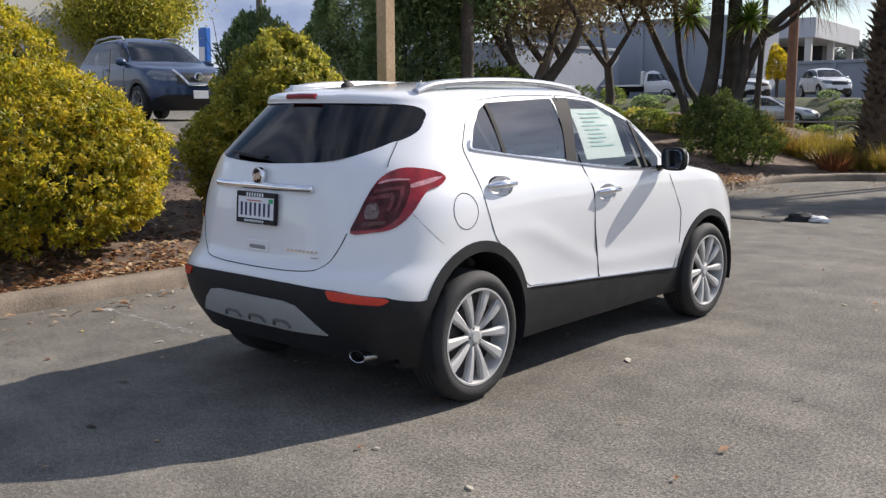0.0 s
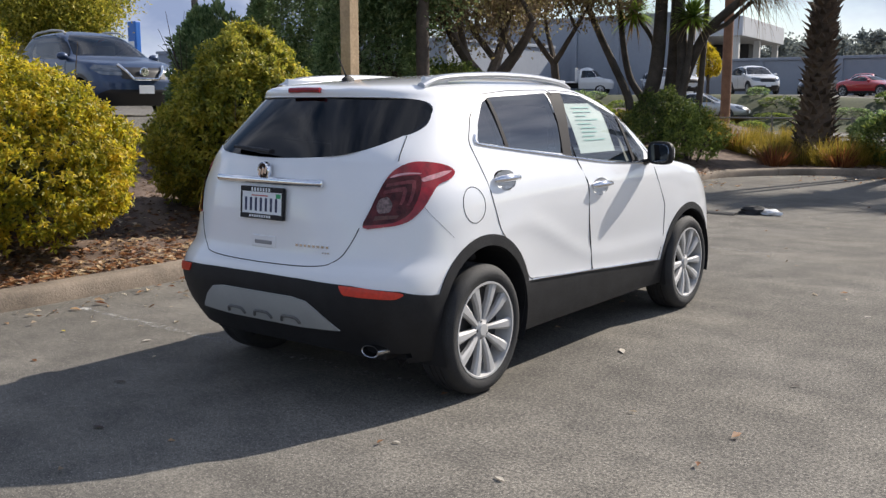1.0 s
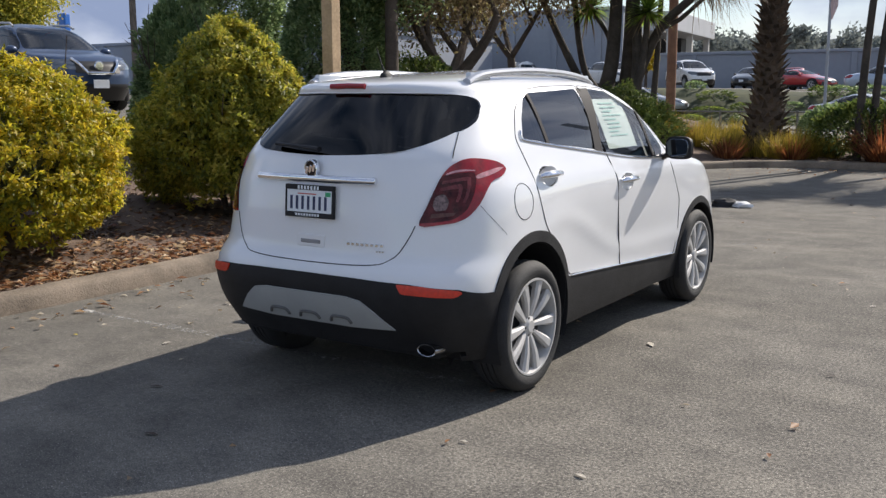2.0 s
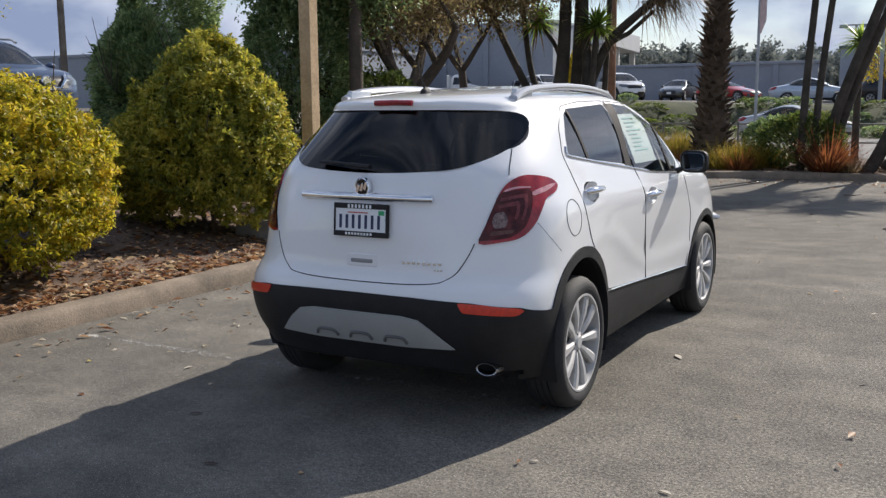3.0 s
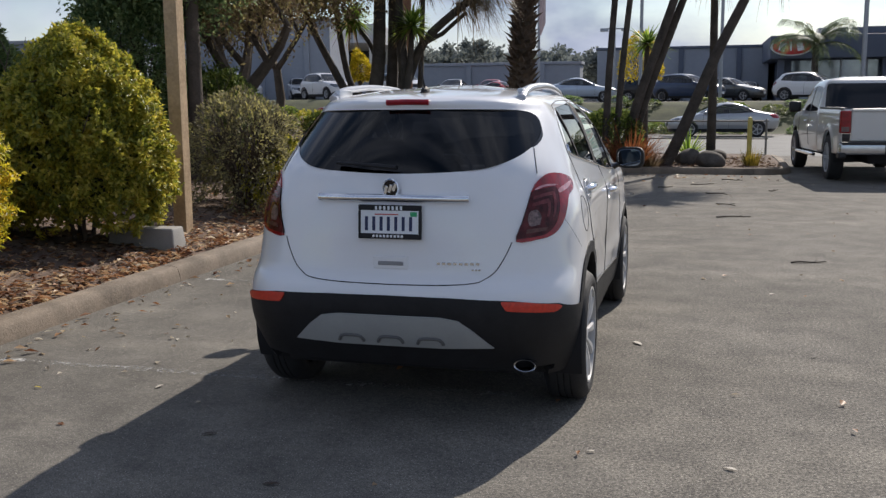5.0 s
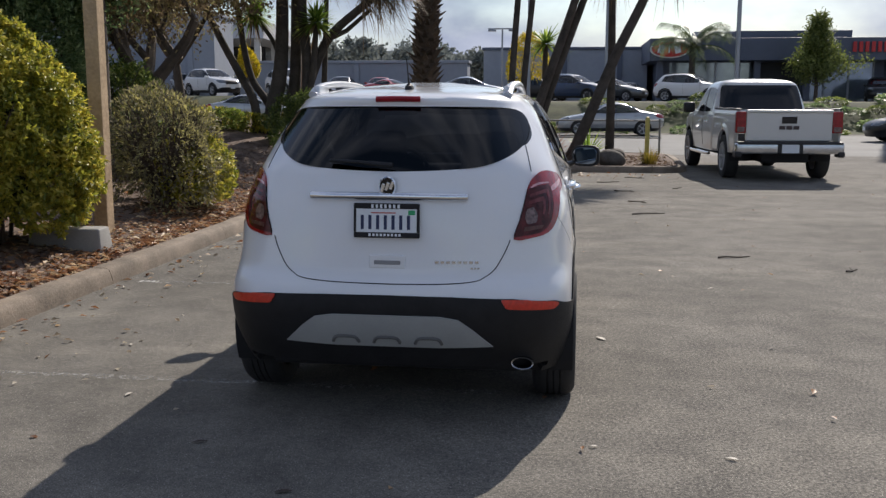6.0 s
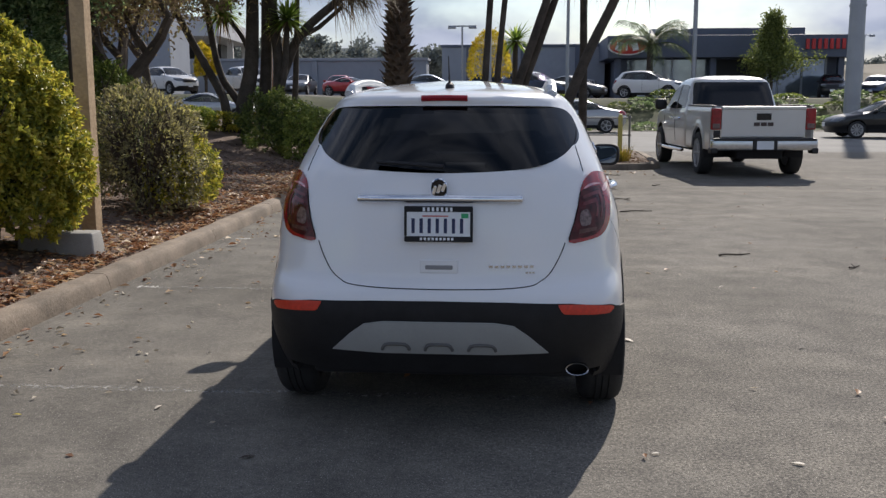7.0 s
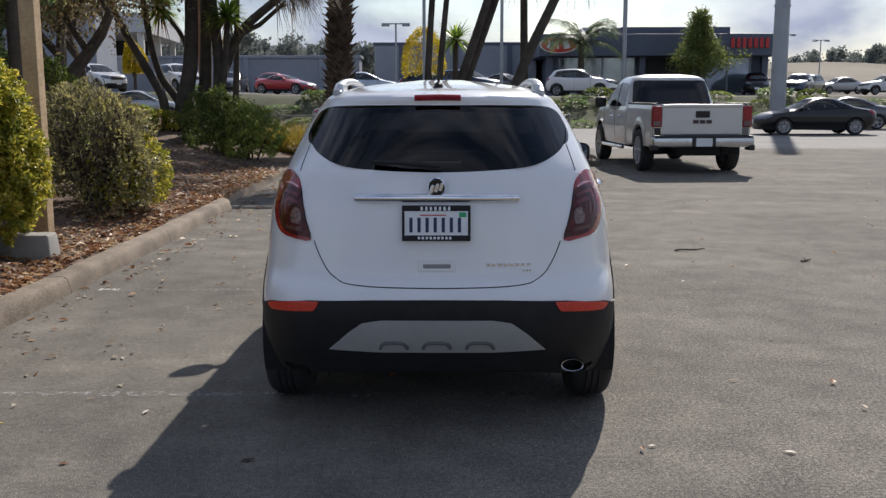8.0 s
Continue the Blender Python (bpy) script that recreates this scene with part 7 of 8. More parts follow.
def make_car(name, label, shell, colour, x, y, z, heading, detail=1, group="parked cars", plates=True):
    """A parked car; heading in degrees, 0 along +y, counted anticlockwise."""
    top = {"SEDAN": 1.44, "SUV": 1.68, "SPORT": 1.22}[shell]
    sh = {"SEDAN": SEDAN, "SUV": SUV, "SPORT": SPORT}[shell]
    car = thing(name, label, "car", group, at=pose(x, y, z, 0, 0, heading))
    step = 0.05 if detail < 2 else 0.03
    levels = list(np.arange(0.2, top - 0.08, step)) + list(np.linspace(top - 0.075, top, 7))
    bm, layer = shell_mesh(sh, levels, 12 if detail < 2 else 20, 22 if detail < 2 else 40, 12 if detail < 2 else 20)

    def on_side(f):
        c = f.calc_center_median()
        return abs(f.normal.x) > 0.4 and abs(c.x) > 0.3

    wb = 1.36 if shell != "SPORT" else 1.25
    r = 0.34 if shell == "SUV" else 0.32
    if shell == "SUV":
        side = [(-1.62, 1.18), (-1.42, 1.50), (-0.9, 1.575), (-0.2, 1.575), (0.25, 1.50), (0.62, 1.30), (0.86, 1.12), (0.3, 1.09), (-0.8, 1.12)]
        bar = [(-0.28, 1.05), (-0.18, 1.05), (-0.18, 1.6), (-0.28, 1.6)]
        back = [(-0.66, 1.17), (0.66, 1.17), (0.60, 1.40), (0.52, 1.52), (-0.52, 1.52), (-0.60, 1.40)]
        front = [(-0.74, 1.14), (0.74, 1.14), (0.62, 1.45), (0.5, 1.57), (-0.5, 1.57), (-0.62, 1.45)]
        tl = [(-2.25, 0.86), (-2.25, 1.10), (-1.92, 1.12), (-1.85, 1.04), (-2.0, 0.9)]
        hl = [(2.3, 0.74), (2.3, 0.90), (1.75, 0.95), (1.72, 0.88), (2.0, 0.76)]
    elif shell == "SEDAN":
        side = [(-1.30, 1.02), (-0.85, 1.27), (-0.5, 1.35), (-0.05, 1.35), (0.25, 1.26), (0.62, 1.07), (0.84, 0.965), (0.2, 0.96), (-0.8, 0.985)]
        bar = [(-0.25, 0.9), (-0.17, 0.9), (-0.17, 1.4), (-0.25, 1.4)]
        back = [(-0.68, 1.07), (0.68, 1.07), (0.56, 1.30), (0.45, 1.385), (-0.45, 1.385), (-0.56, 1.30)]
        front = [(-0.74, 1.0), (0.74, 1.0), (0.60, 1.25), (0.46, 1.37), (-0.46, 1.37), (-0.60, 1.25)]
        tl = [(-2.35, 0.74), (-2.35, 0.92), (-1.95, 0.95), (-1.85, 0.90), (-2.0, 0.78)]
        hl = [(2.4, 0.60), (2.4, 0.72), (1.8, 0.80), (1.75, 0.74), (2.0, 0.62)]
    else:
        side = [(-1.0, 0.95), (-0.7, 1.10), (-0.35, 1.14), (0.0, 1.10), (0.35, 0.95), (0.5, 0.88), (-0.3, 0.87)]
        bar = None
        back = [(-0.55, 1.0), (0.55, 1.0), (0.42, 1.17), (-0.42, 1.17)]
        front = [(-0.62, 0.92), (0.62, 0.92), (0.45, 1.15), (-0.45, 1.15)]
        tl = [(-2.1, 0.66), (-2.1, 0.80), (-1.75, 0.82), (-1.75, 0.72)]
        hl = [(2.1, 0.52), (2.1, 0.62), (1.45, 0.72), (1.42, 0.64)]
    cut_zone(bm, layer, rounded(side, 0.05), "x", 2, on_side, 0.1)
    if bar:
        cut_zone(bm, layer, bar, "x", 12, lambda f: f[layer] == 2, 0.1)
    cut_zone(bm, layer, rounded(back, 0.06), "y", 3, lambda f: f.calc_center_median().y < 0 and f.normal.y < -0.15 and f[layer] == 0, 0.1)
    cut_zone(bm, layer, rounded(front, 0.06), "y", 4, lambda f: f.calc_center_median().y > -0.3 and f.normal.y > 0.15 and f[layer] == 0, 0.1)
    cut_zone(bm, layer, tl, "x", 5, lambda f: abs(f.calc_center_median().x) > 0.42 and f.calc_center_median().y < -1.5, 0.1)
    cut_zone(bm, layer, hl, "x", 6, lambda f: abs(f.calc_center_median().x) > 0.42 and f.calc_center_median().y > 1.3, 0.1)
    gz = 0.82 if shell == "SUV" else 0.58
    cut_zone(bm, layer, [(-0.42, gz - 0.13), (0.42, gz - 0.13), (0.5, gz + 0.08), (-0.5, gz + 0.08)], "y", 7, lambda f: f.calc_center_median().y > 1.6 and f[layer] == 0, 0.1)
    cut_zone(bm, layer, [(-3, 0.34), (3, 0.34), (3, 0.1), (-3, 0.1)], "x", 8, lambda f: True, 0.1)
    if shell == "SUV":
        cut_zone(bm, layer, [(1.2, 0.1), (3.0, 0.1), (3.0, 0.50), (2.1, 0.50), (1.75, 0.36)], "x", 8, lambda f: f[layer] == 0, 0.1)
        for yy in (-wb, wb):
            cut_zone(bm, layer, ring_points(yy, r, r + 0.12, -60, 240, 24), "x", 8, lambda f: f[layer] == 0 and abs(f.calc_center_median().x) > 0.5, 0.12)
    for yy in (-wb, wb):
        cut_zone(bm, layer, ring_points(yy, r, r + 0.05, -60, 240, 24), "x", 9, lambda f: abs(f.calc_center_median().x) > 0.5, 0.12)
    bm.normal_update()
    part("body", split_zone(bm, layer, {0}), colour, car, smooth=True)
    part("sill", split_zone(bm, layer, {8}), TRIM_BLACK, car, smooth=True)
    part("rear_window", split_zone(bm, layer, {3}), AUTO_GLASS, car, smooth=True)
    part("windscreen", split_zone(bm, layer, {4}), AUTO_GLASS, car, smooth=True)
    part("grille", split_zone(bm, layer, {7}, shift=0.006), TRIM_BLACK, car, smooth=True)
    for s in (1, -1):
        part("side_window", split_zone(bm, layer, {2, 12}, side=s), AUTO_GLASS, car, smooth=True)
        part("tail_lamp", split_zone(bm, layer, {5}, shift=0.006, side=s), LAMP_RED, car, smooth=True)
        part("headlamp", split_zone(bm, layer, {6}, shift=0.006, side=s), LAMP_WHITE, car, smooth=True)
        b2 = bmesh.new()
        hz = {"SUV": 1.13, "SEDAN": 1.0, "SPORT": 0.9}[shell]
        my = {"SUV": 0.80, "SEDAN": 0.72, "SPORT": 0.4}[shell]
        bmesh.ops.create_uvsphere(b2, u_segments=12, v_segments=8, radius=1.0, matrix=pose(s * (sh.x_at(my, hz) + 0.10), my, hz) @ Matrix.Diagonal((0.11, 0.07, 0.075, 1)))
        part("mirror", b2, colour, car, smooth=True)
        for yy in (-wb, wb):
            make_wheel(car, "wheel", (s * 0.79, yy, r), r=r, rim=r * 0.7, width=0.2, spokes=5 if detail < 2 else 10, side=s, detail=False, spoke_mat=ALLOY_DARK if colour == P_BLUE else None)
        if shell != "SPORT":
            for yy in (-0.23, 0.80):
                b2 = bmesh.new()
                tube(b2, [(s * (sh.x_at(yy, zz) + 0.001), yy, zz) for zz in np.linspace(0.40, hz - 0.02, 7)], 0.0045, 5, False)
                part("door_seal", b2, GAP, car)
            for yy in (-0.02, -1.05):
                b2 = bmesh.new()
                xx = sh.x_at(yy, hz - 0.13)
                tube(b2, [(s * xx, yy - 0.09, hz - 0.13), (s * (xx + 0.025), yy, hz - 0.13), (s * xx, yy + 0.09, hz - 0.13)], 0.014, 6)
                part("door_handle", b2, colour, car)
    b2 = bmesh.new()
    box(b2, (-0.66, -1.9, 0.2), (0.66, 1.9, 0.5), 0.03)
    box(b2, (-0.62, -1.2, 0.5), (0.62, 0.7, 0.85), 0.05)
    for sx in (-0.35, 0.35):
        box(b2, (sx - 0.22, -0.25, 0.6), (sx + 0.22, -0.1, top - 0.28), 0.05)
    part("cabin", b2, INTERIOR, car)
    bm.free()
    if plates:
        for yy, s in ((sh.rear(0.75) - 0.012, 1), (sh.front(0.5) + 0.012, -1)):
            b2 = bmesh.new()
            zc = 0.72 if s > 0 else 0.5
            box(b2, (-0.15, yy - 0.006, zc - 0.075), (0.15, yy + 0.012, zc + 0.075), 0.003)
            part("number_plate", b2, PLATE_WHITE, car)
    return car


BADGE_RED = plain("badge_dark", (0.05, 0.03, 0.03), 0.3)


def build_truck():
    """Silver crew-cab pickup, its tailgate to the lot."""
    t = thing("pickup_truck", "silver crew-cab pickup truck with chrome rear bumper", "truck", at=pose(4.93, 13.85, 0, 0, 0, 4))
    # origin at the rear bumper, heading +y
    silver = paint("light_silver_paint", (0.60, 0.595, 0.58), 0.3)
    cab = Shell(
        rear=[(0.45, 2.12), (1.2, 2.12), (1.3, 2.16), (1.55, 2.26), (1.72, 2.34), (1.80, 2.42), (1.84, 2.6), (1.86, 2.9)],
        front=[(0.45, 5.6), (0.7, 5.75), (0.95, 5.76), (1.12, 5.62), (1.17, 5.2), (1.2, 4.75), (1.26, 4.55), (1.45, 4.25), (1.65, 3.92), (1.76, 3.72), (1.82, 3.5), (1.86, 3.2)],
        width=[(0.45, 0.96), (0.8, 1.0), (1.1, 0.99), (1.2, 0.97), (1.35, 0.93), (1.6, 0.865), (1.72, 0.825), (1.79, 0.765), (1.83, 0.66), (1.86, 0.35)],
        corner=0.42, power=((0, 5.0), (1.1, 5.0), (1.4, 4.6), (2, 4.4)), taper=0.01, mid=3.4, fpower=3.2, fcorner=((0, 0.9), (1.1, 0.9), (1.25, 0.45), (2, 0.4)))
    bm, layer = shell_mesh(cab, list(np.arange(0.45, 1.78, 0.04)) + [1.79, 1.81, 1.83, 1.845, 1.855, 1.86], 18, 40, 14)
    side = lambda f: abs(f.normal.x) > 0.4 and abs(f.calc_center_median().x) > 0.4
    cut_zone(bm, layer, rounded([(2.42, 1.22), (2.52, 1.66), (3.2, 1.70), (3.62, 1.64), (4.25, 1.24), (3.3, 1.20)], 0.05), "x", 2, side, 0.1)
    cut_zone(bm, layer, [(3.18, 1.1), (3.3, 1.1), (3.3, 1.75), (3.18, 1.75)], "x", 12, lambda f: f[layer] == 2, 0.1)
    cut_zone(bm, layer, rounded([(-0.865, 1.25), (0.865, 1.25), (0.81, 1.62), (0.775, 1.73), (-0.775, 1.73), (-0.81, 1.62)], 0.06), "y", 3, lambda f: f.calc_center_median().y < 2.9 and f.normal.y < -0.2, 0.1)
    cut_zone(bm, layer, rounded([(-0.8, 1.26), (0.8, 1.26), (0.66, 1.7), (-0.66, 1.7)], 0.06), "y", 4, lambda f: f.normal.y > 0.2 and f.calc_center_median().y > 3.3, 0.1)
    cut_zone(bm, layer, ring_points(4.78, 0.42, 0.47, -60, 240, 30), "x", 9, lambda f: abs(f.calc_center_median().x) > 0.5, 0.12)
    bm.normal_update()
    part("cab", split_zone(bm, layer, {0}), silver, t, "silver crew cab", smooth=True)
    part("rear_window", split_zone(bm, layer, {3}, shift=0.002), BLACK_GLOSS, t, "dark rear window", smooth=True)
    part("windscreen", split_zone(bm, layer, {4}), AUTO_GLASS, t, smooth=True)
    for s in (1, -1):
        part("side_window", split_zone(bm, layer, {2}, side=s), AUTO_GLASS, t, smooth=True)
        part("window_pillar", split_zone(bm, layer, {12}, side=s), TRIM_BLACK, t, smooth=True)
    bm.free()
    # bed sides with arches
    for s in (1, -1):
        b2 = bmesh.new()
        lay = b2.faces.layers.int.new("zone")
        n, rows = 60, 22
        grid = []
        for i in range(n + 1):
            y = 0.18 + 1.96 * i / n
            col = []
            for j in range(rows + 1):
                z = 0.50 + 0.78 * j / rows
                x = 0.985 + 0.012 * math.sin(min(1, (z - 0.5) / 0.6) * 3.1) - 0.03 * sstep(1.18, 1.28, z)
                d = math.hypot(y - 1.14, z - 0.46)
                x += 0.022 * math.exp(-((d - 0.48) / 0.05) ** 2)
                x -= 0.10 * (1 - sstep(0.18, 0.26, y)) ** 2 * 0.4
                col.append(b2.verts.new((s * x, y, z)))
            grid.append(col)
        for i in range(n):
            for j in range(rows):
                q = (grid[i][j], grid[i + 1][j], grid[i + 1][j + 1], grid[i][j + 1])
                b2.faces.new(q if s > 0 else q[::-1])
        b2.normal_update()
        cut_zone(b2, lay, ring_points(1.14, 0.44, 0.46, -60, 240, 30), "x", 9, lambda f: True, 0.12)
        out = split_zone(b2, lay, {0}, thick=0.03)
        b2.free()
        part("bed_side", out, silver, t, "silver bed side", smooth=True)
        b2 = bmesh.new()
        box(b2, (min(s * 0.88, s * 0.985), 0.2, 1.262), (max(s * 0.88, s * 0.985), 2.12, 1.295), 0.012)
        part("bed_rail", b2, TRIM_BLACK, t)
        b2 = bmesh.new()
        box(b2, (min(s * 0.80, s * 0.992), 0.13, 0.86), (max(s * 0.80, s * 0.992), 0.24, 1.24), 0.02)
        lamp = part("tail_lamp", b2, LAMP_RED, t, "red tail lamp", smooth=False)
        b2 = bmesh.new()
        box(b2, (min(s * 0.83, s * 0.97), 0.122, 0.88), (max(s * 0.83, s * 0.97), 0.14, 0.97), 0.008)
        part("reversing_lamp", b2, LAMP_CLEAR, lamp)
        b2 = bmesh.new()
        box(b2, (min(s * 0.98, s * 1.06), 2.35, 0.36), (max(s * 0.98, s * 1.06), 4.25, 0.43), 0.02)
        part("step_bar", b2, CHROME, t)
        b2 = bmesh.new()
        box(b2, (min(s * 1.0, s * 1.26), 4.02, 1.18), (max(s * 1.0, s * 1.26), 4.16, 1.40), 0.05, None, 3)
        part("door_mirror", b2, TRIM_BLACK, t, smooth=True)
        for y in (2.75, 3.45):
            b2 = bmesh.new()
            xx = cab.x_at(y, 1.02) + 0.01
            tube(b2, [(s * xx, y - 0.1, 1.02), (s * (xx + 0.03), y, 1.02), (s * xx, y + 0.1, 1.02)], 0.016, 6)
            part("door_handle", b2, CHROME, t)
        for y in (2.12, 3.2, 4.3):
            b2 = bmesh.new()
            tube(b2, [(s * (cab.x_at(y + 0.03, z) + 0.001), y + 0.03, z) for z in (0.55, 0.8, 1.0, 1.15)], 0.005, 5)
            part("door_seal", b2, GAP, t)
        for y in (1.14, 4.78):
            make_wheel(t, "wheel", (s * 0.88, y, 0.40), r=0.40, rim=0.265, width=0.27, spokes=6, side=s, detail=False)
            b2 = bmesh.new()
            lathe(b2, [(s * 0.97, 0.455), (s * 0.6, 0.455), (s * 0.6, 0.0)], "x", 30, pose(0, y, 0.43))
            bmesh.ops.delete(b2, geom=[f for f in b2.faces if f.calc_center_median().z < 0.36], context="FACES")
            part("wheel_housing", b2, GAP, t)
    b2 = bmesh.new()
    box(b2, (-0.80, 0.135, 0.72), (0.80, 0.22, 1.25), 0.018, None, 2)
    box(b2, (-0.80, 0.11, 1.215), (0.80, 0.25, 1.275), 0.018, None, 2)
    gate = part("tailgate", b2, silver, t, "silver tailgate")
    b2 = bmesh.new()
    box(b2, (-0.14, 0.118, 1.03), (0.14, 0.136, 1.15), 0.008)
    part("latch", b2, BLACK_GLOSS, gate)
    for i in range(3):
        b2 = bmesh.new()
        box(b2, (-0.185 + i * 0.13, 0.122, 0.925), (-0.075 + i * 0.13, 0.136, 0.99), 0.003)
        part("badge_bar", b2, BADGE_RED, gate)
    b2 = bmesh.new()
    vs = box(b2, (-1.0, -0.02, 0.50), (1.0, 0.20, 0.69), 0.03, None, 3)
    part("bumper", b2, surf("bumper_chrome", (0.55, 0.56, 0.58), 0.22, metal=0.9, var=0.08, scale=6), t, "chrome rear bumper", smooth=True)
    b2 = bmesh.new()
    box(b2, (-0.97, -0.035, 0.665), (0.97, 0.19, 0.712), 0.012, None, 2)
    part("step_pad", b2, TRIM_BLACK, t, "black rubber bumper step")
    b2 = bmesh.new()
    box(b2, (-0.24, -0.03, 0.50), (0.24, 0.1, 0.67), 0.02)
    part("bumper_recess", b2, TRIM_BLACK, t)
    b2 = bmesh.new()
    box(b2, (-0.16, -0.042, 0.515), (0.16, -0.028, 0.665), 0.004)
    part("number_plate", b2, PLATE_WHITE, t)
    for s in (1, -1):
        b2 = bmesh.new()
        box(b2, (s * 0.955 - 0.07, -0.03, 0.44), (s * 0.955 + 0.06, 0.22, 0.545), 0.025)
        part("bumper_corner", b2, TRIM_BLACK, t)
    b2 = bmesh.new()
    box(b2, (-0.95, 0.25, 0.58), (0.95, 2.1, 0.66))
    box(b2, (-0.45, 0.3, 0.33), (0.45, 5.4, 0.55), 0.03)
    box(b2, (-0.62, 1.0, 0.32), (0.62, 1.28, 0.48), 0.05)
    box(b2, (-0.9, 2.2, 0.40), (0.9, 5.5, 0.60), 0.03)
    part("chassis", b2, GAP, t, "dark chassis")
    b2 = bmesh.new()
    box(b2, (-0.14, 2.43, 1.765), (0.14, 2.5, 1.80), 0.01)
    part("brake_light", b2, LAMP_RED, t)
    t.scale = (1.0, 1.0, 1.07)


build_truck()

CARS = [
    ("blue_suv", "slate blue SUV parked on the upper lot", "SUV", P_BLUE, -13.9, 7.5, 1.17, -99, 2),
    ("white_suv", "white SUV on the far lot", "SUV", P_WHITE, -26.9, 62.0, 1.5, -150, 1),
    ("white_crossover", "white crossover on the far lot", "SUV", P_WHITE, -16.2, 52.5, 1.45, -140, 1),
    ("red_sports_car", "low red sports car on the far lot", "SPORT", P_RED, -10.2, 54.6, 1.42, -115, 1),
    ("white_suv", "white SUV facing the street", "SUV", P_WHITE, -20.9, 52.0, 1.45, -128, 1),
    ("dark_sedan", "dark sedan on the far lot", "SEDAN", P_GREY, -15.5, 63.0, 1.45, 180, 1),
    ("red_sedan", "dark red sedan on the far lot", "SEDAN", P_RED, -12.9, 64.0, 1.45, 180, 1),
    ("grey_sedan", "grey sedan parked along the street", "SEDAN", P_SILVER, -15.3, 42.6, 0.0, -80, 1),
    ("white_suv", "white SUV before the showroom", "SUV", P_WHITE, 8.0, 55.3, 1.43, -115, 1),
    ("dark_suv", "dark SUV facing out of the far lot", "SUV", P_BLACK, 22.0, 66.0, 1.48, 165, 1),
    ("blue_van", "grey-blue van by the showroom", "SUV", P_BLUE, 26.5, 70.0, 1.5, 150, 1),
    ("dark_suv", "dark SUV on the far lot", "SUV", P_BLUE, 1.0, 56.0, 1.43, -120, 1),
    ("white_sedan", "white sedan on the far lot", "SEDAN", P_WHITE, 5.2, 72.0, 1.5, 170, 1),
    ("dark_car", "dark car on the far lot", "SEDAN", P_GREY, 3.4, 57.5, 1.43, -120, 1),
    ("pale_sedan", "pale blue sedan on the far lot", "SEDAN", P_PALEBLUE, -5.2, 52.5, 1.43, -80, 1),
    ("silver_sedan", "silver sedan along the street", "SEDAN", P_SILVER, -3.9, 38.3, 0.0, -88, 1),
    ("silver_sedan", "silver sedan along the street", "SEDAN", P_SILVER, 2.5, 38.0, 0.0, 92, 1),
    ("black_sedan", "black sedan along the street", "SEDAN", P_BLACK, 14.05, 33.0, 0.0, 90, 2),
    ("green_sedan", "grey-green sedan on the street verge", "SEDAN", P_GREY, 17.6, 39.0, 0.0, 75, 1),
    ("dark_car", "dark car far down the lot", "SUV", P_BLACK, 31.5, 84.0, 1.75, 170, 1),
    ("white_car", "white car far down the lot", "SEDAN", P_WHITE, 37.0, 88.0, 1.8, 120, 1),
    ("grey_car", "grey car far down the lot", "SUV", P_GREY, 28.6, 74.0, 1.6, 140, 1),
    ("silver_car", "silver car far down the lot", "SEDAN", P_SILVER, 33.5, 80.0, 1.7, 100, 1),
    ("white_van", "white SUV far down the lot", "SUV", P_WHITE, 35.0, 74.0, 1.6, 95, 1),
    ("silver_coupe", "pale sedan on the street", "SEDAN", P_SILVER, 21.5, 36.0, 0.0, 90, 1),
    ("white_sedan", "white sedan waiting at the street edge", "SEDAN", P_WHITE, 16.9, 25.6, 0.0, 88, 1),
    ("dark_car", "dark car on the far lot", "SEDAN", P_BLACK, -17.2, 70.0, 1.5, 180, 1),
    ("dark_suv", "dark SUV on the far lot", "SUV", P_BLACK, -1.5, 62.0, 1.45, -100, 1),
    ("white_truck", "white car by the side warehouse", "SUV", P_WHITE, -32.0, 34.0, 1.5, -130, 1),
]
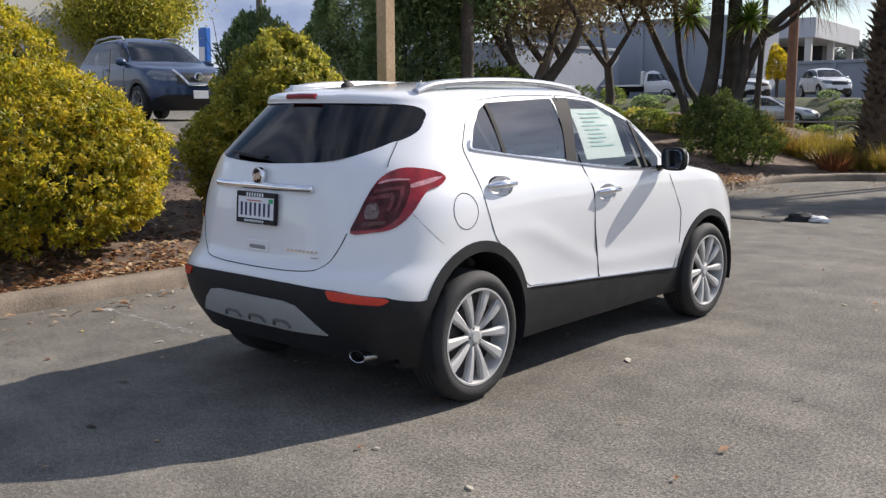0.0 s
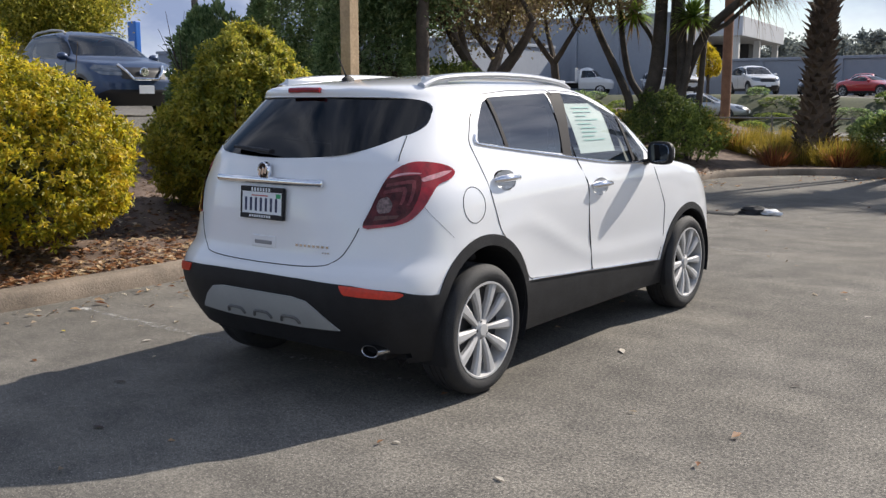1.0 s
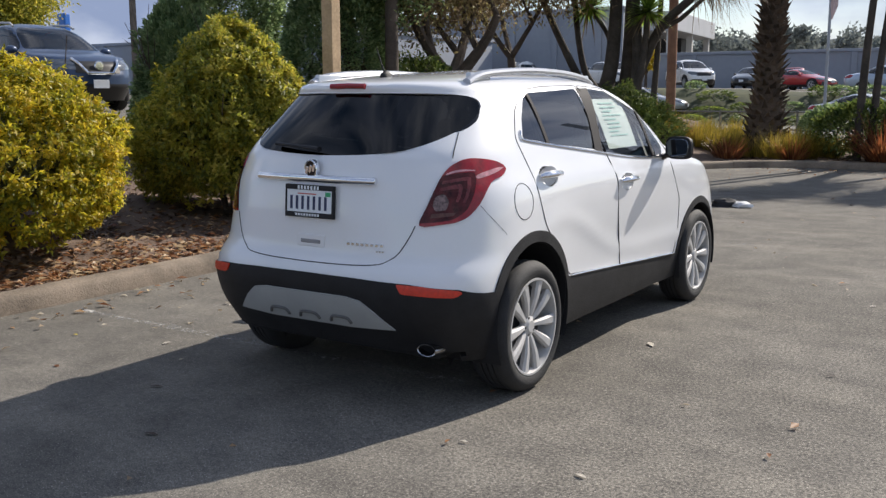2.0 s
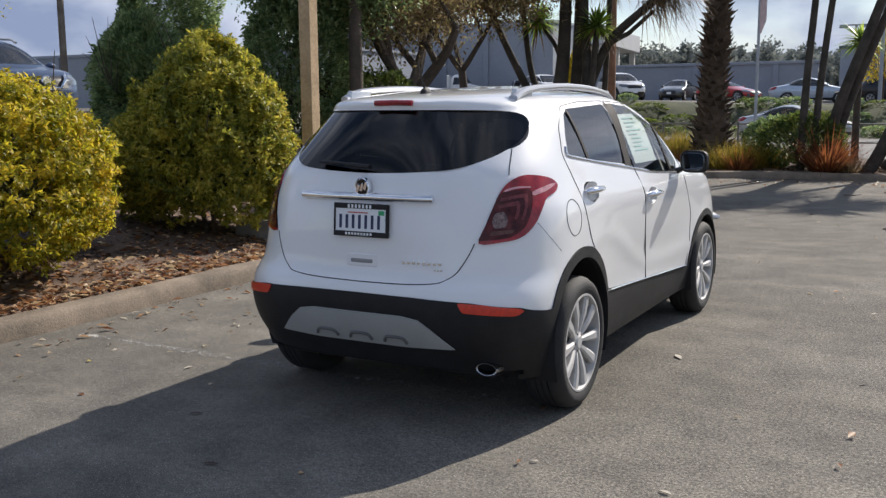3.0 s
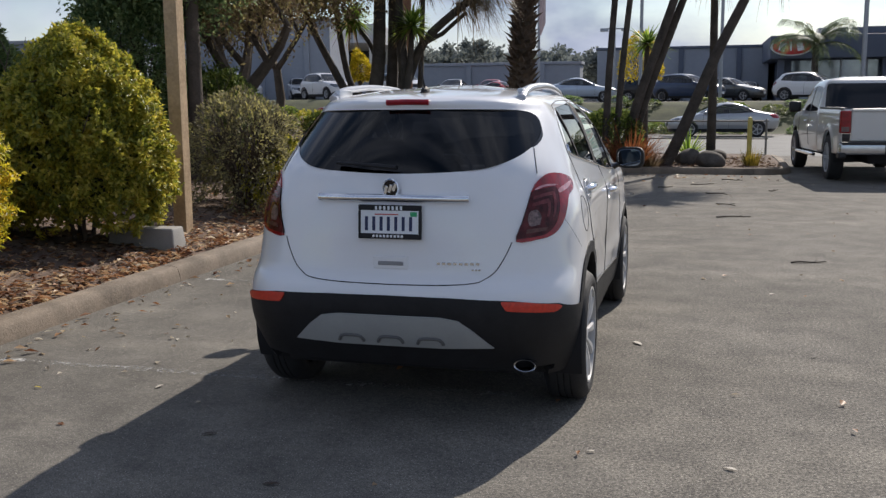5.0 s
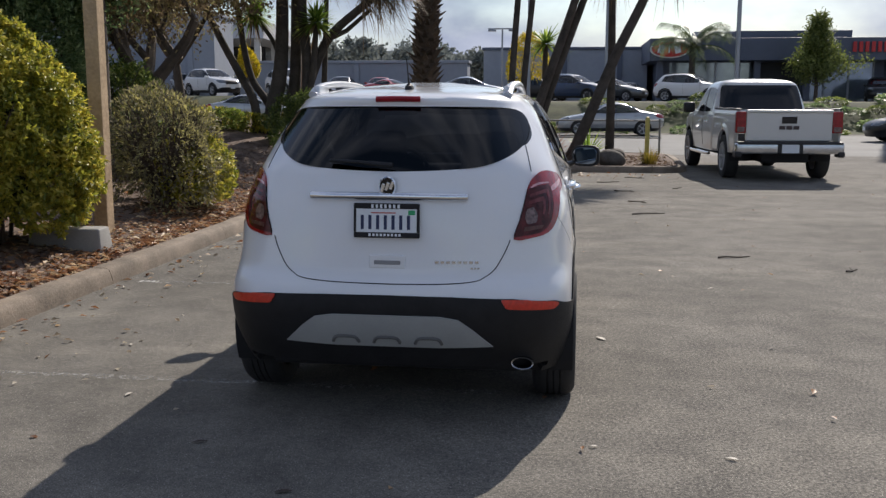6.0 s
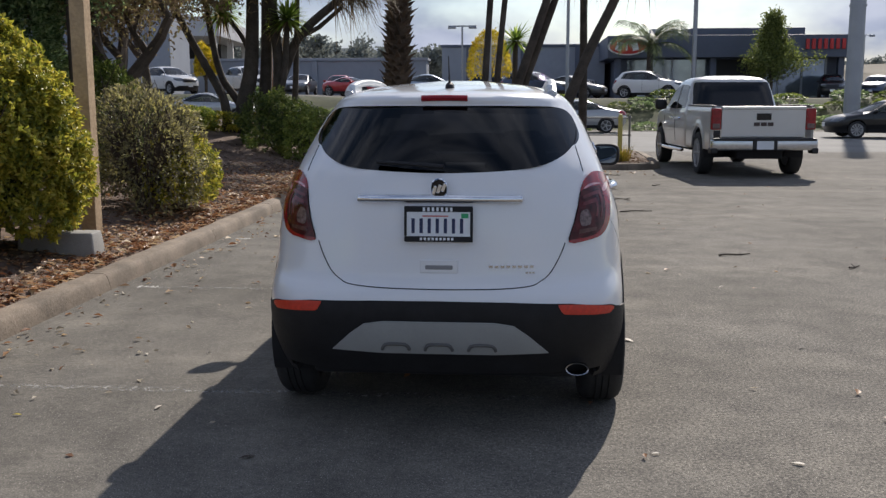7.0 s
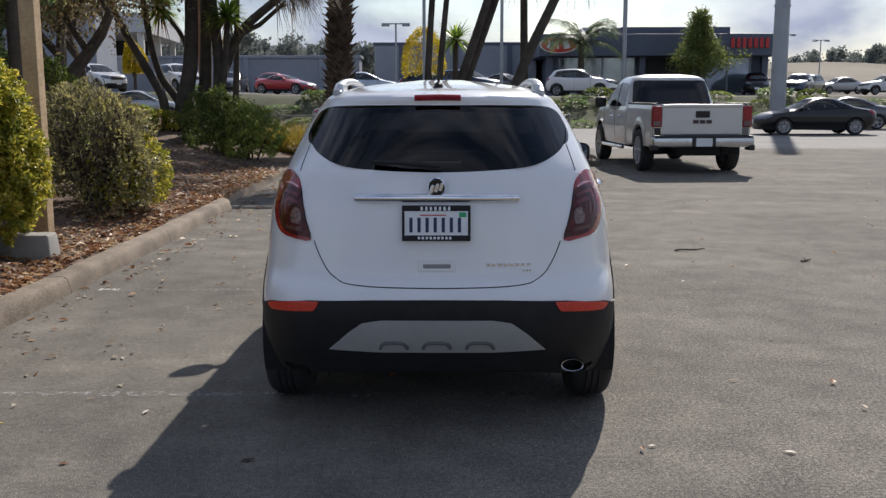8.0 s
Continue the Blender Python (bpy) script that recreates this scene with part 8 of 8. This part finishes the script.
def build_flatbed(x, y, heading):
    """White flatbed work truck: short cab, headboard and a bare deck."""
    t = thing("flatbed_truck", "white flatbed work truck on the far lot", "truck", "parked cars", at=pose(x, y, land_height(x, y), 0, 0, heading))
    cab = Shell(rear=[(0.45, 0.35), (1.2, 0.35), (1.75, 0.42), (1.9, 0.6), (1.95, 0.9)],
                front=[(0.45, 2.7), (0.9, 2.75), (1.12, 2.6), (1.2, 2.1), (1.28, 1.85), (1.7, 1.45), (1.88, 1.25), (1.95, 1.05)],
                width=[(0.45, 0.9), (0.9, 0.97), (1.2, 0.95), (1.7, 0.82), (1.9, 0.7), (1.95, 0.5)], corner=0.3, power=((0, 4.5), (2, 4.5)), taper=0.01, mid=1.5, fcorner=((0, 0.7), (1.2, 0.5), (2, 0.3)))
    bm, layer = shell_mesh(cab, list(np.arange(0.45, 1.9, 0.06)) + [1.91, 1.93, 1.95], 10, 22, 10)
    cut_zone(bm, layer, [(0.6, 1.22), (0.66, 1.72), (1.3, 1.72), (1.78, 1.26)], "x", 2, lambda f: abs(f.normal.x) > 0.4, 0.1)
    cut_zone(bm, layer, [(-0.75, 1.3), (0.75, 1.3), (0.65, 1.74), (-0.65, 1.74)], "y", 3, lambda f: f.normal.y > 0.2, 0.1)
    bm.normal_update()
    part("cab", split_zone(bm, layer, {0}), P_WHITE, t, smooth=True)
    part("windscreen", split_zone(bm, layer, {3}), AUTO_GLASS, t, smooth=True)
    for s in (1, -1):
        part("side_window", split_zone(bm, layer, {2}, side=s), AUTO_GLASS, t, smooth=True)
        for yy in (-1.35, 1.95):
            make_wheel(t, "wheel", (s * 0.82, yy, 0.38), r=0.38, rim=0.25, width=0.24, spokes=6, side=s, detail=False)
    bm.free()
    bm = bmesh.new()
    box(bm, (-1.05, -2.6, 0.86), (1.05, 0.25, 0.98), 0.02)
    part("deck", bm, P_WHITE, t, "white flat deck")
    for xx in (-1.0, -0.5, 0.0, 0.5, 1.0):
        bm = bmesh.new()
        box(bm, (xx - 0.03, 0.18, 0.98), (xx + 0.03, 0.26, 1.85), 0.01)
        part("headboard_bar", bm, P_WHITE, t)
    bm = bmesh.new()
    box(bm, (-1.05, 0.17, 1.80), (1.05, 0.27, 1.90), 0.01)
    part("headboard_rail", bm, P_WHITE, t)
    bm = bmesh.new()
    box(bm, (-0.45, -2.4, 0.5), (0.45, 2.4, 0.86), 0.03)
    box(bm, (-0.8, 0.4, 0.42), (0.8, 2.3, 0.6), 0.03)
    part("chassis", bm, GAP, t)


build_flatbed(-30.6, 57.0, -72)
for name, label, shell, colour, x, y, z, hd, detail in CARS:
    made = make_car(name, label, shell, colour, x, y, land_height(x, y), hd, detail)
    if name == "blue_suv":
        nose = SUV.front
        bm = bmesh.new()
        tube(bm, [(-0.44, nose(0.93) - 0.02, 0.95), (-0.36, nose(0.84) + 0.025, 0.84), (-0.24, nose(0.70) + 0.035, 0.69), (0.24, nose(0.70) + 0.035, 0.69), (0.36, nose(0.84) + 0.025, 0.84), (0.44, nose(0.93) - 0.02, 0.95)], 0.026, 8)
        part("grille_trim", bm, CHROME, made, "chrome V-shaped grille trim", smooth=True)
        bm = bmesh.new()
        lathe(bm, [(0.02, 0.0), (0.02, 0.075), (0.0, 0.09)], "y", 20, pose(0, nose(0.82) + 0.02, 0.82))
        part("badge", bm, CHROME, made)
        for s in (1, -1):
            bm = bmesh.new()
            tube(bm, [(s * 0.60, -1.40, 1.585), (s * 0.58, -1.25, 1.655), (s * 0.57, -0.5, 1.685), (s * 0.58, 0.05, 1.65), (s * 0.60, 0.2, 1.585)], 0.022, 8)
            part("roof_rail", bm, ALLOY, made, "silver roof rail", smooth=True)


# ---- litter on the ground ----
LITTER = leaf_mat("leaf_litter", (0.16, 0.065, 0.032), (0.40, 0.20, 0.09), (0.64, 0.50, 0.32), 0.5)
FLAKES = leaf_mat("bark_flakes", (0.065, 0.036, 0.024), (0.14, 0.085, 0.055), (0.27, 0.19, 0.125), 0.9)
PALE_LEAF = leaf_mat("pale_dry_leaf", (0.30, 0.22, 0.14), (0.45, 0.38, 0.28), (0.6, 0.55, 0.45), 0.7)


def scatter(name, label, n, place, material, size, seed, lift=0.012, category="litter"):
    """Flat fallen pieces as one sheet of leaves; place(rng) gives x, y, z."""
    rn = np.random.default_rng(seed)
    pos = np.array([place(rn) for _ in range(n)])
    pos[:, 2] += lift * rn.random(n) + 0.004
    a = rn.uniform(0, 6.283, n)
    d = np.stack([np.cos(a), np.sin(a), rn.normal(0, 0.16, n)], 1)
    nrm = np.stack([rn.normal(0, 0.3, n), rn.normal(0, 0.3, n), np.ones(n)], 1)
    ln = size * rn.uniform(0.5, 1.4, n)
    ob = leaf_mesh(name, pos, d, nrm, ln, ln * rn.uniform(0.3, 0.6, n), material, None, label, 0.2)
    return tagged(ob, "", category)


def in_bed(rn, x0, x1, y0, y1):
    while True:
        x, y = rn.uniform(x0, x1), rn.uniform(y0, y1)
        if x < -3.2 or y > 16.2:
            return x, y, bed_height(x, y)


def by_kerb(rn):
    y = rn.uniform(-3, 13)
    return -2.90 + abs(rn.normal(0, 0.28)) - (0.15 if y > 7 else 0), y, 0.0


def on_lot(rn):
    return rn.uniform(-2.6, 9), rn.uniform(-3, 15), 0.0


def at_island(rn):
    x = rn.uniform(-2.5, 3.2)
    return x, 15.6 - abs(rn.normal(0, 0.8)), 0.0


scatter("bark_flakes", "brown bark flakes over the mulch bed", 9000, lambda r: in_bed(r, -7.5, -3.2, -2, 14), FLAKES, 0.055, 1)
scatter("fallen_leaves", "brown and red fallen leaves on the mulch", 6500, lambda r: in_bed(r, -3.15 - abs(r.normal(0, 1.1)) - 0.08, -3.16, -1.5, 13), LITTER, 0.075, 2, 0.03)
scatter("island_litter", "brown litter in the island bed", 2500, lambda r: (lambda x, y: (x, y, bed_height(x, y)))(r.uniform(-3.0, 3.1), r.uniform(16.2, 20)), FLAKES, 0.08, 3, 0.03)
scatter("gutter_leaves", "brown and red fallen leaves along the kerb", 170, by_kerb, LITTER, 0.075, 4, 0.02)
scatter("gutter_chips", "pale dry leaves in the gutter by the kerb", 120, by_kerb, PALE_LEAF, 0.065, 14, 0.02)
scatter("bay_leaves", "pale dry leaves on the parking bay", 60, lambda r: (r.uniform(-2.8, -0.9), r.uniform(-1.5, 9), 0.0), PALE_LEAF, 0.055, 15)
scatter("lot_leaves", "small leaves and bits on the asphalt", 170, on_lot, PALE_LEAF, 0.045, 5)
scatter("lot_grit", "dark leaf bits on the asphalt", 160, on_lot, LITTER, 0.05, 6)
scatter("island_edge_leaves", "dry leaves before the island kerb", 120, at_island, LITTER, 0.08, 7)


def single_leaf(x, y, ln, ang, col, label):
    bm = bmesh.new()
    out = []
    for k in range(9):
        t = k / 8
        w = ln * 0.17 * math.sin(math.pi * min(1, t * 0.96 + 0.02)) ** 0.8
        z = 0.005 + 0.004 * math.sin(t * 3.0)
        out.append((bm.verts.new((t * ln - ln / 2, w, z + 0.002)), bm.verts.new((t * ln - ln / 2, 0, z)), bm.verts.new((t * ln - ln / 2, -w, z + 0.002))))
    for a, b in zip(out, out[1:]):
        bm.faces.new((a[0], a[1], b[1], b[0]))
        bm.faces.new((a[1], a[2], b[2], b[1]))
    ob = part("fallen_leaf", bm, col, smooth=True)
    ob.matrix_basis = pose(x, y, 0, 0, 0, ang)
    tagged(ob, label, "leaf", "leaves on the asphalt")


L_BROWN = surf("dead_leaf_brown", (0.05, 0.03, 0.022), 0.7, var=0.3, scale=30)
L_PALE = surf("dead_leaf_pale", (0.50, 0.45, 0.37), 0.6, var=0.2, scale=30)
L_YELLOW = surf("dead_leaf_yellow", (0.5, 0.40, 0.05), 0.6, var=0.2, scale=30)
for x, y, ln, ang, col, label in (
        (-0.81, -1.01, 0.07, 30, L_BROWN, "curled brown leaf on asphalt"), (-1.45, -0.38, 0.06, 80, L_PALE, "small pale leaf on asphalt"),
        (0.96, -0.83, 0.045, 10, L_PALE, "small pale chip on asphalt"), (1.05, 1.17, 0.10, 125, L_PALE, "slim pale leaf on asphalt"),
        (1.55, -0.90, 0.06, -20, L_PALE, "small pale leaf on asphalt"), (-2.1, -0.55, 0.05, 0, L_YELLOW, "small yellow leaf on asphalt"),
        (2.1, 1.06, 0.05, 40, L_BROWN, "small brown leaf on asphalt"), (-0.27, -1.5, 0.07, 15, L_BROWN, "curled brown leaf on asphalt"), (2.0, 3.0, 0.05, 40, L_PALE, "small pale chip on asphalt"), (-1.9, 0.6, 0.05, 120, L_PALE, "small pale leaf on asphalt"), (-3.35, 3.0, 0.08, 30, L_YELLOW, "yellow leaf on the mulch by the kerb")):
    single_leaf(x, y, ln, ang, col, label)


def twig(x, y, ln, ang, seed):
    rg = random.Random(seed)
    bm = bmesh.new()
    pts = [Vector((t * ln - ln / 2, 0.012 * math.sin(t * 3 + seed), 0.012 + 0.005 * math.sin(t * 7 + seed))) for t in np.linspace(0, 1, 7)]
    tube(bm, pts, list(np.linspace(0.010, 0.005, 7)), 6)
    tube(bm, [pts[4], pts[4] + Vector((0.06, 0.07, 0.015))], [0.007, 0.003], 5)
    ob = part("twig", bm, BARK, smooth=True)
    ob.matrix_basis = pose(x, y, 0, 0, 0, ang)
    tagged(ob, "fallen brown twig lying on asphalt", "twig", "fallen twigs")


for i, (x, y, ln, a) in enumerate(((2.45, 4.63, 0.34, 18), (3.38, 3.98, 0.16, 48), (1.54, 13.3, 0.45, 25), (1.75, 11.5, 0.4, -32), (1.85, 9.8, 0.35, -45), (1.9, 8.25, 0.46, 14), (2.1, 14.4, 0.4, -20), (0.9, 12.6, 0.3, 40), (2.7, 12.2, 0.3, 60))):
    twig(x, y, ln, a, i)


def build_rag():
    ob = thing("litter_rag", "crumpled black and white litter on asphalt", "litter", at=pose(-0.62, 8.5, 0))
    for nm, col, x0, r, seed in (("dark_cloth", plain("rag_black", (0.02, 0.02, 0.022), 0.8), -0.12, 0.16, 3), ("white_cloth", plain("rag_white", (0.7, 0.7, 0.7), 0.7), 0.13, 0.11, 8)):
        bm = bmesh.new()
        bmesh.ops.create_icosphere(bm, subdivisions=3, radius=1.0)
        for v in bm.verts:
            k = 1 + 0.45 * noise.noise(v.co * 1.8 + Vector((seed, 0, 0)))
            v.co = Vector((v.co.x * r * 1.25 * k + x0, v.co.y * r * 0.8 * k, max(-0.02, v.co.z * r * 0.5 * k) + 0.025))
        part(nm, bm, col, ob, smooth=True)


build_rag()


def build_strip():
    """A low dark strip that lies across the bay from the kerb."""
    bm = bmesh.new()
    prof = [(-0.13, 0.0), (-0.10, 0.022), (-0.04, 0.034), (0.04, 0.034), (0.10, 0.022), (0.13, 0.0)]
    xs = np.linspace(-3.02, -0.86, 28)
    rows = []
    for x in xs:
        w = 0.010 * noise.noise((x * 2.0, 0, 0))
        rows.append([bm.verts.new((x, 8.36 - 0.045 * (x + 3.0) + o * (1 + 6 * w), z * (1 + 12 * w) - 0.002)) for o, z in prof])
    for r0, r1 in zip(rows, rows[1:]):
        for k in range(5):
            bm.faces.new((r0[k], r1[k], r1[k + 1], r0[k + 1]))
    bm.faces.new(rows[0])
    bm.faces.new(rows[-1][::-1])
    tagged(part("ground_strip", bm, surf("strip_dark", (0.045, 0.044, 0.042), 0.85, var=0.4, scale=6, fine=60, bump=0.5, bscale=60), smooth=True),
           "low dark strip lying across worn asphalt", "strip")


build_strip()
